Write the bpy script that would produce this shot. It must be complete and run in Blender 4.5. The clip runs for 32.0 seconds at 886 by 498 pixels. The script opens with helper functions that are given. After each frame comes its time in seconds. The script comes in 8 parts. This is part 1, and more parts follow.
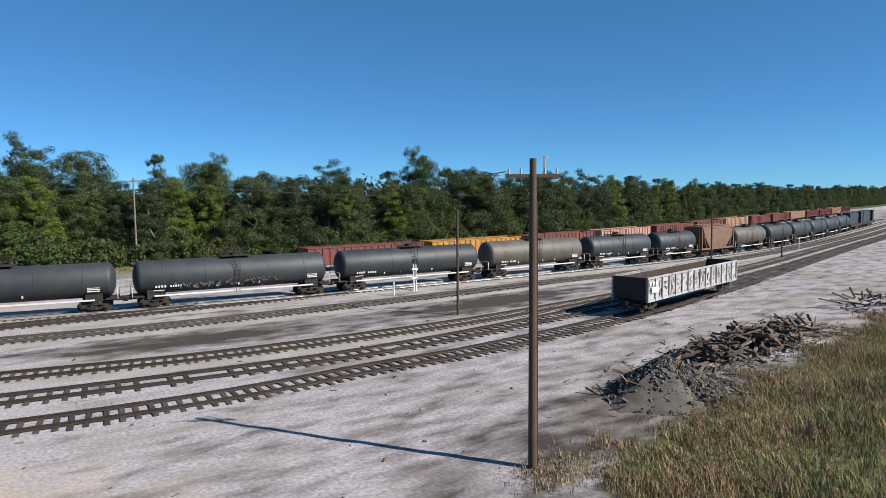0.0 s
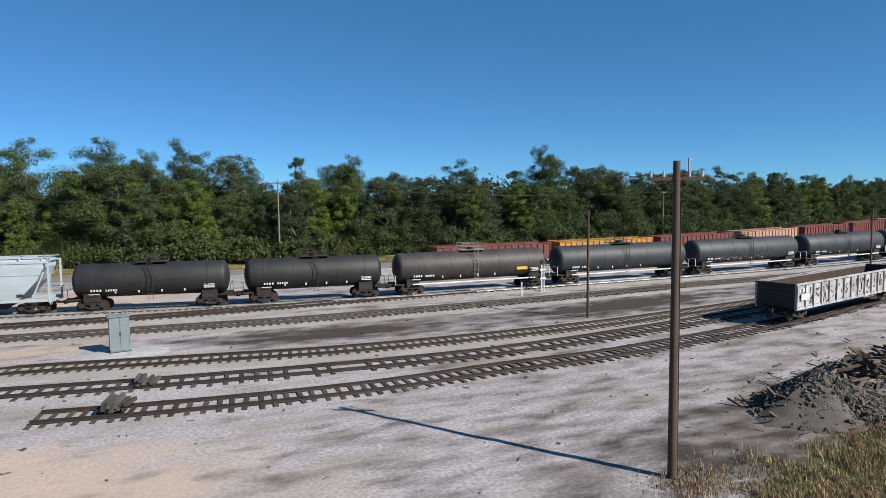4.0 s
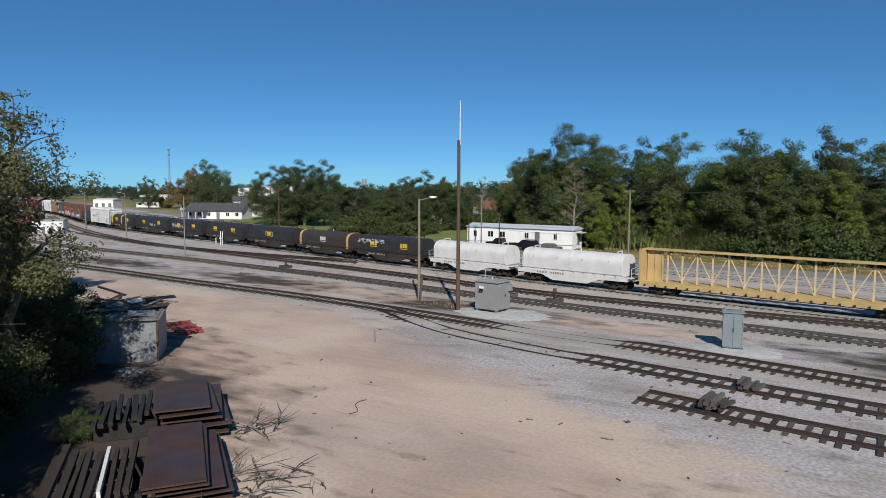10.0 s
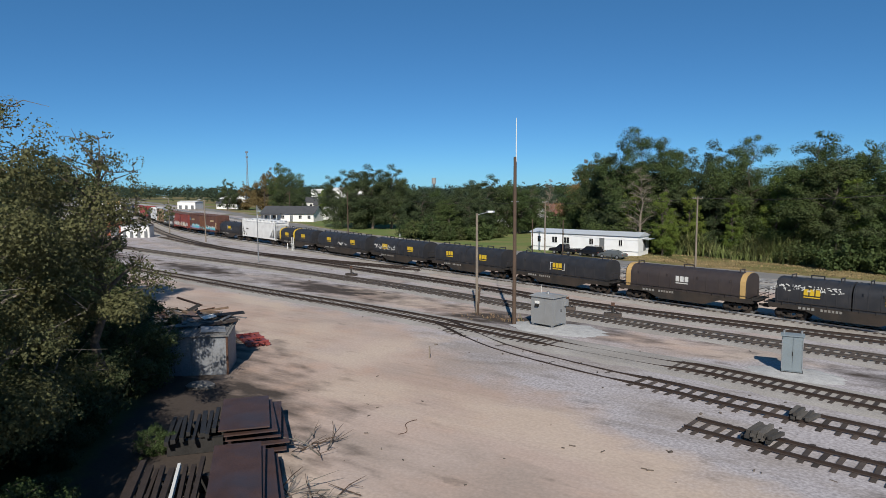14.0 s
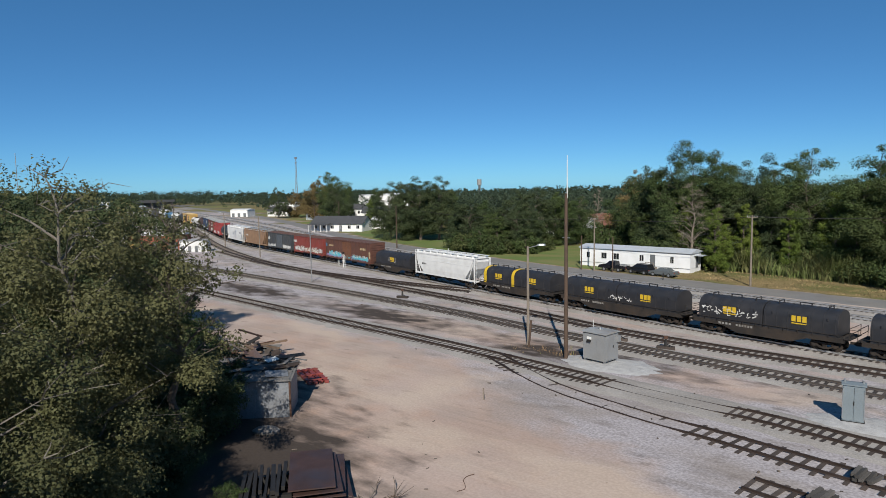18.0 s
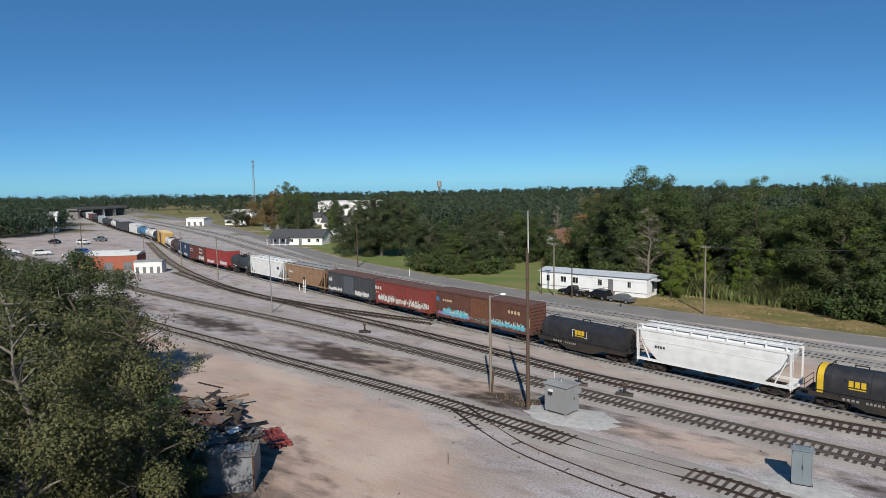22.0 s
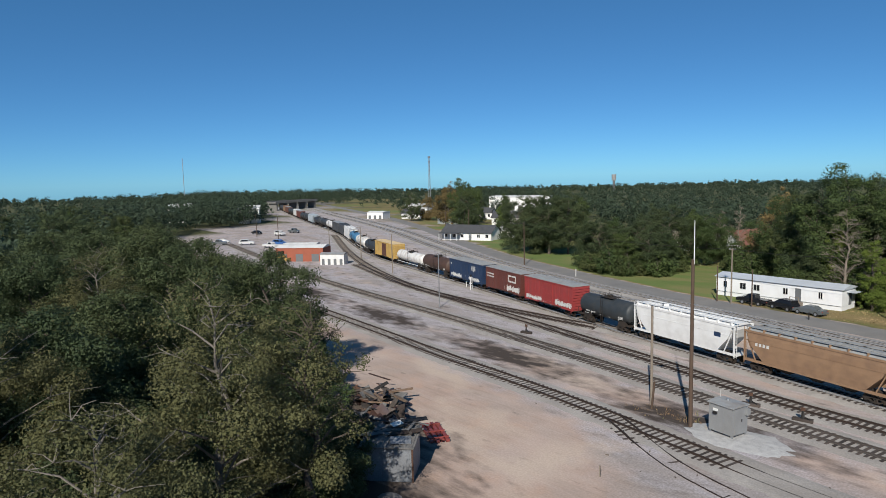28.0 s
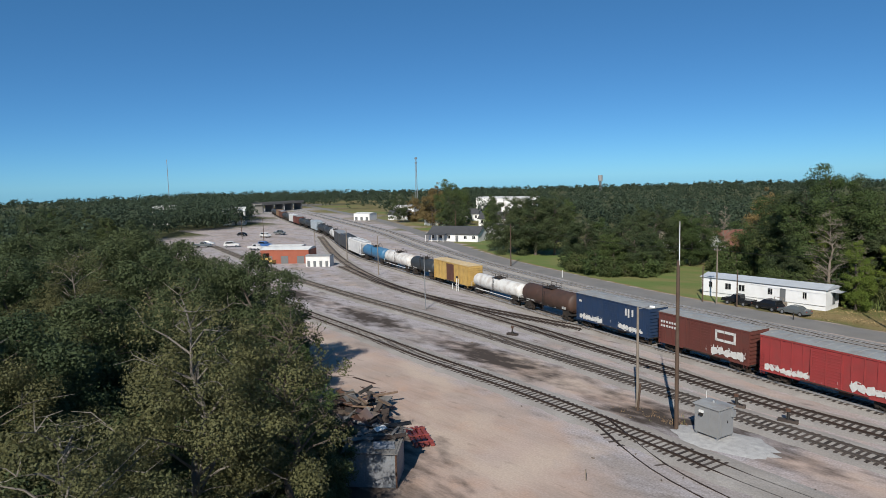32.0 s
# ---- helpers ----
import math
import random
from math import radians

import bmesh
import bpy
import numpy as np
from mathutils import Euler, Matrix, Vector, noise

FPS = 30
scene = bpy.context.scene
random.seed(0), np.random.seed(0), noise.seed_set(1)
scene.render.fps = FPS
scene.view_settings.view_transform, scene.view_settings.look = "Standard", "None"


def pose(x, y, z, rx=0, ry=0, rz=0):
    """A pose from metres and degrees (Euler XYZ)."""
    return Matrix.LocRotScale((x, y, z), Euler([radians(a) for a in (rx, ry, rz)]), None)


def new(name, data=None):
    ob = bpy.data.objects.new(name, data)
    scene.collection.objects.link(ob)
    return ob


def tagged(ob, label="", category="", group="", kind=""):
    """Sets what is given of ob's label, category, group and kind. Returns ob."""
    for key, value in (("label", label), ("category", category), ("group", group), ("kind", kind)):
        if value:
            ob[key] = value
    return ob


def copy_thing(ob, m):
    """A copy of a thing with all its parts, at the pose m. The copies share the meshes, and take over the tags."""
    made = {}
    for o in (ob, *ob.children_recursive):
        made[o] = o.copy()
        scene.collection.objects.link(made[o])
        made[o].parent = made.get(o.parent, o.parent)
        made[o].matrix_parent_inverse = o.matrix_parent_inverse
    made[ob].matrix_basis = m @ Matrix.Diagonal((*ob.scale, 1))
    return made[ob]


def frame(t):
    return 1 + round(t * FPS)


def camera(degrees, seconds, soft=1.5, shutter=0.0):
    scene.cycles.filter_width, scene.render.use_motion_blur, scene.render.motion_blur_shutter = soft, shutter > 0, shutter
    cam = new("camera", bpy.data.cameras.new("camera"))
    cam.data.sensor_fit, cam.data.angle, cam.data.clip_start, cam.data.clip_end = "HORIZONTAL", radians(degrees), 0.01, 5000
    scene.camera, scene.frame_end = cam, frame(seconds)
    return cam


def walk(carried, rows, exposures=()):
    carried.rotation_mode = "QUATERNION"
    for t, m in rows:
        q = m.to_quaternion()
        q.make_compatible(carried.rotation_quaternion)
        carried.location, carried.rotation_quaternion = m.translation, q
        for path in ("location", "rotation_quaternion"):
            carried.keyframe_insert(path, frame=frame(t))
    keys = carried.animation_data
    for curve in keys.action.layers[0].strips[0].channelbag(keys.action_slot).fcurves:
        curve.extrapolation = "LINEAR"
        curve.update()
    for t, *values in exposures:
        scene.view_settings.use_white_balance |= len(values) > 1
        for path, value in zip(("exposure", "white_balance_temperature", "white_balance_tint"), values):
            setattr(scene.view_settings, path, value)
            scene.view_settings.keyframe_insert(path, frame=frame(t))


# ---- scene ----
cam = camera(68.0, 32.0, soft=0.5)

# ---- camera path: seconds, x, y, z, yaw, pitch, roll ----
PATH = [
    (0, -0.43, 0.25, 9.76, -34.70, -4.57, -0.55),
    (0.5, -0.46, 0.32, 9.71, -34.39, -4.57, -0.52),
    (1, -0.47, 0.40, 9.67, -34.21, -4.55, -0.50),
    (1.5, -0.45, 0.44, 9.64, -33.93, -4.54, -0.47),
    (2, -0.44, 0.49, 9.63, -33.76, -4.53, -0.44),
    (2.5, -0.47, 0.52, 9.69, -33.62, -4.62, -0.41),
    (4.5, -1.39, 0.00, 10.19, -19.71, -4.77, -0.79),
    (5, -1.57, -0.06, 10.54, -16.41, -5.16, -0.75),
    (5.5, -1.54, -0.14, 10.77, -13.84, -5.37, -0.62),
    (6, -1.41, -0.21, 10.91, -10.21, -5.48, -0.34),
    (6.5, -1.23, -0.13, 11.00, -4.90, -5.66, -0.17),
    (7, -1.07, 0.14, 10.99, -0.12, -5.68, 0.00),
    (7.5, -1.05, 0.56, 10.89, 4.10, -5.61, 0.09),
    (8, -1.14, 1.03, 10.69, 8.17, -5.50, 0.13),
    (8.5, -1.19, 1.39, 10.46, 13.08, -5.36, 0.23),
    (9, -0.98, 1.59, 10.31, 18.81, -5.26, 0.28),
    (9.5, -0.49, 1.58, 10.31, 24.08, -5.28, 0.33),
    (10, 0.07, 1.42, 10.44, 28.32, -5.36, 0.26),
    (10.5, 0.62, 1.27, 10.62, 31.71, -5.47, 0.26),
    (11, 0.98, 1.19, 10.70, 33.48, -5.49, 0.14),
    (11.5, 1.19, 1.14, 10.78, 33.52, -5.53, 0.12),
    (12, 1.31, 1.16, 10.88, 33.44, -5.57, 0.03),
    (12.5, 1.37, 1.20, 11.07, 33.28, -5.53, -0.01),
    (13, 1.43, 1.22, 11.30, 33.10, -5.50, -0.12),
    (13.5, 1.49, 1.19, 11.63, 32.98, -5.57, -0.17),
    (14, 1.58, 1.08, 12.09, 34.44, -5.61, -0.25),
    (14.5, 1.69, 0.93, 12.72, 36.16, -5.57, -0.28),
    (16.5, 1.67, 0.30, 15.23, 36.88, -5.54, -0.79),
    (17, 1.62, 0.24, 15.50, 37.80, -5.70, -0.76),
    (17.5, 1.60, 0.21, 15.43, 38.28, -5.62, -0.95),
    (18, 1.56, 0.22, 15.38, 38.43, -5.64, -1.01),
    (18.5, 1.48, 0.27, 15.52, 38.34, -5.73, -1.06),
    (19, 1.40, 0.33, 15.96, 37.98, -5.84, -1.00),
    (19.5, 1.35, 0.39, 16.56, 37.33, -5.80, -1.07),
    (20, 1.32, 0.43, 17.29, 36.50, -5.80, -1.11),
    (20.5, 1.30, 0.43, 18.15, 35.99, -5.79, -1.15),
    (21, 1.31, 0.40, 19.03, 35.64, -5.86, -1.09),
    (21.5, 1.33, 0.36, 19.75, 35.30, -5.90, -1.11),
    (22, 1.34, 0.33, 20.31, 34.96, -5.88, -1.12),
    (22.5, 1.35, 0.30, 20.63, 34.54, -5.88, -1.16),
    (23, 1.36, 0.29, 20.74, 34.10, -5.91, -1.37),
    (23.5, 1.35, 0.26, 20.79, 33.82, -5.99, -1.22),
    (24, 1.36, 0.23, 20.78, 33.46, -5.97, -1.39),
    (24.5, 1.35, 0.18, 20.83, 33.83, -6.00, -1.23),
    (25, 1.46, 0.16, 20.94, 36.67, -5.99, -1.31),
    (25.5, 1.68, 0.14, 21.14, 42.55, -6.07, -1.22),
    (26, 2.09, 0.12, 21.36, 47.82, -6.15, -1.18),
    (26.5, 2.50, 0.06, 21.47, 49.13, -6.17, -1.15),
    (28.5, 2.86, 0.33, 21.66, 49.96, -6.17, -1.43),
    (29, 2.81, 0.41, 21.68, 49.83, -6.16, -1.43),
    (29.5, 2.77, 0.49, 21.69, 49.68, -6.14, -1.46),
    (30, 2.72, 0.57, 21.68, 49.46, -6.13, -1.51),
    (30.5, 2.69, 0.65, 21.69, 49.38, -6.15, -1.43),
    (31, 2.64, 0.73, 21.68, 49.17, -6.14, -1.41),
    (31.5, 2.61, 0.80, 21.65, 48.95, -6.11, -1.42),
    (32, 2.57, 0.87, 21.63, 48.80, -6.10, -1.48),
]



def cam_pose(x, y, z, yaw, pitch, roll):
    return pose(x, y, z, 90 + pitch, 0, yaw) @ pose(0, 0, 0, 0, 0, roll)


walk(cam, [(r[0], cam_pose(*r[1:])) for r in PATH], [(0, 0.68), (2.5, 0.63), (6, 0.47), (10, 0.22), (32, 0.26)])

# ---- daylight ----
SUN_DIR = Vector((0.55, -0.83, 0.72)).normalized()
world = bpy.data.worlds.new("sky")
scene.world = world
world.use_nodes = True
wn = world.node_tree.nodes
sky = wn.new("ShaderNodeTexSky")
sky.sky_type = 'NISHITA'
sky.sun_disc = False
sky.sun_elevation = math.asin(SUN_DIR.z)
sky.sun_rotation = math.atan2(SUN_DIR.x, SUN_DIR.y)
sky.air_density = 0.7
sky.dust_density = 0.8
sky.ozone_density = 4.0
sky.altitude = 2500
wn["Background"].inputs[1].default_value = 0.068
tint = wn.new("ShaderNodeMix")
tint.data_type, tint.blend_type = 'RGBA', 'MULTIPLY'
tint.inputs[0].default_value = 1.0
tint.inputs[7].default_value = (0.575, 0.97, 1.14, 1)
world.node_tree.links.new(sky.outputs[0], tint.inputs[6])
# a thin even haze takes some of the gradient out of the sky
haze = wn.new("ShaderNodeMix")
haze.data_type = 'RGBA'
haze.inputs[0].default_value = 0.22
haze.inputs[7].default_value = (0.70, 3.25, 6.8, 1)
world.node_tree.links.new(tint.outputs[2], haze.inputs[6])
world.node_tree.links.new(haze.outputs[2], wn["Background"].inputs[0])
sun = new("sun", bpy.data.lights.new("sun", 'SUN'))
sun.data.energy = 5.0
sun.data.angle = radians(0.55)
sun.data.color = (1.0, 0.94, 0.84)
sun.rotation_mode = 'QUATERNION'
sun.rotation_quaternion = SUN_DIR.to_track_quat('Z', 'Y')

# ---- materials ----
RT = 0.34            # top of rail over the yard ground
ALBEDO = 0.71          # factor on every colour in material(), set against sun and exposure


def material(name, color, rough=0.8, metal=0.0, vary=0.25, scale=1.2, grain=18.0, bump=0.15, dirt=None, dirt_amount=0.4, dirt_scale=0.6, island=0.0, spec=0.5):
    """Base colour with broad stains and fine grain, and a little relief."""
    color = tuple(c * ALBEDO for c in color)
    dirt = tuple(c * ALBEDO for c in dirt) if dirt else None
    m = bpy.data.materials.new(name)
    m.use_nodes = True
    n, l = m.node_tree.nodes, m.node_tree.links
    b = n["Principled BSDF"]
    b.inputs["Roughness"].default_value = rough
    b.inputs["Metallic"].default_value = metal
    b.inputs["Specular IOR Level"].default_value = spec
    tc = n.new("ShaderNodeTexCoord")
    big, fine = n.new("ShaderNodeTexNoise"), n.new("ShaderNodeTexNoise")
    big.inputs["Scale"].default_value, big.inputs["Detail"].default_value = scale, 5
    fine.inputs["Scale"].default_value, fine.inputs["Detail"].default_value = grain, 3
    for t in (big, fine):
        l.new(tc.outputs["Object"], t.inputs["Vector"])
    add = n.new("ShaderNodeMath")
    add.operation = 'ADD'
    l.new(big.outputs["Fac"], add.inputs[0])
    l.new(fine.outputs["Fac"], add.inputs[1])
    rng = n.new("ShaderNodeMapRange")
    rng.inputs[1].default_value, rng.inputs[2].default_value = 0.65, 1.35
    rng.inputs[3].default_value, rng.inputs[4].default_value = 1 - vary, 1 + vary
    l.new(add.outputs[0], rng.inputs[0])
    hsv = n.new("ShaderNodeHueSaturation")
    hsv.inputs["Color"].default_value = (*color, 1)
    l.new(rng.outputs[0], hsv.inputs["Value"])
    out = hsv.outputs[0]
    if dirt:
        mix = n.new("ShaderNodeMix")
        mix.data_type = 'RGBA'
        t3 = n.new("ShaderNodeTexNoise")
        t3.inputs["Scale"].default_value, t3.inputs["Detail"].default_value = dirt_scale, 6
        l.new(tc.outputs["Object"], t3.inputs["Vector"])
        r3 = n.new("ShaderNodeMapRange")
        r3.inputs[1].default_value, r3.inputs[2].default_value = 0.45, 0.75
        r3.inputs[4].default_value = dirt_amount
        l.new(t3.outputs["Fac"], r3.inputs[0])
        l.new(r3.outputs[0], mix.inputs[0])
        l.new(out, mix.inputs[6])
        mix.inputs[7].default_value = (*dirt, 1)
        out = mix.outputs[2]
    if island:
        info = n.new("ShaderNodeObjectInfo" if island < 0 else "ShaderNodeNewGeometry")
        r4 = n.new("ShaderNodeMapRange")
        r4.inputs[3].default_value, r4.inputs[4].default_value = 1 - abs(island), 1 + abs(island)
        l.new(info.outputs["Random" if island < 0 else "Random Per Island"], r4.inputs[0])
        h2 = n.new("ShaderNodeHueSaturation")
        l.new(r4.outputs[0], h2.inputs["Value"])
        l.new(out, h2.inputs["Color"])
        out = h2.outputs[0]
    l.new(out, b.inputs["Base Color"])
    if bump:
        bp = n.new("ShaderNodeBump")
        bp.inputs["Strength"].default_value = bump
        bp.inputs["Distance"].default_value = 0.03
        l.new(fine.outputs["Fac"], bp.inputs["Height"])
        l.new(bp.outputs[0], b.inputs["Normal"])
    return m


def leaf_material(name, color, second):
    """Leaves: colour varies clump by clump and leaf by leaf; a little light comes through."""
    m = bpy.data.materials.new(name)
    m.use_nodes = True
    n, l = m.node_tree.nodes, m.node_tree.links
    b = n["Principled BSDF"]
    b.inputs["Roughness"].default_value = 0.6
    b.inputs["Specular IOR Level"].default_value = 0.12
    geo, info, tc = n.new("ShaderNodeNewGeometry"), n.new("ShaderNodeObjectInfo"), n.new("ShaderNodeTexCoord")
    noi = n.new("ShaderNodeTexNoise")
    noi.inputs["Scale"].default_value, noi.inputs["Detail"].default_value = 0.35, 3
    l.new(tc.outputs["Object"], noi.inputs["Vector"])
    mix = n.new("ShaderNodeMix")
    mix.data_type = 'RGBA'
    mix.inputs[6].default_value, mix.inputs[7].default_value = (*color, 1), (*second, 1)
    a = n.new("ShaderNodeMath")
    a.operation = 'MULTIPLY_ADD'
    a.inputs[1].default_value, a.inputs[2].default_value = 0.55, -0.72
    l.new(info.outputs["Random"], a.inputs[0])
    wide = n.new("ShaderNodeTexNoise")
    wide.inputs["Scale"].default_value = 0.04
    l.new(tc.outputs["Object"], wide.inputs["Vector"])
    half = n.new("ShaderNodeMath")
    half.operation = 'MULTIPLY_ADD'
    half.inputs[1].default_value = 1.4
    l.new(wide.outputs["Fac"], half.inputs[0])
    l.new(a.outputs[0], half.inputs[2])
    a2 = n.new("ShaderNodeMath")
    a2.operation = 'ADD'
    a2.use_clamp = True
    half.inputs[1].default_value = 0.9
    l.new(half.outputs[0], a2.inputs[0])
    l.new(noi.outputs["Fac"], a2.inputs[1])
    l.new(a2.outputs[0], mix.inputs[0])
    r = n.new("ShaderNodeMapRange")
    r.inputs[3].default_value, r.inputs[4].default_value = 0.80, 1.20
    l.new(geo.outputs["Random Per Island"], r.inputs[0])
    h = n.new("ShaderNodeHueSaturation")
    l.new(r.outputs[0], h.inputs["Value"])
    l.new(mix.outputs[2], h.inputs["Color"])
    l.new(h.outputs[0], b.inputs["Base Color"])
    tr = n.new("ShaderNodeBsdfTranslucent")
    l.new(h.outputs[0], tr.inputs["Color"])
    ms = n.new("ShaderNodeMixShader")
    ms.inputs[0].default_value = 0.26
    l.new(b.outputs[0], ms.inputs[1])
    l.new(tr.outputs[0], ms.inputs[2])
    l.new(ms.outputs[0], n["Material Output"].inputs["Surface"])
    return m


M_RAIL = material("rusty_rail", (0.078, 0.056, 0.047), 0.55, 0.5, 0.3, 0.8, 20)
M_SHINE = material("worn_rail", (0.13, 0.11, 0.10), 0.55, 0.4, 0.25, 0.6, 20)
M_BRIGHT = material("polished_rail", (0.75, 0.75, 0.76), 0.38, 0.75, 0.15, 0.6, 20)
M_TIE = material("weathered_tie", (0.064, 0.049, 0.042), 0.9, 0, 0.35, 2.0, 30, 0.3, island=-0.45)
# paler tie colour for the ties outside the near stretch
M_TIEPALE = material("dusty_tie", (0.17, 0.145, 0.125), 0.95, 0, 0.35, 2.0, 30, 0.3, island=0.4)
M_BALLAST = material("ballast", (0.40, 0.375, 0.35), 0.95, 0, 0.3, 0.5, 9, 0.7, dirt=(0.17, 0.135, 0.11), dirt_amount=0.5, dirt_scale=0.25)
M_WOOD = material("pole_wood", (0.10, 0.065, 0.045), 0.9, 0, 0.3, 1.5, 25, 0.3)
M_WOODG = material("grey_pole_wood", (0.25, 0.21, 0.17), 0.9, 0, 0.3, 1.5, 25, 0.3)
M_STEEL = material("galvanised_steel", (0.42, 0.44, 0.46), 0.45, 0.6, 0.12, 1.5, 12, 0.05)
M_BLACK = material("dark_steel", (0.03, 0.028, 0.027), 0.6, 0.2, 0.4, 1.5, 15)
M_RUST = material("rust", (0.11, 0.055, 0.035), 0.85, 0.1, 0.45, 1.2, 16, 0.3)
M_WHITE = material("white_paint", (0.84, 0.85, 0.84), 0.55, 0, 0.06, 0.8, 10, 0.04, dirt=(0.35, 0.31, 0.27), dirt_amount=0.3)
M_GLASS = material("dark_glass", (0.015, 0.018, 0.02), 0.08, 0, 0.1, 1, 4, 0)
M_BARK = material("bark", (0.13, 0.105, 0.085), 0.95, 0, 0.35, 2, 20, 0.5)
M_LEAF = leaf_material("leaves_green", (0.048, 0.076, 0.029), (0.087, 0.116, 0.039))
M_LEAFY = leaf_material("leaves_yellow_green", (0.092, 0.137, 0.028), (0.145, 0.180, 0.038))
M_LEAFN = leaf_material("leaves_grey_olive", (0.070, 0.078, 0.036), (0.122, 0.120, 0.054))
M_PALEBARK = material("pale_bark", (0.19, 0.17, 0.145), 0.9, 0, 0.25, 2, 20, 0.3)
M_LEAFD = leaf_material("leaves_dark", (0.043, 0.065, 0.032), (0.081, 0.098, 0.043))
M_LEAFO = leaf_material("leaves_olive", (0.053, 0.075, 0.029), (0.095, 0.107, 0.040))
# far woods: the blue of distant haze is mixed into the leaf colour
M_LEAFF = leaf_material("leaves_blue_green", (0.034, 0.055, 0.037), (0.059, 0.079, 0.048))
M_LEAFA = leaf_material("leaves_autumn", (0.125, 0.098, 0.045), (0.225, 0.160, 0.070))


# ---- mesh building ----
class MB:
    """Collects verts and faces of one mesh."""

    def __init__(self):
        self.v, self.f = [], []

    def add(self, vs, fs):
        k = len(self.v)
        self.v += [tuple(p) for p in vs]
        self.f += [tuple(i + k for i in q) for q in fs]
        return self

    def box(self, x, y, z, sx, sy, sz, m=None):
        """A box centred on x, y, with its underside at z; m: a turn about its own base centre."""
        vs = [Vector((a * sx / 2, b * sy / 2, c * sz)) for c in (0, 1) for b in (-1, 1) for a in (-1, 1)]
        if m is not None:
            vs = [m @ p for p in vs]
        vs = [p + Vector((x, y, z)) for p in vs]
        return self.add(vs, [(0, 2, 3, 1), (4, 5, 7, 6), (0, 1, 5, 4), (2, 6, 7, 3), (0, 4, 6, 2), (1, 3, 7, 5)])

    def bar(self, p, q, w, h=None):
        """A square bar from p to q."""
        p, q, h = Vector(p), Vector(q), h or w
        d = (q - p).normalized()
        side = d.cross(Vector((0, 0, 1)))
        side = Vector((1, 0, 0)) if side.length < 1e-3 else side.normalized()
        top = side.cross(d)
        vs = [e + side * (a * w / 2) + top * (b * h / 2) for e in (p, q) for a, b in ((-1, -1), (1, -1), (1, 1), (-1, 1))]
        return self.add(vs, [(3, 2, 1, 0), (4, 5, 6, 7), (0, 1, 5, 4), (1, 2, 6, 5), (2, 3, 7, 6), (3, 0, 4, 7)])

    def rod(self, p, q, r0, r1=None, seg=8):
        """A round bar from p to q."""
        p, q, r1 = Vector(p), Vector(q), r0 if r1 is None else r1
        d = (q - p).normalized()
        a = d.orthogonal().normalized()
        b = d.cross(a)
        vs = [e + (a * math.cos(t) + b * math.sin(t)) * r for e, r in ((p, r0), (q, r1)) for t in [2 * math.pi * i / seg for i in range(seg)]]
        fs = [(i, (i + 1) % seg, seg + (i + 1) % seg, seg + i) for i in range(seg)]
        return self.add(vs, fs + [tuple(range(seg))[::-1], tuple(range(seg, 2 * seg))])

    def loft(self, rings, closed=True, caps=True):
        """Skin over rings of equal point count."""
        n = len(rings[0])
        vs = [p for r in rings for p in r]
        m = n if closed else n - 1
        fs = [(k * n + i, k * n + (i + 1) % n, (k + 1) * n + (i + 1) % n, (k + 1) * n + i) for k in range(len(rings) - 1) for i in range(m)]
        if caps:
            fs += [tuple(range(n))[::-1], tuple(range((len(rings) - 1) * n, len(rings) * n))]
        return self.add(vs, fs)

    def prism(self, profile, x0, x1):
        """A profile of (y, z) points drawn along x."""
        return self.loft([[(x, y, z) for y, z in profile] for x in (x0, x1)])

    def mesh(self, name, mat, smooth=False, bevel=0.0):
        me = bpy.data.meshes.new(name)
        me.from_pydata(self.v, [], self.f)
        bm = bmesh.new()
        bm.from_mesh(me)
        bmesh.ops.recalc_face_normals(bm, faces=bm.faces)
        if bevel:
            bmesh.ops.bevel(bm, geom=bm.edges[:], offset=bevel, segments=2, affect='EDGES', clamp_overlap=True)
        bm.to_mesh(me)
        bm.free()
        for p in me.polygons:
            p.use_smooth = smooth
        if smooth:
            me.set_sharp_from_angle(angle=radians(38))
        for m in (mat if isinstance(mat, (list, tuple)) else [mat]):
            me.materials.append(m)
        return me


def part(name, mb, mat, parent=None, label="", smooth=False, bevel=0.0, m=None):
    ob = new(name, mb if isinstance(mb, bpy.types.Mesh) else mb.mesh(name, mat, smooth, bevel))
    ob.parent = parent
    if m is not None:
        ob.matrix_basis = m
    return tagged(ob, label)


def thing(name, label, category, m=None, group="", kind=""):
    ob = new(name)
    if m is not None:
        ob.matrix_basis = m
    return tagged(ob, label, category, group, kind)


def spline(points, step=1.0):
    """Evenly spaced points on a smooth curve through the given plan points."""
    p = np.array(points, float)
    d = np.r_[0, np.cumsum(np.linalg.norm(np.diff(p, axis=0), axis=1))]
    t = np.zeros_like(p)
    t[1:-1] = (p[2:] - p[:-2]) / (d[2:] - d[:-2])[:, None]
    t[0], t[-1] = (p[1] - p[0]) / (d[1] - d[0]), (p[-1] - p[-2]) / (d[-1] - d[-2])
    s = np.linspace(0, d[-1], max(2, int(d[-1] / step) + 1))
    i = np.clip(np.searchsorted(d, s, side="right") - 1, 0, len(p) - 2)
    h = (d[i + 1] - d[i])[:, None]
    u = ((s - d[i]) / (d[i + 1] - d[i]))[:, None]
    return (2*u**3 - 3*u**2 + 1) * p[i] + (u**3 - 2*u**2 + u) * h * t[i] + (3*u**2 - 2*u**3) * p[i + 1] + (u**3 - u**2) * h * t[i + 1]



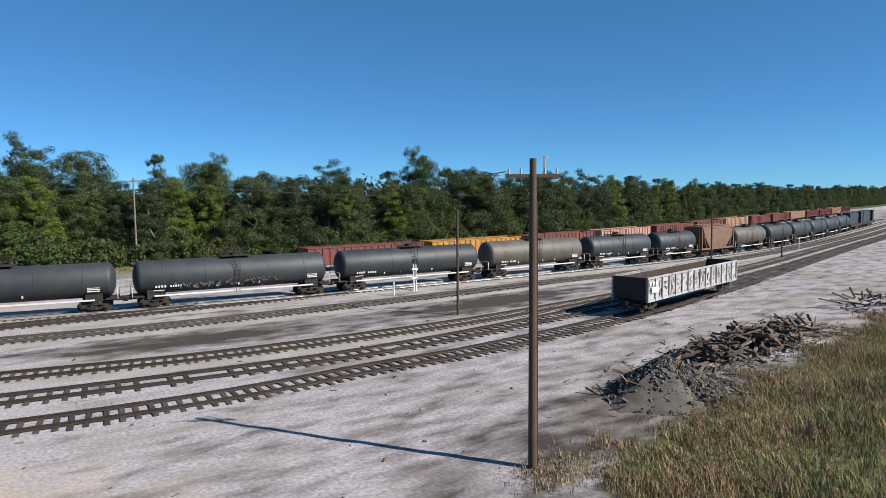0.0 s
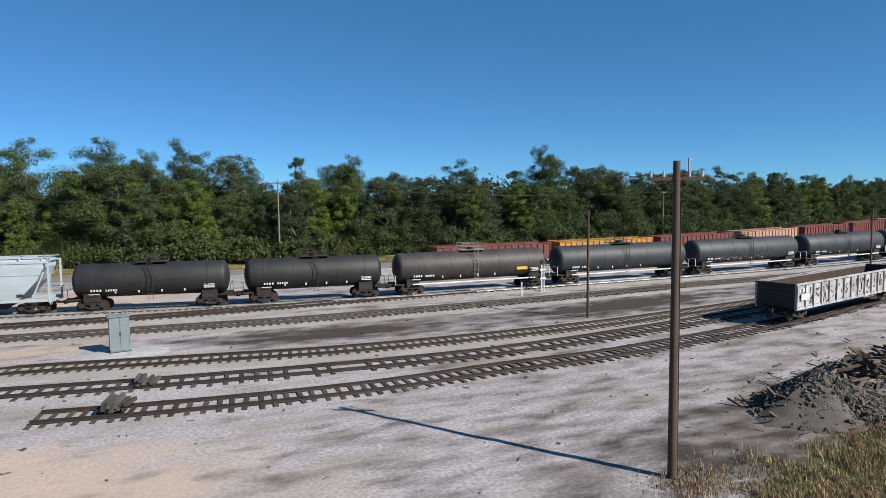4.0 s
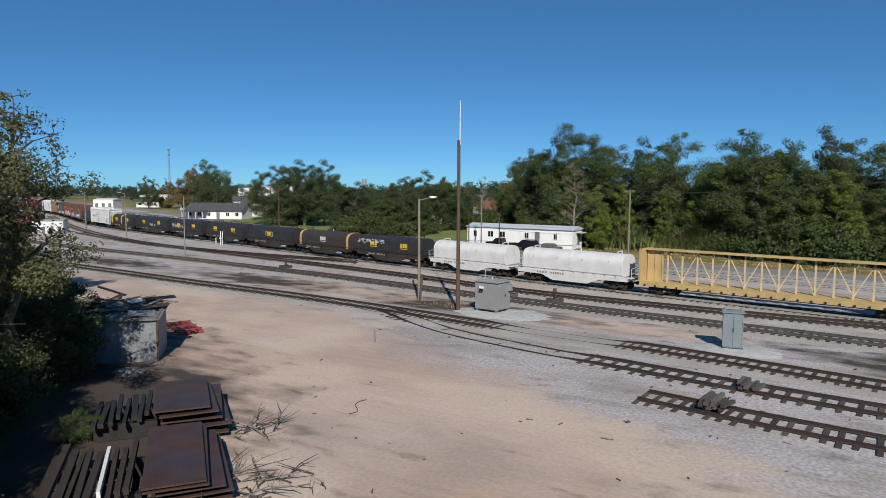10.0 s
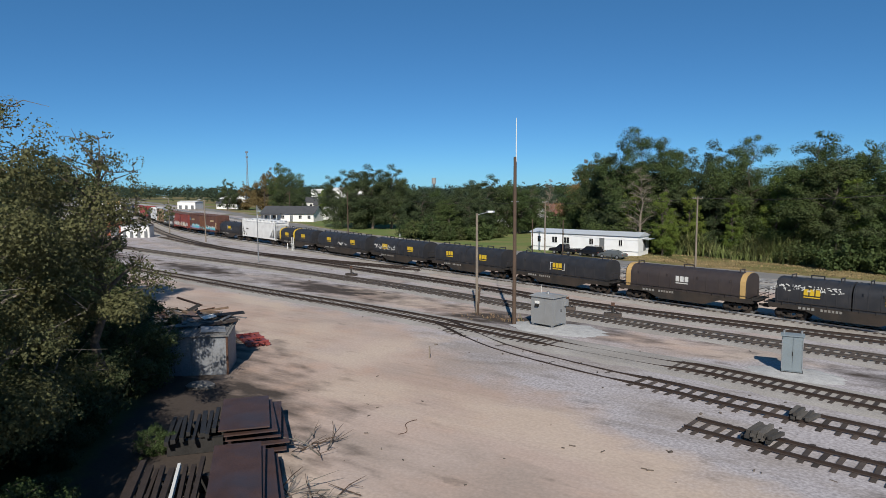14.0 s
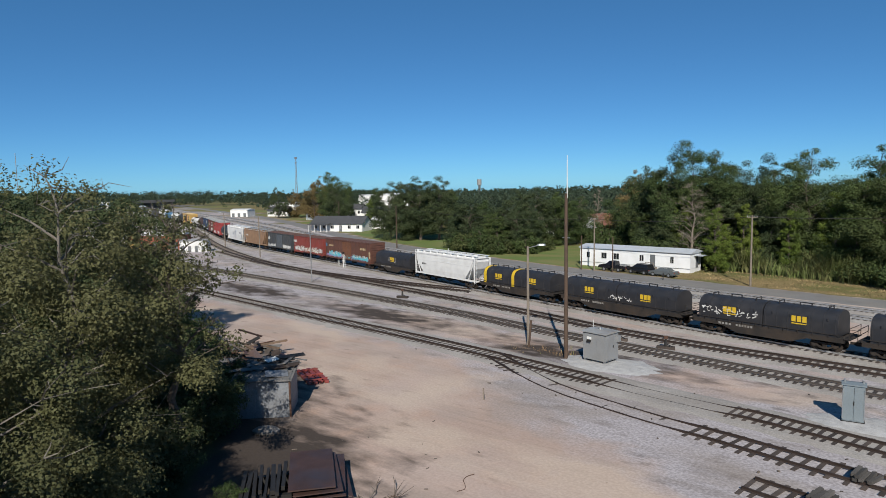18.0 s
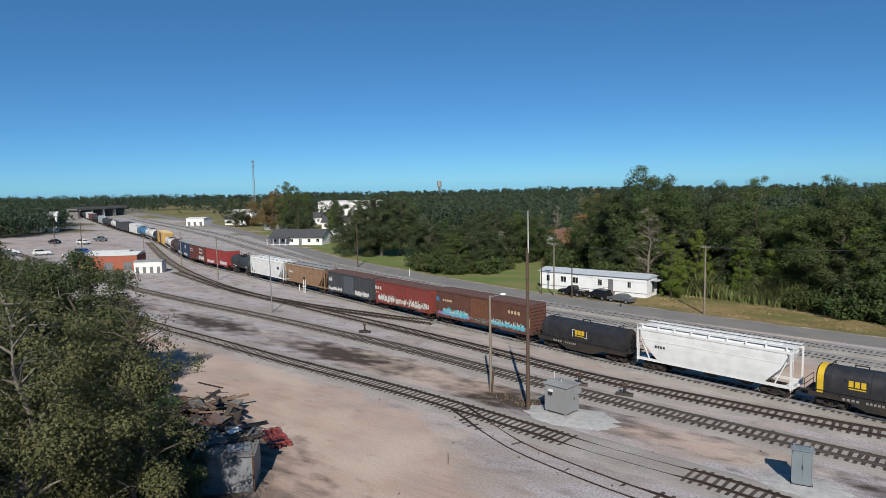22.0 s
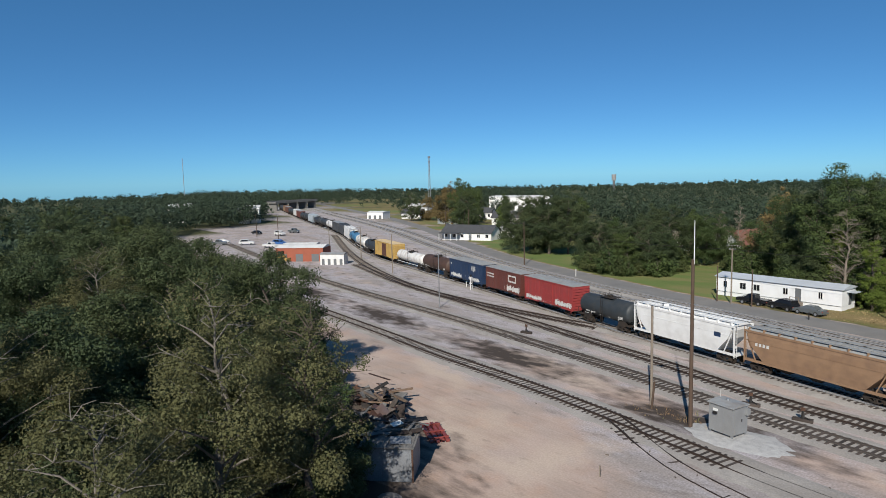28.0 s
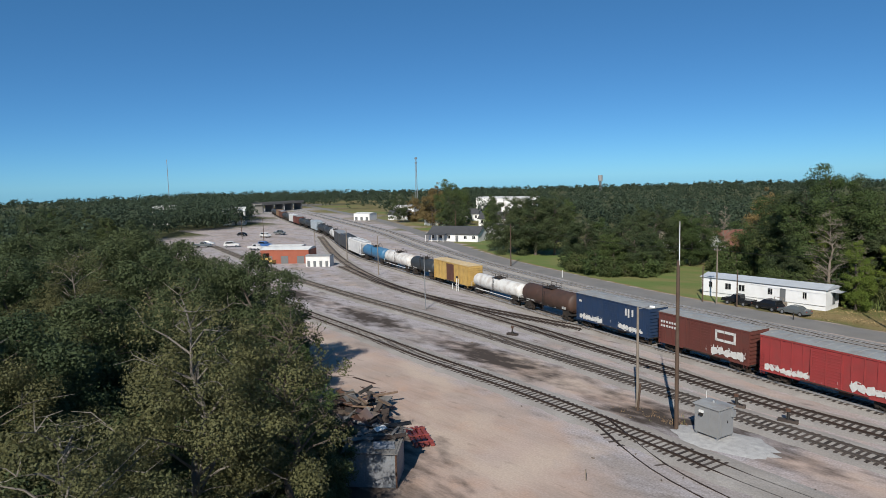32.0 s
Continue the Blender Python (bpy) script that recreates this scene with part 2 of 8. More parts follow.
# ---- the plan: centre lines of the tracks ----
TRACKS = {
    "main": [(-900, 412), (-600, 286), (-319, 174), (-227, 139.5), (-157, 107.3), (-118, 95.3), (-83, 85.6), (-54, 77.2), (-30, 71), (-20.5, 68.6), (-3.8, 65), (6, 63.1), (21, 61.2), (38, 60.1), (58, 59.4), (87, 59.7), (118, 63), (168, 75.3), (318, 115.8), (636, 201.8), (954, 288.8)],
    "siding_c": [(-225, 135.5), (-157, 101), (-111, 82.5), (-77, 74.5), (-55, 70), (-37, 66), (-24, 62.6), (-8, 60.8), (4, 60.2), (16, 60.4), (30, 60.2)],
    "siding_b": [(-225, 92), (-130, 72.5), (-101, 68.5), (-76, 65.8), (-58, 63.4), (-45, 61.5), (-27, 58), (-11, 55.6), (0, 54.2), (9, 53.1), (19, 52.8), (34, 52.8), (49, 53.4), (74, 53.8), (110, 58.6), (168, 71.8), (318, 112), (636, 198)],
    "siding_a": [(-150, 60), (-102, 55.2), (-72, 52.2), (-58, 50.7), (-37, 48.8), (-18, 46), (-8, 44.8), (1, 43), (10, 41.3), (20, 40.6), (31, 40.6), (40, 41.4), (49, 42.4), (68, 45.4), (90, 50), (124, 58.2), (180, 71.6), (318, 108.4), (636, 194)],
    "siding_e": [(-31, 48.1), (-22.5, 43.4), (-17.4, 41.8), (-10, 40.2), (-3, 38.8), (2, 38.0), (9, 37.1), (17, 36.5), (24, 36.7), (29, 37.2), (37, 38.2), (50, 40.0), (68, 43.2), (90, 48), (124, 56.2), (180, 69.6), (318, 106.4)],
    "stub_track": [(-6.3, 34.6), (-1, 33.6), (5, 32.8), (10.5, 32.5), (17.4, 32.8), (24, 32.7), (33, 33.6), (39, 34.4), (50, 36.4), (63, 39.2), (76, 42.4), (90, 46), (124, 54.4), (180, 67.8), (318, 104.6)],
    "cross_link": [(-53, 75.6), (-62, 75.6), (-80, 76.2), (-104, 80), (-140, 91)],
    "through_1": [(-600, 305), (-319, 199), (-227, 163), (-157, 131), (-118, 114), (-83, 101.5), (-54, 93.6), (-30, 88), (-3, 82.5), (20, 79.5), (45, 78.5), (75, 80), (118, 88), (168, 102), (318, 142), (636, 228)],
    "through_2": [(-600, 311), (-319, 205), (-227, 169), (-157, 136.6), (-118, 119.4), (-83, 106.6), (-54, 98.6), (-30, 93), (-3, 87.5), (20, 84.5), (45, 83.5), (75, 85), (118, 93), (168, 107), (318, 147), (636, 233)],
}
LINES = {k: spline(v, 0.5) for k, v in TRACKS.items()}
ROAD = spline([(-700, 375), (-319, 228), (-227, 186), (-157, 149), (-118, 130), (-83, 117), (-54, 108), (-30, 103), (-3, 98.5), (20, 96), (45, 95.5), (60, 96)], 2.0)


def dist_to(line, xy):
    """Least distance of many plan points from a line."""
    best = np.full(len(xy), 1e9)
    pts = line[::4]
    for k in range(0, len(pts), 40):
        d = np.hypot(xy[:, None, 0] - pts[None, k:k + 40, 0], xy[:, None, 1] - pts[None, k:k + 40, 1]).min(1)
        best = np.minimum(best, d)
    return best


# ---- ground: one sheet to the horizon ----
def axis_steps(lo, hi, fine, far):
    out = list(np.arange(lo, hi + 0.01, fine))
    a, s = lo, fine
    while a > -far:
        s *= 1.35
        a -= s
        out.insert(0, a)
    b, s = hi, fine
    while b < far:
        s *= 1.35
        b += s
        out.append(b)
    return np.array(out)


def smooth(a, b, x):
    t = np.clip((x - a) / (b - a), 0, 1)
    return t * t * (3 - 2 * t)


def skyline_drop(away):
    """Drop of the ground below the yard with distance, set so the skyline fits the camera's view."""
    return 70 * smooth(700, 4200, away)


def build_ground():
    xs, ys = axis_steps(-170, 150, 1.25, 4200), axis_steps(-12, 135, 1.25, 4200)
    X, Y = np.meshgrid(xs, ys)
    xy = np.c_[X.ravel(), Y.ravel()]
    n, m = len(xs), len(ys)
    rnd = np.random.RandomState(4)
    z = rnd.normal(0, 0.012, len(xy)) * (np.abs(xy[:, 0]) < 180) - 0.02
    # far ground is lowered so the skyline sits right in the camera's view
    away = np.hypot(xy[:, 0], xy[:, 1])
    z -= skyline_drop(away)
    i = np.arange(n * m).reshape(m, n)
    faces = np.c_[i[:-1, :-1].ravel(), i[:-1, 1:].ravel(), i[1:, 1:].ravel(), i[1:, :-1].ravel()]
    me = bpy.data.meshes.new("ground")
    me.from_pydata(np.c_[xy, z].tolist(), [], faces.tolist())
    # cover of the soil: gravel, dark dirt with painted tree shade, grass
    x, y = xy[:, 0], xy[:, 1]
    grass_line = np.interp(x, [-300, -60, -34, -24, -14, -2, 12, 17, 24, 30, 42, 57, 100, 200, 400], [40, 30, 22, 12, 4, -6, 8, 15.5, 17.2, 18.2, 19.9, 22.6, 32, 55, 105])
    south = smooth(1.2, -1.2, y - grass_line)
    verge = np.interp(x, ROAD[:, 0], ROAD[:, 1]) - 0.9
    north = smooth(-0.8, 0.8, y - verge) * (x < 62) + smooth(-3, 3, y - np.interp(x, LINES["through_2"][:, 0], LINES["through_2"][:, 1]) - 7) * (x >= 62)
    strip = smooth(2.6, 4.2, dist_to(LINES["through_2"], xy)) * smooth(-1, 1, y - np.interp(x, LINES["through_2"][:, 0], LINES["through_2"][:, 1])) * smooth(0, -1.0, y - verge + 8.5) * 0.25
    yard_edge = np.interp(-x, [105, 200, 250, 290, 305, 340, 400, 500, 700, 4200], [30, 46, 70, 99, 130, 162, 190, 226, 300, 1620])
    west = smooth(2, -2, y - yard_edge) * smooth(-100, -110, x)
    grass = np.clip(south + north + strip + west, 0, 1)
    pale = np.exp(-(((x - 2) / 22) ** 2 + ((y - 39) / 6.5) ** 2)) + 0.7 * np.exp(-(((x + 22) / 5) ** 2 + ((y - 52) / 2.4) ** 2)) + 0.9 * np.exp(-(((x + 3) / 2.6) ** 2 + ((y - 47.8) / 1.8) ** 2))
    pale += 0.65 * smooth(-9, 8, x)
    near = np.minimum.reduce([dist_to(LINES[k], xy) for k in ("siding_a", "siding_b", "siding_c", "main", "siding_e", "stub_track", "through_1", "through_2", "cross_link")])
    pale += 0.45 * smooth(6, 2, near) + 0.5 * smooth(-40, -70, x) * smooth(0, 5, y - np.interp(x, LINES['siding_a'][:, 0], LINES['siding_a'][:, 1]))
    dark = 0.75 * smooth(1.6, 0.5, dist_to(LINES["siding_b"], xy)) + 0.8 * smooth(1.9, 0.5, np.minimum(dist_to(LINES["main"], xy), dist_to(LINES["siding_c"], xy))) + 0.6 * smooth(1.5, 0.4, dist_to(LINES["siding_a"], xy))
    dark *= 0.35 + 0.65 * smooth(-95, -45, x)
    dark += 0.60 * np.exp(-(((y - np.interp(x, LINES["siding_a"][:, 0], LINES["siding_a"][:, 1]) - 6) / 2.9) ** 2)) * (0.65 + 0.35 * np.sin(x * 0.21)) + 0.5 * np.exp(-(((x + 29) / 5) ** 2 + ((y - 51) / 2.2) ** 2))
    # litter by the sheds, with the trees' shade painted into the ground
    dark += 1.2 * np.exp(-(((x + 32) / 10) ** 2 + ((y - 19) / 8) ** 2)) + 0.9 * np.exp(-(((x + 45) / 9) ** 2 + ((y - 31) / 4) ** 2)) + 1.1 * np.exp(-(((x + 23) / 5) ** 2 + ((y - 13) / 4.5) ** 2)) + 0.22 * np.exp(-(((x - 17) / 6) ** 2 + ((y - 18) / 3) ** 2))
    dark += 0.27 * smooth(0, 16, x) + 0.12 * smooth(-26, -44, x) * smooth(0, 4, y - np.interp(x, LINES['siding_a'][:, 0], LINES['siding_a'][:, 1])) * (y < 130)
    dark += 0.16 * smooth(-12, 2, x) * smooth(13, 5, x) * smooth(31, 25, y)
    dark += 0.22 * np.exp(-(((x - 26) / 9) ** 2 + ((y - 20) / 3.5) ** 2))
    col = me.color_attributes.new("cover", 'FLOAT_COLOR', 'POINT')
    lawn = 0.5 * smooth(-45, -35, x) * smooth(60, 40, x) + 1.0 * smooth(-38, -52, x)
    lawn = lawn * smooth(-1, 1, y - verge) * smooth(60, 20, y - verge)
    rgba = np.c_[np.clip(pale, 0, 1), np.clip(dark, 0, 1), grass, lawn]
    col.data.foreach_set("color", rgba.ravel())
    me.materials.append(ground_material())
    for p in me.polygons:
        p.use_smooth = True
    tagged(new("ground", me), "sandy yard ground with pale gravel and grassy verges", "ground", kind="structure")


def ground_material():
    m = bpy.data.materials.new("yard_soil")
    m.use_nodes = True
    n, l = m.node_tree.nodes, m.node_tree.links
    b = n["Principled BSDF"]
    b.inputs["Roughness"].default_value = 0.95
    b.inputs["Specular IOR Level"].default_value = 0.2
    att = n.new("ShaderNodeVertexColor")
    att.layer_name = "cover"
    sep = n.new("ShaderNodeSeparateColor")
    l.new(att.outputs[0], sep.inputs[0])
    tc = n.new("ShaderNodeTexCoord")

    def noise_at(scale, detail, stretch=None, turn=0.12):
        t = n.new("ShaderNodeTexNoise")
        t.inputs["Scale"].default_value, t.inputs["Detail"].default_value = scale, detail
        src = tc.outputs["Object"]
        if stretch:
            mp = n.new("ShaderNodeMapping")
            mp.inputs["Scale"].default_value = stretch
            mp.inputs["Rotation"].default_value = (0, 0, turn)
            l.new(src, mp.inputs[0])
            src = mp.outputs[0]
        l.new(src, t.inputs["Vector"])
        return t.outputs["Fac"]

    def mask(channel, rough, amount):
        a = n.new("ShaderNodeMath")
        a.operation = 'MULTIPLY_ADD'
        l.new(rough, a.inputs[0])
        a.inputs[1].default_value = amount
        l.new(channel, a.inputs[2])
        r = n.new("ShaderNodeMapRange")
        r.inputs[1].default_value, r.inputs[2].default_value = amount * 0.5 + 0.18, amount * 0.5 + 0.62
        l.new(a.outputs[0], r.inputs[0])
        return r.outputs[0]

    def mixed(fac, a, c):
        x = n.new("ShaderNodeMix")
        x.data_type = 'RGBA'
        l.new(fac, x.inputs[0])
        for s, v in ((x.inputs[6], a), (x.inputs[7], c)):
            if isinstance(v, tuple):
                s.default_value = (*v, 1)
            else:
                l.new(v, s)
        return x.outputs[2]

    def ranged(src, lo, hi, a, c):
        r = n.new("ShaderNodeMapRange")
        r.inputs[1].default_value, r.inputs[2].default_value, r.inputs[3].default_value, r.inputs[4].default_value = lo, hi, a, c
        l.new(src, r.inputs[0])
        return r.outputs[0]

    broad, mid, fine = noise_at(0.06, 4), noise_at(0.35, 6), noise_at(6.0, 5)
    streak = noise_at(0.7, 9, (0.28, 1.0, 1.0))
    rut = noise_at(2.2, 4, (0.05, 1.0, 1.0), -0.55)
    rut2 = noise_at(2.0, 4, (0.05, 1.0, 1.0), 0.25)
    blot = noise_at(0.8, 9, (0.45, 1.0, 1.0))
    patch = noise_at(0.16, 7, (0.5, 1.0, 1.0))
    # sand: peach and pale grey, with damp and oily patches, wheel ruts and dust
    sand = mixed(ranged(broad, 0.4, 0.62, 0, 1), (0.388, 0.290, 0.240), (0.336, 0.258, 0.219))
    sand = mixed(ranged(mid, 0.52, 0.70, 0, 0.6), sand, (0.420, 0.278, 0.205))
    sand = mixed(ranged(patch, 0.50, 0.60, 0, 0.45), sand, (0.297, 0.258, 0.233))
    sand = mixed(ranged(rut, 0.54, 0.68, 0, 0.3), sand, (0.225, 0.176, 0.140))
    sand = mixed(ranged(rut2, 0.54, 0.68, 0, 0.3), sand, (0.424, 0.345, 0.305))
    sand = mixed(ranged(streak, 0.58, 0.72, 0, 0.4), sand, (0.180, 0.140, 0.112))
    sand = mixed(ranged(blot, 0.64, 0.76, 0, 0.5), sand, (0.153, 0.118, 0.093))
    sand = mixed(ranged(broad, 0.50, 0.40, 0, 0.5), sand, (0.422, 0.345, 0.308))
    swirl = noise_at(0.11, 5, (0.6, 1.0, 1.0), 0.9)
    sand = mixed(ranged(swirl, 0.50, 0.60, 0, 0.65), sand, (0.455, 0.372, 0.305))
    sand = mixed(ranged(swirl, 0.44, 0.36, 0, 0.55), sand, (0.268, 0.219, 0.188))
    gravel = mixed(ranged(fine, 0.35, 0.65, 0, 1), (0.278, 0.256, 0.264), (0.386, 0.361, 0.372))
    gravel = mixed(ranged(patch, 0.5, 0.62, 0, 0.6), gravel, (0.230, 0.195, 0.167))
    gravel = mixed(ranged(streak, 0.52, 0.68, 0, 0.42), gravel, (0.149, 0.125, 0.107))
    gravel = mixed(ranged(blot, 0.58, 0.72, 0, 0.45), gravel, (0.122, 0.100, 0.086))
    c = mixed(mask(sep.outputs[0], mid, 0.9), sand, gravel)
    # dark dirt, and the shade painted in under the trees
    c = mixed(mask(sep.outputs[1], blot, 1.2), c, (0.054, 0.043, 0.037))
    turf = mixed(ranged(mid, 0.42, 0.75, 0, 1), (0.051, 0.066, 0.026), (0.102, 0.090, 0.045))
    turf = mixed(ranged(fine, 0.3, 0.7, 0, 0.6), turf, (0.078, 0.074, 0.029))
    straw = mixed(ranged(patch, 0.42, 0.6, 0, 1), (0.205, 0.156, 0.074), (0.115, 0.119, 0.041))
    mown = mixed(ranged(patch, 0.42, 0.62, 0, 1), (0.110, 0.150, 0.045), (0.160, 0.160, 0.062))
    turf = mixed(ranged(att.outputs[1], 0.15, 0.4, 0, 1), turf, straw)
    turf = mixed(ranged(att.outputs[1], 0.6, 0.9, 0, 1), turf, mown)
    c = mixed(mask(sep.outputs[2], mid, 0.7), c, turf)
    h = n.new("ShaderNodeHueSaturation")
    l.new(ranged(fine, 0.3, 0.7, 0.90, 1.10), h.inputs["Value"])
    l.new(c, h.inputs["Color"])
    l.new(h.outputs[0], b.inputs["Base Color"])
    bp = n.new("ShaderNodeBump")
    bp.inputs["Strength"].default_value, bp.inputs["Distance"].default_value = 0.22, 0.06
    l.new(noise_at(3.0, 8), bp.inputs["Height"])
    l.new(bp.outputs[0], b.inputs["Normal"])
    return m


build_ground()


# ---- road ----
def ribbon(line, offsets, heights):
    """A strip along a plan line with the given cross-section."""
    mb = MB()
    d = np.gradient(line, axis=0)
    d /= np.linalg.norm(d, axis=1)[:, None]
    nrm = np.c_[-d[:, 1], d[:, 0]]
    rings = [[(p[0] + q[0] * o, p[1] + q[1] * o, h) for o, h in zip(offsets, heights)] for p, q in zip(line, nrm)]
    return mb.loft(rings, closed=False, caps=False)


M_ASPHALT = material("worn_asphalt", (0.225, 0.22, 0.215), 0.9, 0, 0.18, 0.3, 14, 0.3, dirt=(0.30, 0.27, 0.23), dirt_amount=0.5, dirt_scale=0.2)
part("road", ribbon(ROAD, (-7.2, -7.0, -1.5, -1.3), (-0.05, 0.02, 0.02, -0.05)), M_ASPHALT)
tagged(bpy.data.objects["road"], "grey worn asphalt road beside the tracks", "road", kind="structure")


# ---- tracks ----
def tie_mesh():
    mb = MB().box(0, 0, 0, 0.235, 2.6, 0.17)
    return mb.mesh("tie", M_TIE)


TIE = tie_mesh()


def build_track(name, label, spacing, shine, bed, near, z0=0.0, spare=1.0, length=(0, 1), buried=(0, 0)):
    """Two rails on ties in a low bed. near: the stretch in x whose ties are single pieces."""
    line = LINES[name]
    line = line[int(len(line) * length[0]):int(len(line) * length[1])]
    d = np.gradient(line, axis=0)
    d /= np.linalg.norm(d, axis=1)[:, None]
    nrm = np.c_[-d[:, 1], d[:, 0]]
    root = thing("track", label, "railway track", kind="structure")
    sunk = z0 - 0.05
    if bed:
        part("ballast_bed", ribbon(line[::2], (-2.6, -1.75, -1.4, 1.4, 1.75, 2.6), (-0.06, bed * 0.8, bed, bed, bed * 0.8, -0.06)), M_BALLAST, root)
    top = RT if z0 == 0 else z0
    for side in (-1, 1):
        mb = MB()
        rings = []
        for p, q in zip(line[::4], nrm[::4]):
            c = side * 0.752
            prof = [(c - 0.07, top - 0.16), (c - 0.02, top - 0.12), (c - 0.036, top), (c + 0.036, top), (c + 0.02, top - 0.12), (c + 0.07, top - 0.16)]
            low = sunk * float(smooth(buried[0] - 1.5, buried[0] + 1.5, p[0]) * smooth(buried[1] + 1.5, buried[1] - 1.5, p[0])) if buried[0] else 0.0
            rings.append([(p[0] + q[0] * o, p[1] + q[1] * o, h - low) for o, h in prof])
        part("rail", mb.loft(rings), (M_BRIGHT if bed > 0.1 else M_SHINE) if shine else M_RAIL, root)
    s = np.r_[0, np.cumsum(np.linalg.norm(np.diff(line, axis=0), axis=1))]
    rnd = random.Random(name)
    far, count = MB(), 0
    at = 0.0
    while at < s[-1]:
        x, y = np.interp(at, s, line[:, 0]), np.interp(at, s, line[:, 1])
        a = math.atan2(np.interp(at, s, d[:, 1]), np.interp(at, s, d[:, 0])) + rnd.gauss(0, 0.025)
        z = top - 0.16 - 0.17 + rnd.uniform(-0.02, 0.004) - (0.06 if buried[0] < x < buried[1] else 0)
        if rnd.random() < (0.12 if buried[0] < x < buried[1] else spare):
            if near[0] < x < near[1] and count < 185:
                ob = new("tie", TIE)
                ob.parent = root
                ob.matrix_basis = pose(x + rnd.gauss(0, 0.03), y + rnd.gauss(0, 0.06), z, 0, 0, math.degrees(a))
                count += 1
            elif abs(x) < 400:
                far.box(x, y, z, 0.235, 2.6, 0.17, Matrix.Rotation(a, 3, 'Z'))
        at += spacing + rnd.gauss(0, 0.03)
    if far.v:
        tagged(part("far_ties", far, M_TIEPALE, root), kind="stuff")
    return root


# ---- rolling stock ----
def paint(name, color, rough=0.5, dirt=(0.10, 0.075, 0.055), amount=0.5, vary=0.12):
    return material(name, color, rough, 0.0, vary, 0.7, 14, 0.05, dirt=dirt, dirt_amount=amount, dirt_scale=0.9)


P_TANK = paint("tank_black", (0.033, 0.042, 0.050), 0.60, (0.065, 0.065, 0.065), 0.6, 0.3)
P_TANKK = paint("tank_matt_black", (0.019, 0.020, 0.022), 0.62, (0.042, 0.040, 0.040), 0.5, 0.3)
P_TANKD = paint("tank_dusty_brown_black", (0.045, 0.040, 0.038), 0.6, (0.09, 0.075, 0.065), 0.6, 0.3)
P_STRIPE = paint("tan_stripe", (0.55, 0.36, 0.14), 0.6, (0.3, 0.2, 0.1), 0.4)
P_TANKG = paint("tank_grey", (0.13, 0.115, 0.10), 0.6, (0.06, 0.045, 0.035), 0.6)
P_TANKB = paint("tank_blue_black", (0.03, 0.038, 0.047), 0.58, (0.07, 0.065, 0.06), 0.5)
P_TANKW = paint("tank_white", (0.82, 0.82, 0.80), 0.5, (0.28, 0.17, 0.11), 0.6)
P_TANKBR = paint("tank_brown", (0.085, 0.045, 0.032), 0.65, (0.04, 0.03, 0.025), 0.6)
P_TANKBL = paint("tank_blue", (0.05, 0.20, 0.38), 0.5, (0.15, 0.2, 0.25), 0.5)
P_HOPG = paint("hopper_grey", (0.52, 0.60, 0.66), 0.55, (0.36, 0.38, 0.39), 0.35, 0.07)
P_HOPW = paint("hopper_white", (0.88, 0.89, 0.89), 0.55, (0.45, 0.43, 0.40), 0.3, 0.06)
P_HOPT = paint("hopper_tan", (0.34, 0.21, 0.125), 0.65, (0.20, 0.12, 0.08), 0.6)
P_HOPR = paint("hopper_rust", (0.23, 0.125, 0.09), 0.7, (0.12, 0.07, 0.05), 0.6)
P_YEL = paint("centerbeam_yellow", (0.62, 0.41, 0.125), 0.6, (0.28, 0.16, 0.06), 0.5)
P_YELW = paint("centerbeam_faded", (0.70, 0.55, 0.33), 0.65, (0.35, 0.22, 0.1), 0.5)
P_YELF = paint("centerbeam_dull", (0.58, 0.42, 0.19), 0.65, (0.30, 0.19, 0.09), 0.5)
P_BLUE = paint("boxcar_blue", (0.035, 0.055, 0.085), 0.55, (0.10, 0.10, 0.10), 0.5)
P_NAVY = paint("boxcar_navy", (0.018, 0.045, 0.11), 0.55, (0.05, 0.06, 0.08), 0.4)
P_SLATE = paint("boxcar_slate", (0.06, 0.068, 0.078), 0.6, (0.11, 0.10, 0.09), 0.5)
P_RED = paint("boxcar_red", (0.27, 0.055, 0.045), 0.6, (0.16, 0.07, 0.05), 0.5)
P_RED2 = paint("boxcar_bright_red", (0.36, 0.05, 0.05), 0.55, (0.22, 0.07, 0.06), 0.4)
P_MAR = paint("boxcar_maroon", (0.15, 0.045, 0.035), 0.6, (0.10, 0.05, 0.04), 0.5)
P_BRN = paint("boxcar_brown", (0.14, 0.06, 0.042), 0.65, (0.07, 0.04, 0.03), 0.6)
P_COIL = paint("coil_hood_dark", (0.026, 0.027, 0.032), 0.5, (0.07, 0.065, 0.065), 0.5)
P_COILB = paint("coil_hood_brown", (0.045, 0.035, 0.035), 0.55, (0.08, 0.06, 0.05), 0.5)
P_COILW = paint("coil_hood_pale", (0.72, 0.72, 0.73), 0.6, (0.42, 0.40, 0.39), 0.35, 0.07)
P_ROOF = paint("galvanised_roof", (0.36, 0.37, 0.37), 0.5, (0.22, 0.16, 0.12), 0.6)
P_ROOFB = paint("rusted_roof", (0.14, 0.075, 0.06), 0.75, (0.08, 0.05, 0.04), 0.6)
P_PLAT = paint("platform_grey", (0.30, 0.29, 0.27), 0.7, (0.12, 0.08, 0.06), 0.6)
P_BULK = paint("bulkhead_red_brown", (0.20, 0.105, 0.055), 0.7, (0.12, 0.07, 0.04), 0.5)
P_YELD = paint("shadow_yellow", (0.42, 0.24, 0.05), 0.65, (0.2, 0.11, 0.05), 0.5)
P_DOORB = paint("door_orange_brown", (0.20, 0.085, 0.045), 0.65, (0.10, 0.05, 0.03), 0.5)
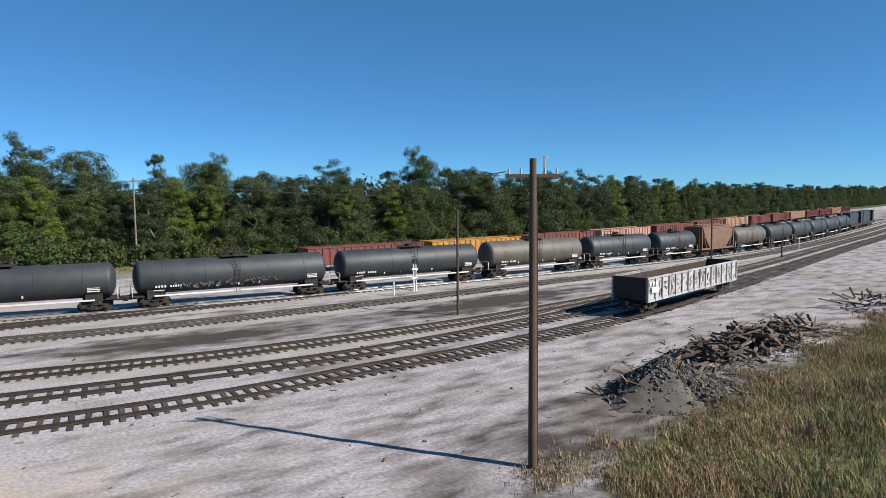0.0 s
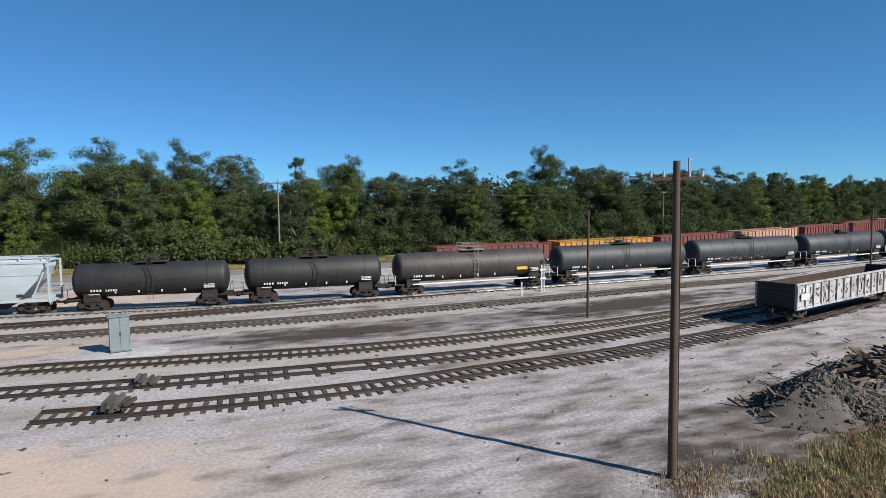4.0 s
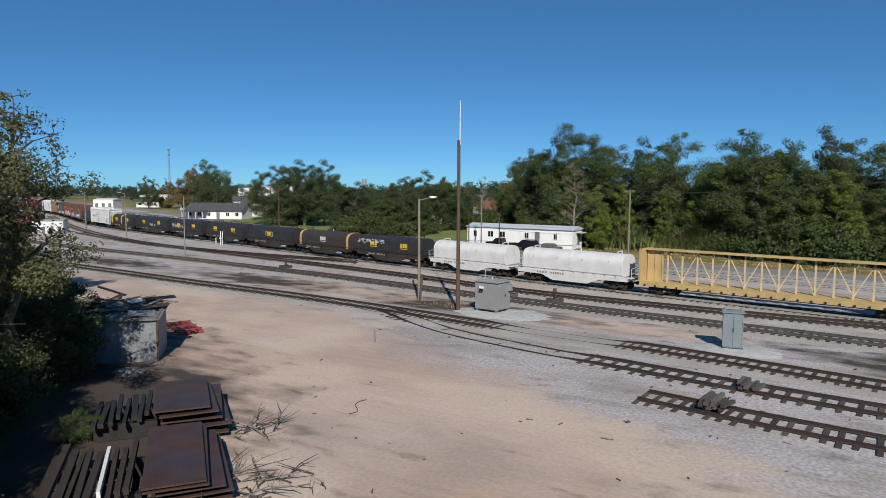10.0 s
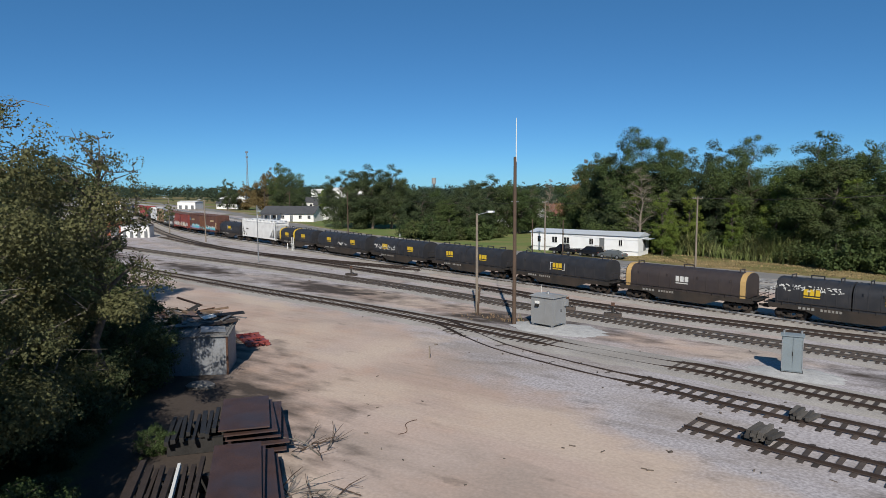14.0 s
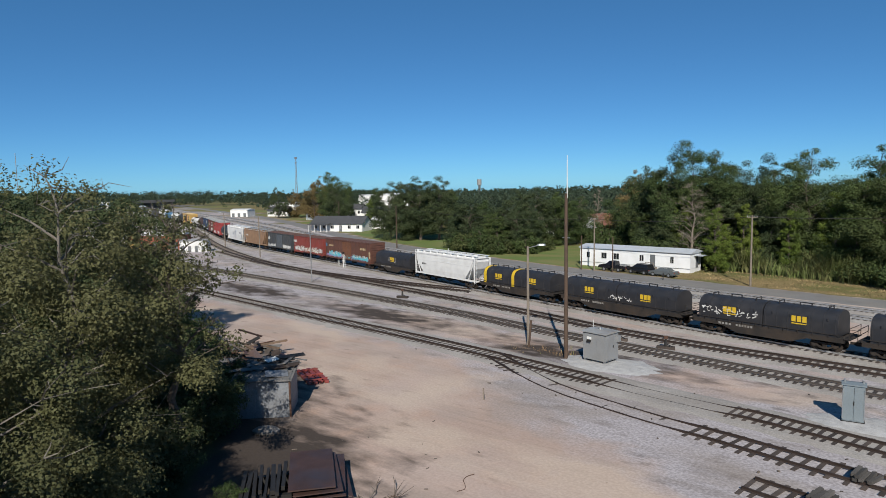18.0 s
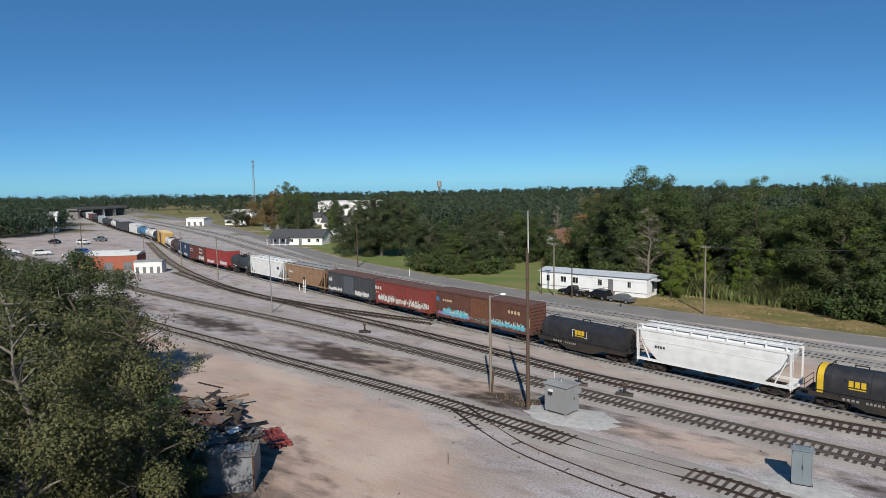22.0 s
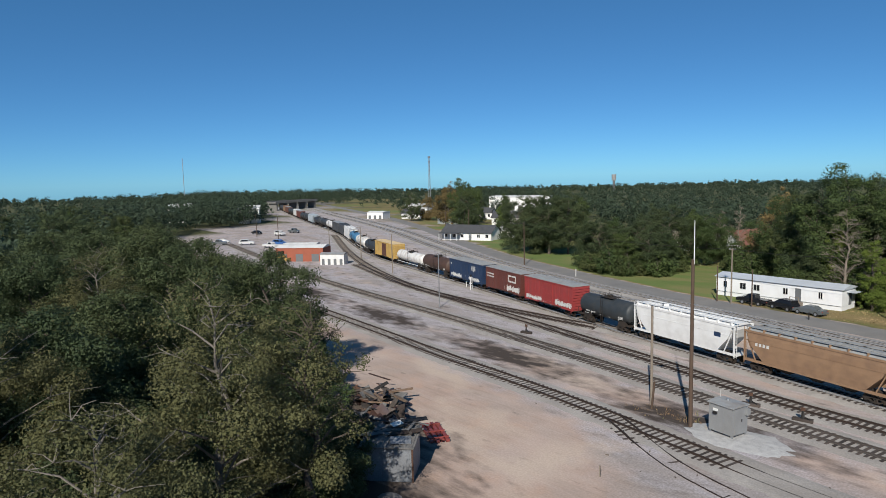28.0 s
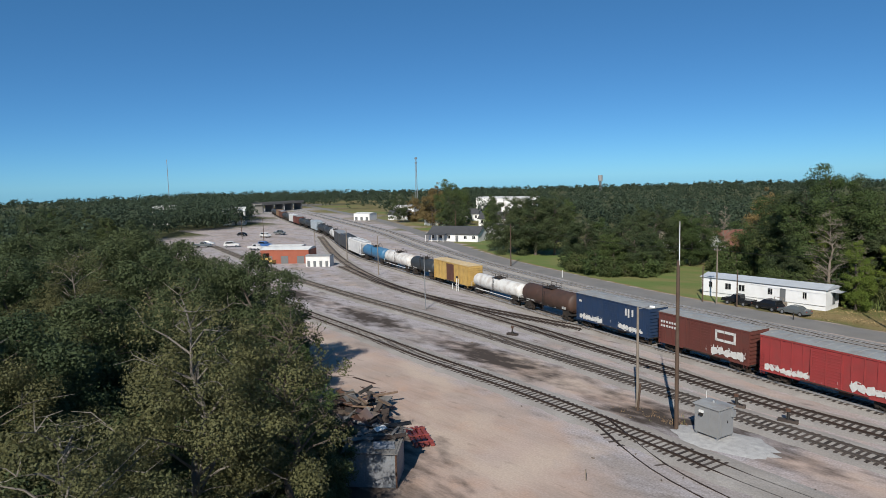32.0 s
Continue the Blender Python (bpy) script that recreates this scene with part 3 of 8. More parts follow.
P_SLATEL = paint("door_blue_grey", (0.105, 0.125, 0.15), 0.6, (0.12, 0.11, 0.10), 0.5)
P_MARK = material("yellow_marking", (0.75, 0.50, 0.03), 0.55, 0, 0.06, 2, 10, 0)
P_WMARK = material("white_marking", (0.70, 0.70, 0.68), 0.6, 0, 0.15, 2, 10, 0)
P_CYAN = material("cyan_spray_paint", (0.10, 0.50, 0.60), 0.5, 0, 0.25, 3, 10, 0)
P_LILAC = material("lilac_spray_paint", (0.35, 0.25, 0.45), 0.5, 0, 0.25, 3, 10, 0)
P_UNDER = material("underframe", (0.028, 0.023, 0.02), 0.85, 0.1, 0.4, 1.5, 14, 0.15, dirt=(0.09, 0.06, 0.04), dirt_amount=0.5)
P_WHEEL = material("wheel_steel", (0.07, 0.055, 0.045), 0.6, 0.5, 0.3, 2, 14)


def wheel_mesh():
    mb = MB()
    for y in (-0.78, 0.78):
        s = 1 if y > 0 else -1
        mb.rod((0, y - 0.06, 0.44), (0, y + 0.06, 0.44), 0.44, seg=18)
        mb.rod((0, y - 0.09 * s, 0.44), (0, y - 0.06 * s, 0.44), 0.47, seg=18)
    mb.rod((0, -0.95, 0.44), (0, 0.95, 0.44), 0.075, seg=8)
    return mb.mesh("wheelset", P_WHEEL)


def bogie_mesh():
    mb = MB()
    for y in (-1.02, 1.02):
        mb.bar((-1.1, y, 0.52), (-0.55, y, 0.66), 0.16, 0.2).bar((1.1, y, 0.52), (0.55, y, 0.66), 0.16, 0.2)
        mb.bar((-0.6, y, 0.68), (0.6, y, 0.68), 0.16, 0.16).bar((-0.75, y, 0.5), (-0.3, y, 0.27), 0.14, 0.13).bar((0.75, y, 0.5), (0.3, y, 0.27), 0.14, 0.13).bar((-0.34, y, 0.27), (0.34, y, 0.27), 0.18, 0.15)
        for x in (-0.87, 0.87):
            mb.box(x, y, 0.32, 0.3, 0.2, 0.27)
        for x in (-0.13, 0.0, 0.13):
            mb.rod((x, y, 0.34), (x, y, 0.6), 0.055, seg=6)
    mb.box(0, 0, 0.52, 0.4, 2.0, 0.22).box(0, 0, 0.72, 0.7, 0.7, 0.15)
    return mb.mesh("bogie", P_UNDER)


WHEEL, BOGIE = wheel_mesh(), bogie_mesh()


def running_gear(root, length, inset=2.3):
    """Two bogies with two wheelsets each, and couplers."""
    for x in (-length / 2 + inset, length / 2 - inset):
        b = part("bogie", BOGIE, None, root, m=pose(x, 0, 0))
        for dx in (-0.87, 0.87):
            part("wheelset", WHEEL, None, b, m=pose(dx, 0, 0))
    for s in (-1, 1):
        mb = MB().box(s * (length / 2 - 0.25), 0, 0.72, 0.75, 0.18, 0.2).box(s * (length / 2 + 0.08), 0, 0.66, 0.25, 0.3, 0.32)
        part("coupler", mb, P_UNDER, root)


def ladder(mb, x, y, z0, z1, w=0.42, along='x'):
    """Rails and rungs."""
    dx, dy = (w / 2, 0) if along == 'x' else (0, w / 2)
    for s in (-1, 1):
        mb.bar((x + s * dx, y + s * dy, z0), (x + s * dx, y + s * dy, z1), 0.035)
    z = z0 + 0.15
    while z < z1:
        mb.bar((x - dx, y - dy, z), (x + dx, y + dy, z), 0.028)
        z += 0.38
    return mb


def marks(root, mat, rects, y):
    """Plain bars in place of lettering, on the side at y; rects of x, z, width, height."""
    s = 1 if y > 0 else -1
    for x, z, w, h in rects:
        part("marking", MB().box(x, y + s * 0.006, z, w, 0.012, h), mat, root)


def scrawl(root, mat, x0, x1, z0, z1, y, seed, strokes=40):
    """Sprayed paint: a row of leaning letter shapes. A dense coat fills them, a thin one only draws strokes across."""
    rnd = random.Random(seed)
    mb = MB()
    s = 1 if y > 0 else -1
    high = z1 - z0
    count = max(2, int((x1 - x0) / (0.62 * high)))
    wide = (x1 - x0) / count
    dense = strokes / count >= 4

    def layer(k):
        return y + s * (0.006 + 0.0008 * (k % 8))

    def stroke(a, b, w, k):
        mb.bar((a[0], layer(k), a[1]), (b[0], layer(k), b[1]), 0.010, w)

    for i in range(count):
        cx, lean = x0 + (i + 0.5) * wide, rnd.uniform(-0.15, 0.35)
        top, low = z1 - high * rnd.uniform(0, 0.3), z0 + high * rnd.uniform(0, 0.2)
        w = wide * rnd.uniform(0.50, 0.68)
        if dense:
            n = rnd.choice((8, 9, 10, 11))
            ring = []
            for k in range(n):
                a = 2 * math.pi * k / n + rnd.uniform(-0.15, 0.15)
                q = rnd.uniform(0.70, 0.90) if k % 2 else rnd.uniform(0.95, 1.15)
                zz = min(max(math.sin(a) * q * 0.5, -0.5), 0.5) * (top - low)
                ring.append((cx + math.cos(a) * w * q + lean * zz, (top + low) / 2 + zz))
            mb.loft([[(px, yy, pz) for px, pz in ring] for yy in (layer(i), layer(i) - s * 0.005)])
        for k in range(3 if dense else 4):
            a = (cx + rnd.uniform(-w, w), rnd.uniform(low, top))
            t = rnd.choice((0.2, 0.5, 1.35, 1.57, 1.8, 2.6))
            l = rnd.uniform(0.25, 0.6) * (top - low)
            b = (a[0] + math.cos(t) * l, min(max(a[1] + math.sin(t) * l, z0), z1))
            stroke(a, b, rnd.uniform(0.05, 0.11) * max(1.0, high), i + k + 2)
    return tagged(part("sprayed_paint", mb, mat, root), kind="stuff")


def series(name, mb, places, mat, parent, smooth=False):
    """Alike pieces on one mesh, each an object of its own."""
    me = mb.mesh(name, mat, smooth)
    for p in places:
        part(name, me, None, parent, m=pose(*p))


def add_ladder(root, x, y, z0, z1, mat, along='x'):
    part("ladder", ladder(MB(), x, y, z0, z1, along=along), mat, root)


def boxcar(label, length, body, roof, door=None, height=4.45, ribs=10, roof_flat=0.12, door_w=3.0, near=True, rib_depth=0.05):
    L, w = length - 1.3, 1.5
    r = thing("boxcar", label, "boxcar", group="cars of the long freight train")
    part("body", MB().box(0, 0, 1.05, L, 2 * w, height - 1.05), body, r, bevel=0.03)
    part("roof", MB().prism([(-w - 0.04, height), (w + 0.04, height), (w + 0.04, height + 0.06), (0, height + roof_flat + 0.06), (-w - 0.04, height + 0.06)], -L / 2 - 0.05, L / 2 + 0.05), roof, r)
    for s in (-1, 1):
        part("top_chord", MB().box(0, s * (w + 0.03), height - 0.16, L, 0.08, 0.14), body, r)
        part("side_sill", MB().box(0, s * (w + 0.03), 1.0, L, 0.08, 0.2), body, r)
        part("door", MB().box(0, s * (w + 0.05), 1.2, door_w, 0.07, height - 1.5), door or body, r)
        part("door_track", MB().box(door_w / 2 * 0.5, s * (w + 0.12), 1.08, door_w * 2.1, 0.08, 0.08), P_UNDER, r)
        part("underframe" if s < 0 else "center_sill", MB().box(0, 0, 0.92, L, 2.7, 0.13) if s < 0 else MB().box(0, 0, 0.72, L - 0.4, 0.7, 0.22), P_UNDER, r)
        add_ladder(r, s * (L / 2 - 0.35), -(w + 0.09), 0.7, height * 0.62, body)
    part("brake_cylinder", MB().box(1.5, -0.8, 0.55, 1.2, 0.5, 0.4), P_UNDER, r, bevel=0.05)
    # corrugated ends, side posts, roof seams and door louvres
    zs = np.arange(1.35, height - 0.3, 0.42)
    series("end_corrugation", MB().box(0, 0, 0, 0.09, 2 * w - 0.1, 0.2), [(s * (L / 2 + 0.04), 0, z) for s in (-1, 1) for z in zs], body, r)
    xs = [-L / 2 + i * L / ribs for i in range(ribs + 1)]
    xs = [min(max(x, -L / 2 + 0.06), L / 2 - 0.06) for x in xs if abs(x) > door_w / 2 + 0.15]
    series("side_post", MB().box(0, 0, 1.1, 0.10, rib_depth, height - 1.25), [(x, s * (w + rib_depth / 2), 0) for x in xs for s in ((-1, 1) if near else (-1,))], body, r)
    if near:
        series("roof_seam", MB().prism([(-w, height + 0.065), (w, height + 0.065), (w, height + 0.09), (0, height + roof_flat + 0.1), (-w, height + 0.09)], -0.03, 0.03), [(-L / 2 + (i + 0.5) * L / 14, 0, 0) for i in range(14)], roof, r)
        series("door_louvre", MB().box(0, 0, 0, door_w - 0.2, 0.035, 0.07), [(0, -(w + 0.1), z) for z in np.arange(1.5, height - 0.5, 0.3)], door or body, r)
        series("door_edge", MB().box(0, 0, 1.2, 0.1, 0.05, height - 1.5), [(x, -(w + 0.105), 0) for x in (-door_w / 2 + 0.05, 0, door_w / 2 - 0.05)], door or body, r)
    running_gear(r, length)
    return r


def covered_hopper(label, length, body, roof=None, height=4.6, near=True):
    """Smooth curved sides, sloped ends with open triangles, roof walk on short posts."""
    L, w = length - 1.2, 1.56
    r = thing("covered_hopper", label, "hopper car", group="cars of the long freight train")
    h0, h1 = 1.2, height - 0.25
    # cross-section of the side: slightly bowed, tucked in at the sill
    sec = [(0.80, h0), (0.95, h0 + 0.15), (0.985, h0 + 0.7), (1.0, (h0 + h1) / 2), (0.985, h1 - 0.5), (0.95, h1)]

    def end_x(z):
        return L / 2 - 0.5 - max(0.0, (h1 - 1.05) - z) * 0.95

    wall = MB()
    rings = []
    for k, z in sec:
        rings.append([(-end_x(z), -w * k, z), (end_x(z), -w * k, z), (end_x(z), w * k, z), (-end_x(z), w * k, z)])
    wall.loft(rings)
    part("body", wall, body, r)
    zl = h0 + (h1 - h0) * 0.66
    for s in (-1, 1):
        part("side_seam", MB().box(0, s * (w + 0.004), zl, L - 1.4, 0.03, 0.05), body, r)
        part("side_sill", MB().box(0, s * (w * 0.9), h0 - 0.12, L - 0.3, 0.14, 0.26), body, r)
        part("top_chord", MB().box(0, s * (w * 0.96), h1 - 0.12, L - 0.2, 0.12, 0.2), body, r)
        part("roof_walk", MB().box(0, s * 1.02, h1 + 0.36, L - 0.1, 0.5, 0.04), roof or body, r)
        part("end_platform", MB().box(s * (L / 2 - 0.4), 0, 1.05, 0.9, 2.5, 0.08), body, r)
        part("stub_sill", MB().box(s * (L / 2 - 1.3), 0, 0.8, 2.6, 0.6, 0.32), P_UNDER, r)
        add_ladder(r, s * (L / 2 - 0.1), -(w - 0.3), 0.8, h1 + 0.4, body, 'y')
        part("slope_brace", MB().bar((s * (L / 2 - 0.5), -w + 0.12, h1 - 0.9), (s * (L / 2 - 1.5), -w + 0.12, h0 + 0.1), 0.1), body, r)
    series("corner_post", MB().box(0, 0, 1.0, 0.14, 0.14, h1 - 1.0), [(a * (L / 2 - 0.14), b * (w - 0.12), 0) for a in (-1, 1) for b in (-1, 1)], body, r)
    part("roof", MB().prism([(-w * 0.97, h1), (w * 0.97, h1), (w * 0.75, h1 + 0.2), (0, h1 + 0.27), (-w * 0.75, h1 + 0.2)], -L / 2 + 0.3, L / 2 - 0.3), roof or body, r)
    n = 9 if near else 4
    series("hatch", MB().box(0, 0, h1 + 0.25, (L - 2.8) / n - 0.25, 0.6, 0.13), [(-L / 2 + 1.4 + (i + 0.5) * (L - 2.8) / n, 0, 0) for i in range(n)], roof or body, r)
    if near:
        series("walk_bracket", MB().box(0, 0, h1 + 0.1, 0.08, 0.5, 0.27), [(-L / 2 + 0.6 + i * (L - 1.2) / 8, s * 1.2, 0) for i in range(9) for s in (-1, 1)], body, r)
    for i in range(3):
        x = (i - 1) * (L - 5.4) / 3
        bay = MB().loft([[(x - a, -b, z), (x + a, -b, z), (x + a, b, z), (x - a, b, z)] for a, b, z in ((0.35, 0.4, 0.42), (0.4, 0.5, 0.5), (1.6, 1.15, h0 + 0.02))])
        part("outlet_bay", bay, P_UNDER, r)
    running_gear(r, length)
    return r


def tank_car(label, length, body, dia=2.95, rail=M_WHITE, pale_top=False):
    L, rad = length - 1.25, dia / 2
    zc = 1.0 + rad + 0.12
    r = thing("tank_car", label, "tank car", group="cars of the long freight train")
    seg, rings = 32, []
    head = 0.62
    ends = [(head * (1 - math.sqrt(max(0.0, 1 - k * k))), k) for k in (0.02, 0.3, 0.55, 0.75, 0.89, 0.97, 1.0)]
    shell = [(-L / 2 + e, k) for e, k in ends] + [(-L / 6, 1), (L / 6, 1)] + [(L / 2 - e, k) for e, k in ends[::-1]]
    for x, k in shell:
        rings.append([(x, math.cos(a) * rad * k, zc + math.sin(a) * rad * k) for a in [2 * math.pi * i / seg for i in range(seg)]])
    part("tank", MB().loft(rings), body, r, smooth=True)
    circle = [2 * math.pi * i / seg for i in range(seg)]
    band = MB().loft([[(dx, math.cos(a) * q, zc + math.sin(a) * q) for a in circle] for dx, q in ((-0.05, rad), (-0.04, rad + 0.018), (0.04, rad + 0.018), (0.05, rad))], caps=False)
    series("weld_band", band, [(x * L, 0, 0) for x in (-0.36, -0.16, 0.16, 0.36)], body, r, True)
    top = zc + rad
    steel = P_PLAT if pale_top else P_UNDER
    plat = part("manway_platform", MB().box(0, 0, top + 0.06, 2.6, 1.7, 0.05), steel, r)
    part("manway", MB().rod((0, 0, top - 0.1), (0, 0, top + 0.38), 0.42, seg=14), P_UNDER, plat)
    series("rail_post", MB().bar((0, 0, top + 0.05), (0, 0, top + 0.75), 0.04), [(a, s, 0) for a in (-1.28, 0, 1.28) for s in (-0.83, 0.83)], steel, plat)
    series("guard_rail", MB().bar((-1.28, 0, top), (1.28, 0, top), 0.04), [(0, s, z) for s in (-0.83, 0.83) for z in (0.42, 0.75)], steel, plat)
    for s in (-1, 1):
        add_ladder(r, 0, s * (rad + 0.1), 0.9, top + 0.1, steel)
        part("saddle", MB().box(s * (L / 2 - 1.7), 0, 0.8, 1.3, 2.3, 0.75), P_UNDER, r)
        part("stub_sill", MB().box(s * (L / 2 - 1.0), 0, 0.78, 3.2, 0.7, 0.3), P_UNDER, r)
        ep = part("end_platform", MB().box(s * (length / 2 - 0.95), 0, 1.0, 1.0, 2.7, 0.07), P_UNDER, r)
        x = s * (length / 2 - 0.5)
        part("end_rail", MB().bar((x, -1.3, 1.0), (x, -1.3, 1.97), 0.04).bar((x, 1.3, 1.0), (x, 1.3, 1.97), 0.04).bar((x, -1.3, 1.95), (x, 1.3, 1.95), 0.04), rail or P_UNDER, ep)
    if rail:
        part("side_rail", MB().bar((-L / 2 + 1.6, -1.38, 1.05), (L / 2 - 1.6, -1.38, 1.05), 0.08, 0.12), rail, r)
    running_gear(r, length)
    return r


def emblem(parent, mat, x, y, z, w, h):
    """Plain shapes in place of a maker's mark: three blocks over a bar."""
    for k in (-1, 0, 1):
        part("emblem_block", MB().box(x + k * w * 0.34, y, z + h * 0.28, w * 0.26, 0.03, h * 0.72), mat, parent)
    return part("emblem_bar", MB().box(x, y, z, w * 0.94, 0.03, h * 0.12), mat, parent)


def coil_car(label, length, hood, hoods=2, stripe=None, marking=P_MARK, pale=False, striped=(0, 1), bracket=False):
    L = length - 1.3
    r = thing("coil_car", label, "coil car", group="cars of the long freight train")
    frame_paint = hood if pale else P_UNDER
    part("deck", MB().box(0, 0, 1.0, L, 2.9, 0.3), frame_paint, r)
    for s in (-1, 1):
        a, b = s * 1.46, s * 1.34
        prof = [(-L / 2, 1.37), (L / 2, 1.37), (L / 2, 0.98), (L / 2 - 3.0, 0.95), (L / 2 - 4.4, 0.42), (-L / 2 + 4.4, 0.42), (-L / 2 + 3.0, 0.95), (-L / 2, 0.98)]
        part("side_girder", MB().loft([[(x, y, z) for x, z in prof] for y in (a, b)]), frame_paint, r)
        rail = part("handrail", MB().bar((-L / 2, s * 1.5, 1.62), (L / 2, s * 1.5, 1.62), 0.035), frame_paint, r)
        if s < 0:
            series("rail_post", MB().box(0, 0, 1.3, 0.035, 0.035, 0.32), [(-L / 2 + i * L / 11, s * 1.5, 0) for i in range(12)], frame_paint, rail)
    span = (L - 1.0) / hoods
    prof = [(-1.40, 1.36), (-1.42, 2.55), (-1.36, 2.9), (-1.2, 3.2), (-0.92, 3.42), (-0.5, 3.55), (0, 3.6), (0.5, 3.55), (0.92, 3.42), (1.2, 3.2), (1.36, 2.9), (1.42, 2.55), (1.40, 1.36)]

    def skin(mb, x0, x1, f, f2):
        return mb.loft([[(x, y * g, 1.36 + (z - 1.36) * g2) for y, z in prof] for x, g, g2 in ((x0, 1.0, 1.0), (x0 + 0.005, f, f2), (x1 - 0.005, f, f2), (x1, 1.0, 1.0))], closed=False, caps=False)

    for i in range(hoods):
        x0 = -L / 2 + 0.5 + i * span + 0.06
        x1 = x0 + span - 0.12
        h = part("hood", MB().prism(prof, x0, x1), hood, r, smooth=True)
        n = 6 if hoods == 2 else 2 if pale else 10
        series("hood_rib", skin(MB(), -0.045, 0.045, 1.015, 1.01), [(x0 + 0.15 + k * (x1 - x0 - 0.3) / n, 0, 0) for k in range(n + 1)], hood, h)
        series("lifting_lug", MB().bar((0, -0.5, 3.5), (0, -0.5, 3.85), 0.08).bar((0, 0.5, 3.5), (0, 0.5, 3.85), 0.08).bar((0, -0.54, 3.82), (0, 0.54, 3.82), 0.08), [(x0 + 1.0, 0, 0), (x1 - 1.0, 0, 0)], hood, h)
        xm = (x0 + x1) / 2
        part("lifting_bail", MB().bar((xm - 0.5, 0, 3.85), (xm + 0.5, 0, 3.85), 0.09).bar((xm - 0.5, 0, 3.55), (xm - 0.5, 0, 3.88), 0.09).bar((xm + 0.5, 0, 3.55), (xm + 0.5, 0, 3.88), 0.09), hood, h)
        series("side_hook", MB().box(0, 0, 2.72, 0.1, 0.06, 0.22), [(x0 + (k + 0.5) * (x1 - x0) / 4, -1.42, 0) for k in range(4)], hood, h)
        if stripe and i in striped:
            for x in (x0 + 0.1, x1 - 0.6):
                part("end_stripe", skin(MB(), x, x + 0.5, 1.02, 1.014), stripe, h)
        if marking:
            emblem(h, marking, xm, -1.435, 2.1, 1.35, 0.72)
            if bracket:
                part("bracket_mark", MB().box(xm - 1.0, -1.432, 2.0, 0.06, 0.02, 0.85).box(xm - 0.85, -1.432, 2.8, 0.34, 0.02, 0.06).box(xm + 1.0, -1.432, 2.0, 0.06, 0.02, 0.85).box(xm + 0.85, -1.432, 2.0, 0.34, 0.02, 0.06), P_WMARK, h)
    marks(r, P_PLAT, [(-L * 0.3 + k * 0.34, 1.06, 0.22, 0.2) for k in range(4)] + [(-L * 0.3 + 1.7 + k * 0.28, 1.06, 0.18, 0.2) for k in range(6)], -1.462)
    for s in (-1, 1):
        ep = part("end_platform", MB().box(s * (L / 2 + 0.05), 0, 1.3, 0.7, 2.8, 0.06), frame_paint, r)
        x = s * (L / 2 + 0.35)
        part("end_rail", MB().bar((x, -1.3, 1.3), (x, -1.3, 2.32), 0.04).bar((x, 1.3, 1.3), (x, 1.3, 2.32), 0.04).bar((x, -1.3, 2.3), (x, 1.3, 2.3), 0.04).bar((x, -1.3, 1.8), (x, 1.3, 1.8), 0.04), frame_paint, ep)
    running_gear(r, length)
    return r


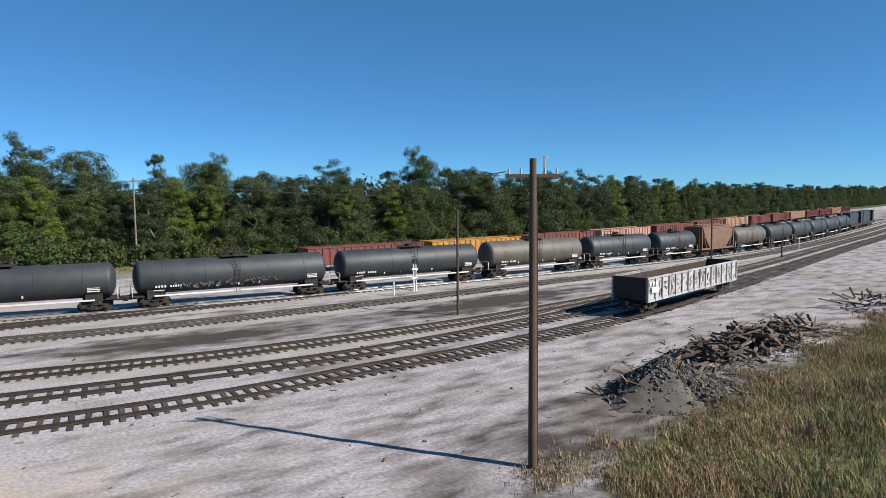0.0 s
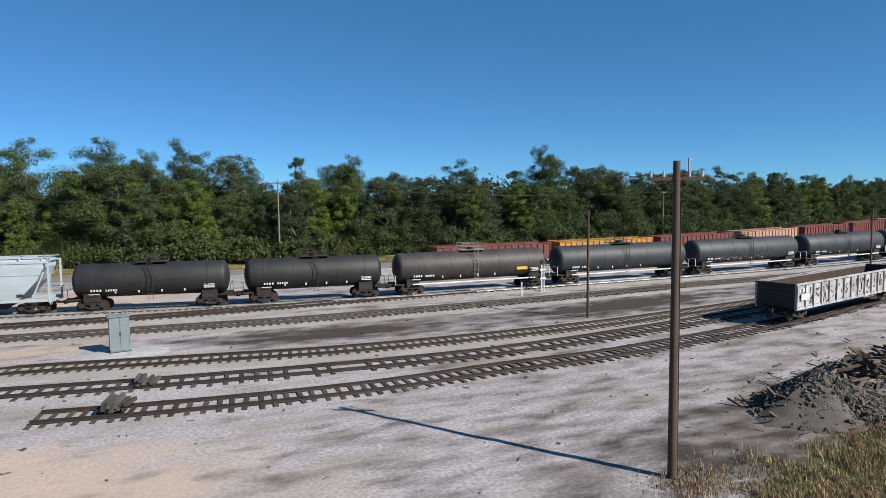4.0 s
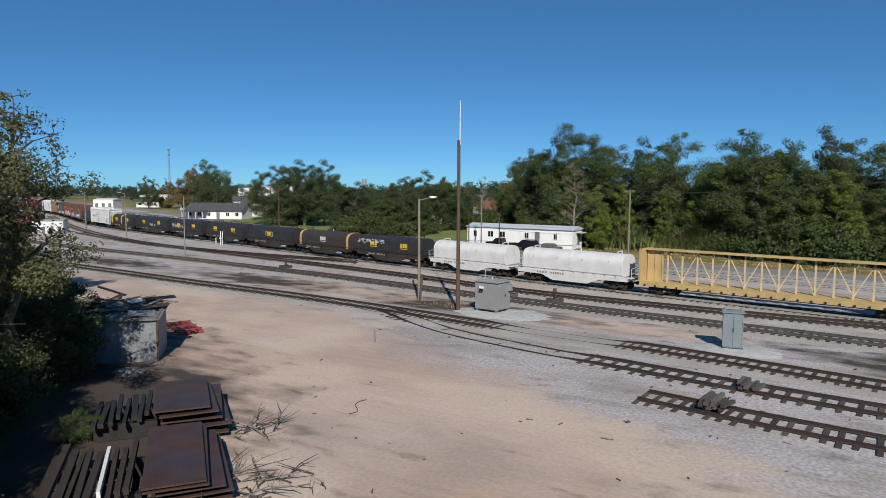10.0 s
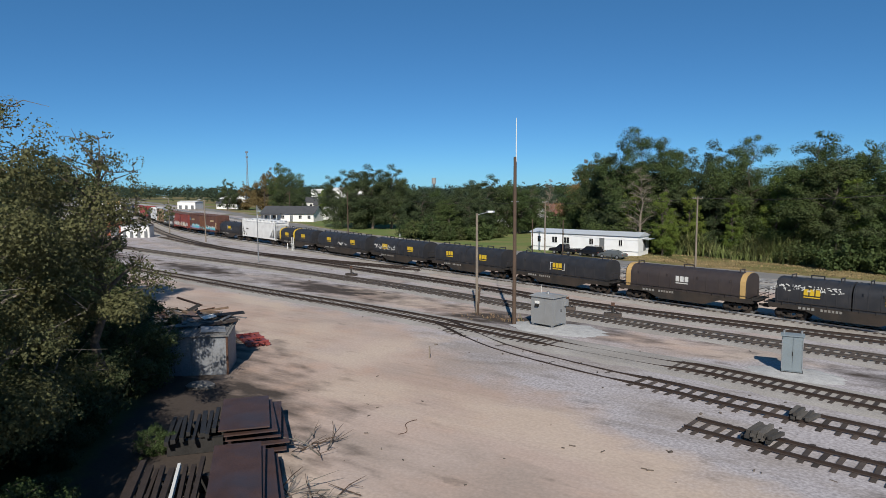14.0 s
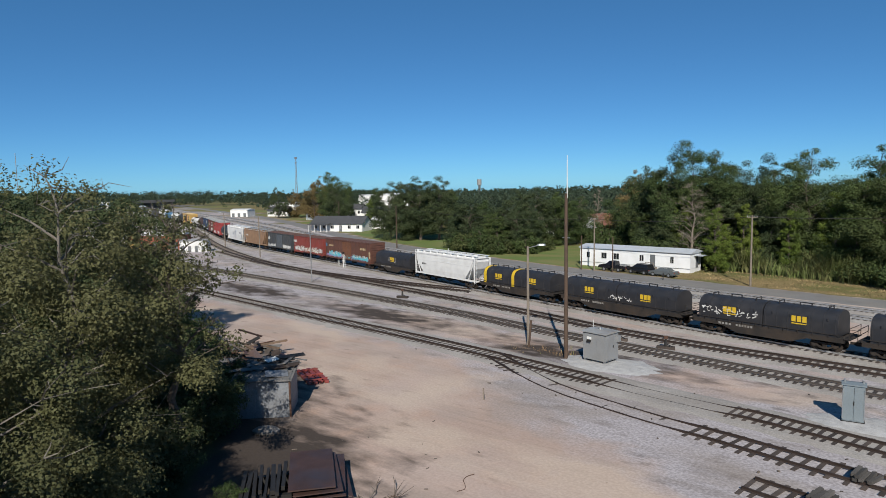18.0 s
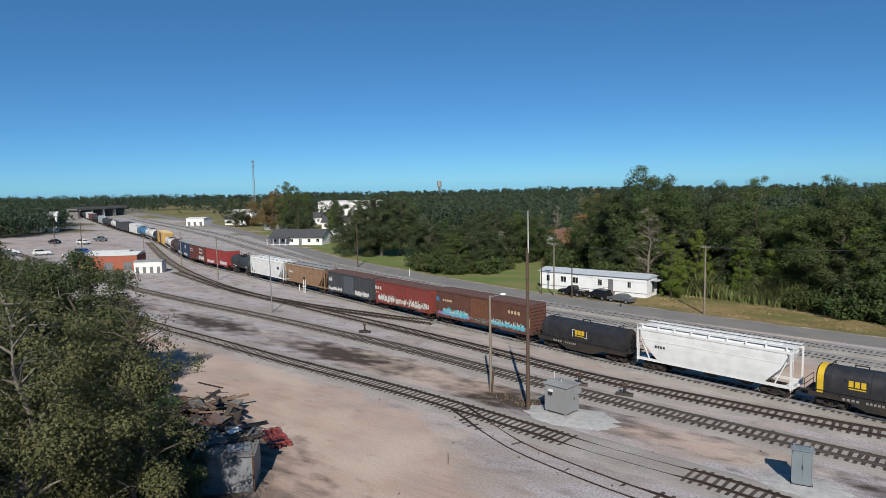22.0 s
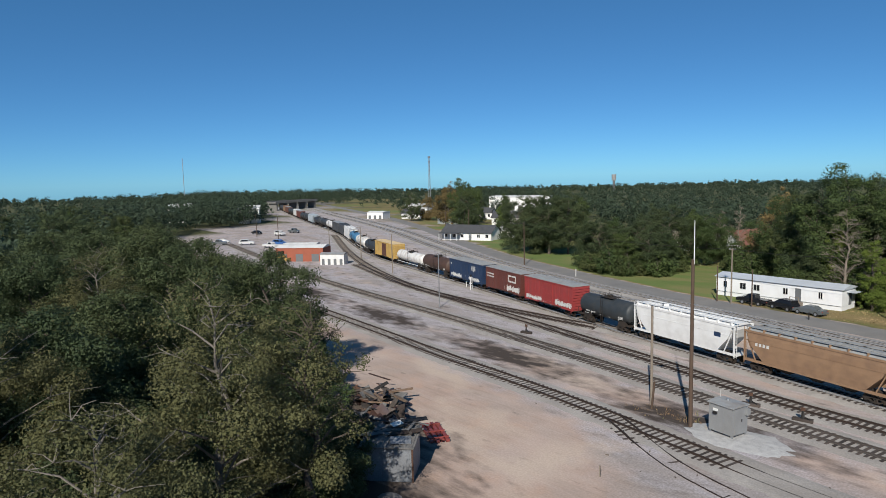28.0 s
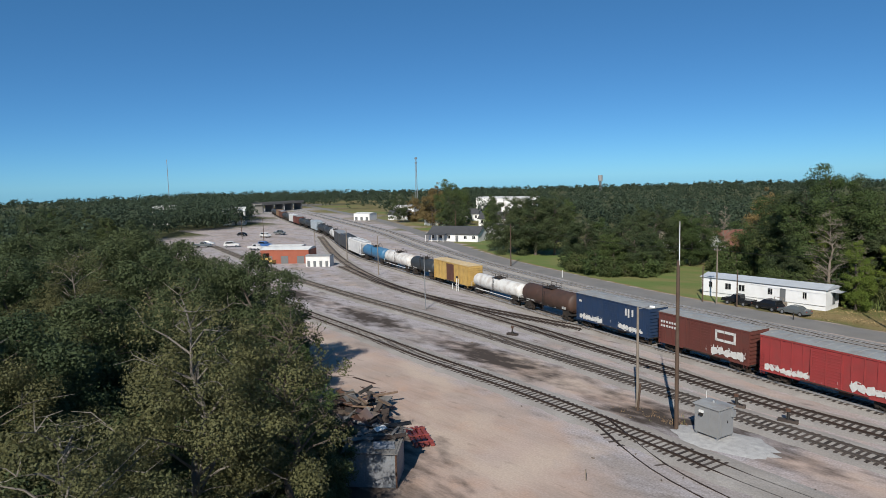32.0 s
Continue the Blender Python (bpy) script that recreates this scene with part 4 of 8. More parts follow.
def centerbeam(label, length, body, panelled=True, posts=None):
    L, w = length - 1.2, 1.45
    r = thing("centerbeam_flatcar", label, "flatcar", group="cars of the long freight train")
    part("deck", MB().box(0, 0, 1.0, L, 2 * w, 0.2), body, r)
    part("center_sill", MB().box(0, 0, 0.55, L - 4, 0.6, 0.46), P_UNDER, r)
    top = 4.35
    part("top_chord", MB().box(0, 0, top - 0.16, L, 0.95, 0.16), body, r)
    for s in (-1, 1):
        part("side_sill", MB().box(0, s * (w - 0.06), 0.80, L, 0.14, 0.36), body, r)
    clear = 3.9 if panelled else 2.2
    n = 13 if panelled else 13
    xs = [-L / 2 + clear + i * (L - 2 * clear) / n for i in range(n + 1)]
    series("center_post", MB().box(0, 0, 1.2, 0.10 if panelled else 0.13, 0.14, top - 1.36), [(x, 0, 0) for x in xs], posts or body, r)
    step = xs[1] - xs[0]
    if panelled:
        # low knee braces and long light diagonals
        for i in (1, 4, 6, 9, 11):
            s = 1 if i < n / 2 else -1
            part("knee_brace", MB().bar((xs[i] - s * 0.1, -0.06, 1.25), (xs[i] + s * step * 0.75, -0.06, 2.0), 0.08, 0.24), body, r)
        for i, s in ((0, 1), (2, 1), (8, -1), (10, -1)):
            part("diagonal", MB().bar((xs[i] if s > 0 else xs[i + 2], -0.09, top - 0.25), (xs[i + 2] if s > 0 else xs[i], -0.09, 2.5), 0.05, 0.07), posts or body, r)
        series("chord_plate", MB().box(0, 0, top - 0.5, 0.7, 0.2, 0.35), [(xs[k], 0, 0) for k in (3, 10)], P_UNDER, r)
    else:
        for i in range(n):
            up = i % 2 == 0
            part("diagonal", MB().bar((xs[i], 0.02, top - 0.3 if up else 1.4), (xs[i + 1], 0.02, 1.4 if up else top - 0.3), 0.06, 0.09), posts or body, r)
    for s in (-1, 1):
        bh = part("bulkhead", MB().box(s * (L / 2 - 0.1), 0, 1.2, 0.12, 2 * w, top - 1.2), body if not panelled else P_BULK, r)
        series("stiffener", MB().box(0, 0, 1.2, 0.12, 0.1, top - 1.2), [(s * (L / 2 + 0.02), y, 0) for y in (-1.38, -0.7, 0, 0.7, 1.38)], body, bh)
        if panelled:
            ep = part("end_panel", MB().box(s * (L / 2 - 2.45), 0, 1.2, 2.9, 0.14, top - 1.75), body, r)
            series("panel_seam", MB().box(0, 0, 1.2, 0.09, 0.26, top - 1.75), [(s * (L / 2 - 1.0 - k * 0.97), 0, 0) for k in range(4)], P_YELD, ep)
            part("panel_belt", MB().box(s * (L / 2 - 2.45), 0, 2.6, 2.9, 0.2, 0.07), P_YELD, ep)
        else:
            ep = part("end_panel", MB().box(s * (L / 2 - 0.95), 0, 1.2, 1.5, 0.14, top - 1.4), body, r)
            series("panel_seam", MB().box(0, 0, 1.2, 0.09, 0.26, top - 1.4), [(s * (L / 2 - 0.3 - k * 0.7), 0, 0) for k in range(3)], body, ep)
    series("strap_winch", MB().box(0, 0, 0.84, 0.14, 0.1, 0.16), [(-L / 2 + 0.6 + i * (L - 1.2) / 21, -w - 0.05, 0) for i in range(22)], P_UNDER, r)
    running_gear(r, length, 2.6)
    return r


def gondola(label, length, body, height=2.6, ribs=15, inside=M_RUST, group="standing cars", ends=None):
    L, w = length - 1.0, 1.5
    r = thing("gondola_car", label, "gondola", group=group)
    t = 0.09
    part("floor", MB().box(0, 0, 1.0, L, 2 * w, 0.12), inside, r)
    for s in (-1, 1):
        sw = part("side_wall", MB().box(0, s * (w - t / 2), 1.0, L, t, height - 1.0), body, r)
        part("top_chord", MB().box(0, s * w, height - 0.1, L, 0.18, 0.12), body, sw)
        part("side_sill", MB().box(0, s * w, 0.9, L, 0.14, 0.2), body, sw)
        part("inner_lining", MB().box(0, s * (w - t - 0.012), 1.12, L - 2 * t - 0.02, 0.02, height - 1.26), inside, sw)
        ew = part("end_wall", MB().box(s * (L / 2 - t / 2), 0, 1.0, t, 2 * w - 2 * t, height - 1.0), ends or body, r)
        part("end_chord", MB().box(s * (L / 2 + 0.02), 0, height - 0.1, 0.16, 2 * w, 0.12), ends or body, ew)
        series("end_corrugation", MB().box(0, 0, 0, 0.08, 2 * w - 0.1, 0.14), [(s * (L / 2 + 0.02), 0, z) for z in np.arange(1.2, height - 0.3, 0.3)], ends or body, ew)
        series("side_rib", MB().box(0, 0, 0.98, 0.13, 0.12, height - 1.1), [(-L / 2 + 0.1 + i * (L - 0.2) / ribs, s * (w + 0.06), 0) for i in range(ribs + 1)], body, sw)
    part("center_sill", MB().box(0, 0, 0.7, L - 1, 0.6, 0.3), P_UNDER, r)
    running_gear(r, length, 2.0)
    return r


# ---- the long train: cars from the leading end to the tail, with their tail-side coupling on the line at second 0 ----
SPEED = 11.9
MAIN = LINES["main"]
MAIN_S = np.r_[0, np.cumsum(np.linalg.norm(np.diff(MAIN, axis=0), axis=1))]
MAIN_S -= np.interp(6.0, MAIN[:, 0], MAIN_S)


def on_main(s):
    """Plan point on the main track s metres past the point abreast of the camera."""
    s0, s1 = MAIN_S[0], MAIN_S[-1]
    if s < s0:
        d = (MAIN[10] - MAIN[0]) / np.linalg.norm(MAIN[10] - MAIN[0])
        return MAIN[0] + d * (s - s0)
    if s > s1:
        d = (MAIN[-1] - MAIN[-11]) / np.linalg.norm(MAIN[-1] - MAIN[-11])
        return MAIN[-1] + d * (s - s1)
    return np.array([np.interp(s, MAIN_S, MAIN[:, 0]), np.interp(s, MAIN_S, MAIN[:, 1])])


def car_pose(s, length):
    a, b = on_main(s - length / 2 + 2.3), on_main(s + length / 2 - 2.3)
    c = (a + b) / 2
    return pose(c[0], c[1], RT, 0, 0, math.degrees(math.atan2(b[1] - a[1], b[0] - a[0])))


def loco(label, length):
    r = thing("locomotive", label, "locomotive", group="engines of the long freight train")
    part("frame", MB().box(0, 0, 1.0, length - 0.6, 2.9, 0.5), P_UNDER, r)
    part("hood", MB().box(-1.6, 0, 1.5, length - 7.5, 1.9, 2.7).box(-1.6, 0, 4.2, length - 9, 1.5, 0.25), P_TANKB, r, bevel=0.06)
    part("cab", MB().box(length / 2 - 4.4, 0, 1.5, 2.6, 3.0, 3.0), P_TANKB, r, bevel=0.08)
    part("nose", MB().box(length / 2 - 2.2, 0, 1.5, 1.8, 1.8, 1.6), P_TANKD, r, bevel=0.1)
    part("cab_windows", MB().box(length / 2 - 4.4, 0, 3.4, 1.8, 3.03, 0.6).box(length / 2 - 3.09, 0, 3.4, 0.03, 2.4, 0.6), M_GLASS, r)
    part("fuel_tank", MB().box(0, 0, 0.35, 5.5, 2.5, 0.75), P_UNDER, r, bevel=0.1)
    running_gear(r, length, 3.2)
    return r


def build_train():
    out = []

    def add(ob, u0, u1):
        out.append((ob, (u0 + u1) / 2, u1 - u0))

    # leading end
    u = 90.0
    lead = [("tank", P_TANKG, 12), ("tank", P_TANK, 12), ("tank", P_TANK, 12.5), ("tank", P_TANKB, 13), ("tank", P_TANK, 13.5), ("tank", P_TANK, 14), ("loco", None, 20), ("loco", None, 20)]
    for kind, p, l in lead:
        if kind == "loco":
            add(loco("dark diesel locomotive at the head of the train", l), u, u + l)
        else:
            add(tank_car("black tank car far ahead in the train" if p is not P_TANKG else "pale grey tank car far ahead in the train", l, p), u, u + l)
        u += l

    def tank(u0, u1, label, p, rail=M_WHITE, labelled=True, dia=2.95, graffiti=None, pale_top=False):
        c = tank_car(label, u1 - u0, p, dia, rail, pale_top)
        L = u1 - u0
        rad = dia / 2
        if labelled:
            marks(c, P_WMARK, [(-L / 2 + 2.4 + k * 0.24, 1.74, 0.14, 0.19) for k in range(4)] + [(-L / 2 + 3.6 + k * 0.2, 1.74, 0.12, 0.17) for k in range(5)] + [(-L / 2 + 2.6, 1.48, 0.9, 0.06)], -rad * 0.93)
            marks(c, P_WMARK, [(L / 2 - 2.3, 1.75 + k * 0.15, 0.95, 0.09) for k in range(3)], -rad * 0.93)
            marks(c, P_WMARK, [(-L * 0.2 + k * 1.9, 1.55, 0.12, 0.2) for k in range(4)], -rad * 0.9)
        if graffiti:
            scrawl(c, graffiti, -L * 0.28, L * 0.2, 1.45, 2.25, -rad * 0.93, L, 46)
        add(c, u0, u1)

    add(covered_hopper("faded rust-pink covered hopper car", 10.5, P_HOPR, near=False), 80, 90)
    tank(69.5, 80, "pale grey tank car with black running gear", P_TANKB)
    tank(56, 69.5, "blue-black tank car with a white side rail", P_TANKB)
    tank(39.8, 56, "weathered grey-brown tank car with white lettering bars", P_TANKG, dia=3.05)
    tank(21.7, 39.8, "dark tank car with a white side rail", P_TANKB)
    tank(3.1, 21.7, "long black tank car with sprayed scrawl low on its flank", P_TANK, graffiti=P_TANKG)
    tank(-15.6, 3.1, "black tank car with a white placard", P_TANK)
    tank(-33.5, -15.6, "weathered black tank car with a yellow placard", P_TANKD, pale_top=True)
    marks(out[-1][0], P_MARK, [(5.2, 1.95, 1.2, 0.45)], -1.42)
    tank(-47.6, -33.5, "black tank car with white lettering bars", P_TANKK, rail=None)
    tank(-62.0, -47.6, "black tank car with a low top platform", P_TANKK, rail=None)
    c = covered_hopper("clean light blue-grey covered hopper car with sloped ends", 16.3, P_HOPG, height=4.75)
    marks(c, P_UNDER, [(-5.3 + k * 0.2, 2.75, 0.13, 0.15) for k in range(4)] + [(-4.9 + k * 0.2, 2.5, 0.13, 0.12) for k in range(3)] + [(5.2, 1.6, 0.5, 0.2)], -1.57)
    add(c, -78.4, -62.1)
    add(centerbeam("empty yellow centerbeam flatcar with panelled ends", 22.2, P_YEL, True, P_YELW), -100.6, -78.4)
    c = boxcar("dark blue boxcar with yellow lettering bars and louvred door", 14.6, P_BLUE, P_ROOFB, height=4.35, ribs=8, rib_depth=0.025)
    emblem(c, P_MARK, 4.95, -1.56, 3.1, 2.4, 0.95)
    marks(c, P_MARK, [(-5.6 + k * 0.4, 2.95, 0.24, 0.24) for k in (0, 1, 3)] + [(-5.6 + k * 0.4, 2.5, 0.24, 0.26) for k in range(6)], -1.56)
    marks(c, P_WMARK, [(-1.9, 3.15, 0.16, 0.1), (1.9, 1.75, 0.3, 0.35), (2.0, 1.65, 0.5, 0.12), (5.4, 1.7, 0.4, 0.3)], -1.56)
    scrawl(c, P_WMARK, -6.4, -5.2, 3.2, 3.9, -1.56, 3, 14)
    scrawl(c, P_PLAT, -4.4, -1.9, 1.3, 2.2, -1.56, 5, 26)
    scrawl(c, P_PLAT, -1.2, 0.9, 1.3, 1.9, -1.64, 6, 16)
    add(c, -115.2, -100.6)
    add(centerbeam("empty faded yellow centerbeam flatcar with open truss", 23.6, P_YELF, False, P_YELW), -138.6, -115.2)
    for a, b in ((-152.8, -138.6), (-166.2, -152.8)):
        add(coil_car("pale grey covered coil car with a long dusty hood", b - a, P_COILW, 1, marking=None, pale=True), a, b)
    hoods = [(-180.3, -166.2, 2, None, P_COIL, P_MARK, False), (-195, -180.3, 1, P_STRIPE, P_COILB, P_WMARK, False), (-210.3, -195, 1, None, P_COIL, P_MARK, True), (-225.3, -210.3, 2, None, P_COIL, P_MARK, False), (-240.3, -225.3, 2, None, P_COIL, P_MARK, False), (-258, -240.3, 2, None, P_COIL, P_MARK, False), (-273, -258, 2, P_MARK, P_COIL, P_MARK, False)]
    for a, b, n, st, p, mk, br in hoods:
        c = coil_car("black covered coil car with %s" % ("two hoods and yellow marks" if n == 2 else "one long hood and a yellow mark" if br else "one long hood and tan end stripes"), b - a, p, n, st, mk, bracket=br, striped=(0,))
        if a in (-180.3, -240.3):
            scrawl(c, P_WMARK, -6.2, -0.6, 2.5 if a == -180.3 else 1.8, 3.1 if a == -180.3 else 2.7, -1.44, a, 24)
        if a == -258:
            scrawl(c, P_WMARK, -1.0, 2.0, 1.6, 2.3, -1.44, a, 16)
        add(c, a, b)
    c = covered_hopper("white covered hopper car with sloped ends", 16.5, P_HOPW)
    marks(c, P_UNDER, [(-5.4 + k * 0.3, 2.6, 0.2, 0.26) for k in range(4)], -1.57)
    add(c, -289.5, -273)
    add(coil_car("black covered coil car with a bracketed yellow mark", 13.5, P_COIL, 1, bracket=True), -303, -289.5)
    c = boxcar("long brown boxcar with bright cyan sprayed paint", 19.0, P_BRN, P_ROOFB, P_DOORB, ribs=18, height=4.7)
    scrawl(c, P_LILAC, -8.6, -1.9, 1.15, 2.1, -1.556, 12, 60)
    scrawl(c, P_LILAC, -1.9, 8.6, 1.15, 1.9, -1.556, 14, 84)
    scrawl(c, P_CYAN, -7.4, -2.2, 1.3, 2.5, -1.562, 11, 95)
    scrawl(c, P_CYAN, 2.0, 8.0, 1.3, 2.3, -1.562, 13, 95)
    scrawl(c, P_WMARK, 2.2, 7.8, 1.6, 2.3, -1.572, 15, 16)
    scrawl(c, P_CYAN, -1.5, 1.5, 1.25, 1.9, -1.61, 17, 20)
    scrawl(c, P_WMARK, -7.2, -2.4, 1.6, 2.4, -1.572, 16, 16)
    marks(c, P_YELW, [(5.4 + k * 0.55, 3.3, 0.34, 0.4) for k in range(4)] + [(-7.2 + k * 0.4, 3.3, 0.24, 0.3) for k in range(5)], -1.56)
    marks(c, P_TANKBL, [(-8.4, 3.2, 0.7, 0.6)], -1.56)
    marks(c, P_YELW, [(8.6, 1.9, 0.5, 1.2)], -1.56)
    add(c, -322, -303)
    c = boxcar("red boxcar with white sprayed paint and faded letters", 15.5, P_RED, P_ROOFB, ribs=14, rib_depth=0.025)
    scrawl(c, P_WMARK, -6.4, 6.9, 1.2, 2.6, -1.555, 21, 170)
    scrawl(c, P_YELW, -1.0, 5.0, 1.3, 2.3, -1.565, 22, 30)
    scrawl(c, P_WMARK, -1.5, 1.5, 1.25, 2.5, -1.61, 24, 60)
    scrawl(c, P_YELW, -1.3, 1.4, 1.3, 2.3, -1.62, 25, 12)
    scrawl(c, P_BRN, -5.0, 7.0, 1.2, 2.4, -1.57, 23, 20)
    marks(c, P_WMARK, [(-6.9 + k * 0.65, 3.1, 0.4, 0.5) for k in range(3)] + [(-0.6 + k * 0.5, 3.5, 0.34, 0.24) for k in range(3)] + [(-6.8 + k * 0.5, 2.55, 0.3, 0.12) for k in range(2)], -1.56)
    add(c, -337.5, -322)
    c = boxcar("slate grey boxcar with white sprayed paint", 15.5, P_SLATE, P_ROOFB, P_SLATEL, ribs=12)
    scrawl(c, P_WMARK, -7.0, -2.2, 1.15, 2.0, -1.56, 31, 50)
    scrawl(c, P_WMARK, 2.0, 6.4, 1.15, 2.1, -1.56, 32, 46)
    scrawl(c, P_WMARK, -6.8, -5.6, 2.6, 3.7, -1.56, 33, 12)
    add(c, -353, -337.5)
    c = covered_hopper("weathered tan covered hopper car with pale roof walk", 16.5, P_HOPT, P_ROOF)
    marks(c, P_WMARK, [(-6 + k * 0.45, 2.9, 0.28, 0.34) for k in range(4)], -1.57)
    add(c, -369.7, -353)
    c = covered_hopper("bright white covered hopper car with a dark placard", 17.0, P_HOPW)
    marks(c, P_NAVY, [(5.6, 2.9, 0.9, 0.5)], -1.57)
    add(c, -386.3, -369.7)
    tank(-398.4, -386.3, "black tank car with small yellow marks", P_TANK, rail=None)
    c = boxcar("bright red boxcar with white sprayed paint along the sill", 15.0, P_RED2, P_ROOF, ribs=12, height=4.7)
    scrawl(c, P_WMARK, -6.3, 1.2, 1.1, 2.0, -1.56, 41, 60)
    scrawl(c, P_WMARK, 2.2, 6.6, 1.15, 2.3, -1.56, 42, 60)
    add(c, -413.4, -398.4)
    c = boxcar("maroon boxcar with a large white rounded mark", 13.9, P_MAR, P_ROOF, ribs=12, height=4.7)
    marks(c, P_WMARK, [(2.6, 2.9, 1.1, 0.28), (2.15, 2.9, 0.28, 1.25), (2.6, 3.87, 1.1, 0.28), (3.9, 2.9, 1.3, 0.28), (3.9, 3.87, 1.3, 0.28), (4.55, 2.9, 0.28, 1.25)], -1.56)
    marks(c, P_WMARK, [(-5.8 + k * 0.42, z, 0.26, 0.26) for k in range(7) for z in (3.5, 3.0)], -1.56)
    scrawl(c, P_WMARK, 0.6, 5.8, 1.15, 2.4, -1.56, 51, 60)
    add(c, -427.3, -413.4)
    c = boxcar("navy blue boxcar with a white slanted mark", 15.5, P_NAVY, P_ROOF, ribs=13, height=4.7)
    marks(c, P_WMARK, [(3.0, 3.2, 0.3, 0.9), (3.5, 3.0, 0.3, 1.1), (4.2, 3.2, 0.3, 0.9), (-6.2, 3.6, 0.5, 0.3)], -1.56)
    scrawl(c, P_WMARK, -6.4, 6.0, 1.1, 2.1, -1.56, 61, 90)
    add(c, -443.3, -427.3)
    tank(-458, -443.3, "rust-brown tank car with a dark dusty top", P_TANKBR, rail=None, dia=3.0)
    tank(-475.5, -458, "white tank car streaked with rust", P_TANKW, rail=M_WHITE, labelled=False, dia=2.5)
    c = boxcar("yellow boxcar with a brown door and pale roof", 16.5, P_YEL, P_YELW, P_BRN, ribs=10, height=4.75)
    add(c, -491.3, -475.5)
    tank(-504.8, -491.3, "black tank car with a domed end", P_TANK, rail=None)
    tank(-521.5, -504.8, "white tank car with railings on its top", P_TANKW, labelled=False)
    tank(-538.6, -521.5, "bright blue tank car with a dusty flank", P_TANKBL, rail=None, labelled=False)
    add(covered_hopper("white covered hopper car far down the train", 17, P_HOPW, near=False), -555.6, -538.6)
    tail = [("hop", P_SLATE, "dark grey covered hopper far down the train"), ("box", P_SLATE, "slate boxcar far down the train"), ("tank", P_TANKW, "white tank car far down the train"), ("tank", P_TANK, "black tank car far down the train"), ("tank", P_TANK, "black tank car far down the train"), ("hop", P_HOPG, "grey covered hopper far down the train"),
            ("tank", P_TANK, "black tank car far down the train"), ("tank", P_TANK, "black tank car far down the train"), ("box", P_MAR, "maroon boxcar far down the train"), ("hop", P_HOPW, "white covered hopper far down the train"), ("tank", P_TANK, "black tank car far down the train"), ("tank", P_TANKB, "blue-black tank car far down the train"), ("box", P_BRN, "brown boxcar far down the train"), ("hop", P_HOPT, "tan covered hopper far down the train"), ("tank", P_TANK, "black tank car far down the train"), ("tank", P_TANK, "black tank car far down the train")]
    u = -555.6
    for kind, p, label in tail:
        l = 17.0
        ob = {"hop": lambda: covered_hopper(label, l, p, near=False), "box": lambda: boxcar(label, l, p, P_ROOF, near=False), "tank": lambda: tank_car(label, l, p, rail=None)}[kind]()
        add(ob, u - l, u)
        u -= l
    return out


TRAIN = build_train()


def motions():
    for ob, u, length in TRAIN:
        walk(ob, [(t, car_pose(u + SPEED * t, length)) for t in range(0, 33, 2)])


# ---- standing cars ----
def standing(ob, line, x):
    p = LINES[line]
    i = int(np.argmin(np.abs(p[:, 0] - x)))
    d = p[min(i + 8, len(p) - 1)] - p[max(i - 8, 0)]
    ob.matrix_basis = pose(p[i, 0], p[i, 1], RT, 0, 0, math.degrees(math.atan2(d[1], d[0])))
    return ob


P_GONW = paint("gondola_pale", (0.52, 0.52, 0.53), 0.65, (0.16, 0.12, 0.09), 0.8, 0.25)
P_GONR = paint("gondola_red", (0.20, 0.05, 0.04), 0.65, (0.10, 0.045, 0.035), 0.6)
P_GONY = paint("gondola_yellow", (0.55, 0.27, 0.045), 0.6, (0.40, 0.12, 0.05), 0.6)
P_GONF = paint("gondola_faded", (0.50, 0.30, 0.20), 0.7, (0.25, 0.12, 0.08), 0.6)
# rust of the inside, darkened by the shade put into its colour
P_GONIN = material("dark_rusted_inside", (0.055, 0.034, 0.026), 0.9, 0, 0.4, 1.2, 14, 0.2)
# the end walls are black to paint in their shaded side
g = standing(gondola("empty pale gondola car, rusted inside, on a yard track", 19.8, P_GONW, 2.85, 15, P_GONIN, ends=M_BLACK), "stub_track", 50.6)
marks(g, P_WMARK, [(-9.0 + k * 0.5, 2.2, 0.3, 0.32) for k in range(3)] + [(-8.2, 1.6, 1.2, 0.5)], -1.61)
scrawl(g, M_RUST, -9.0, 9.0, 1.05, 2.5, -1.506, 72, 30)
P_GONP = paint("gondola_pink", (0.50, 0.27, 0.19), 0.7, (0.42, 0.36, 0.30), 0.7)
for x, length, p, lab in [(40.6, 18.2, P_GONR, "dark red"), (59.4, 18.2, P_GONY, "orange-yellow"), (78.4, 19.0, P_GONR, "dark red"), (98.4, 19.6, P_GONP, "faded pink and white"), (119.5, 20.5, P_GONR, "dark red"), (141, 21, P_GONR, "dark red"), (163, 21, P_GONF, "faded orange"), (185, 21, P_GONR, "dark red"), (207, 21, P_GONR, "dark red"), (229, 21, P_GONF, "faded orange"), (251, 21, P_GONR, "dark red"), (273, 21, P_GONR, "dark red"), (295, 21, P_GONF, "faded orange"), (317, 21, P_GONR, "dark red")]:
    standing(gondola(lab + " high-sided gondola car standing on the far track", length, p, 3.1, 17), "through_1", x)


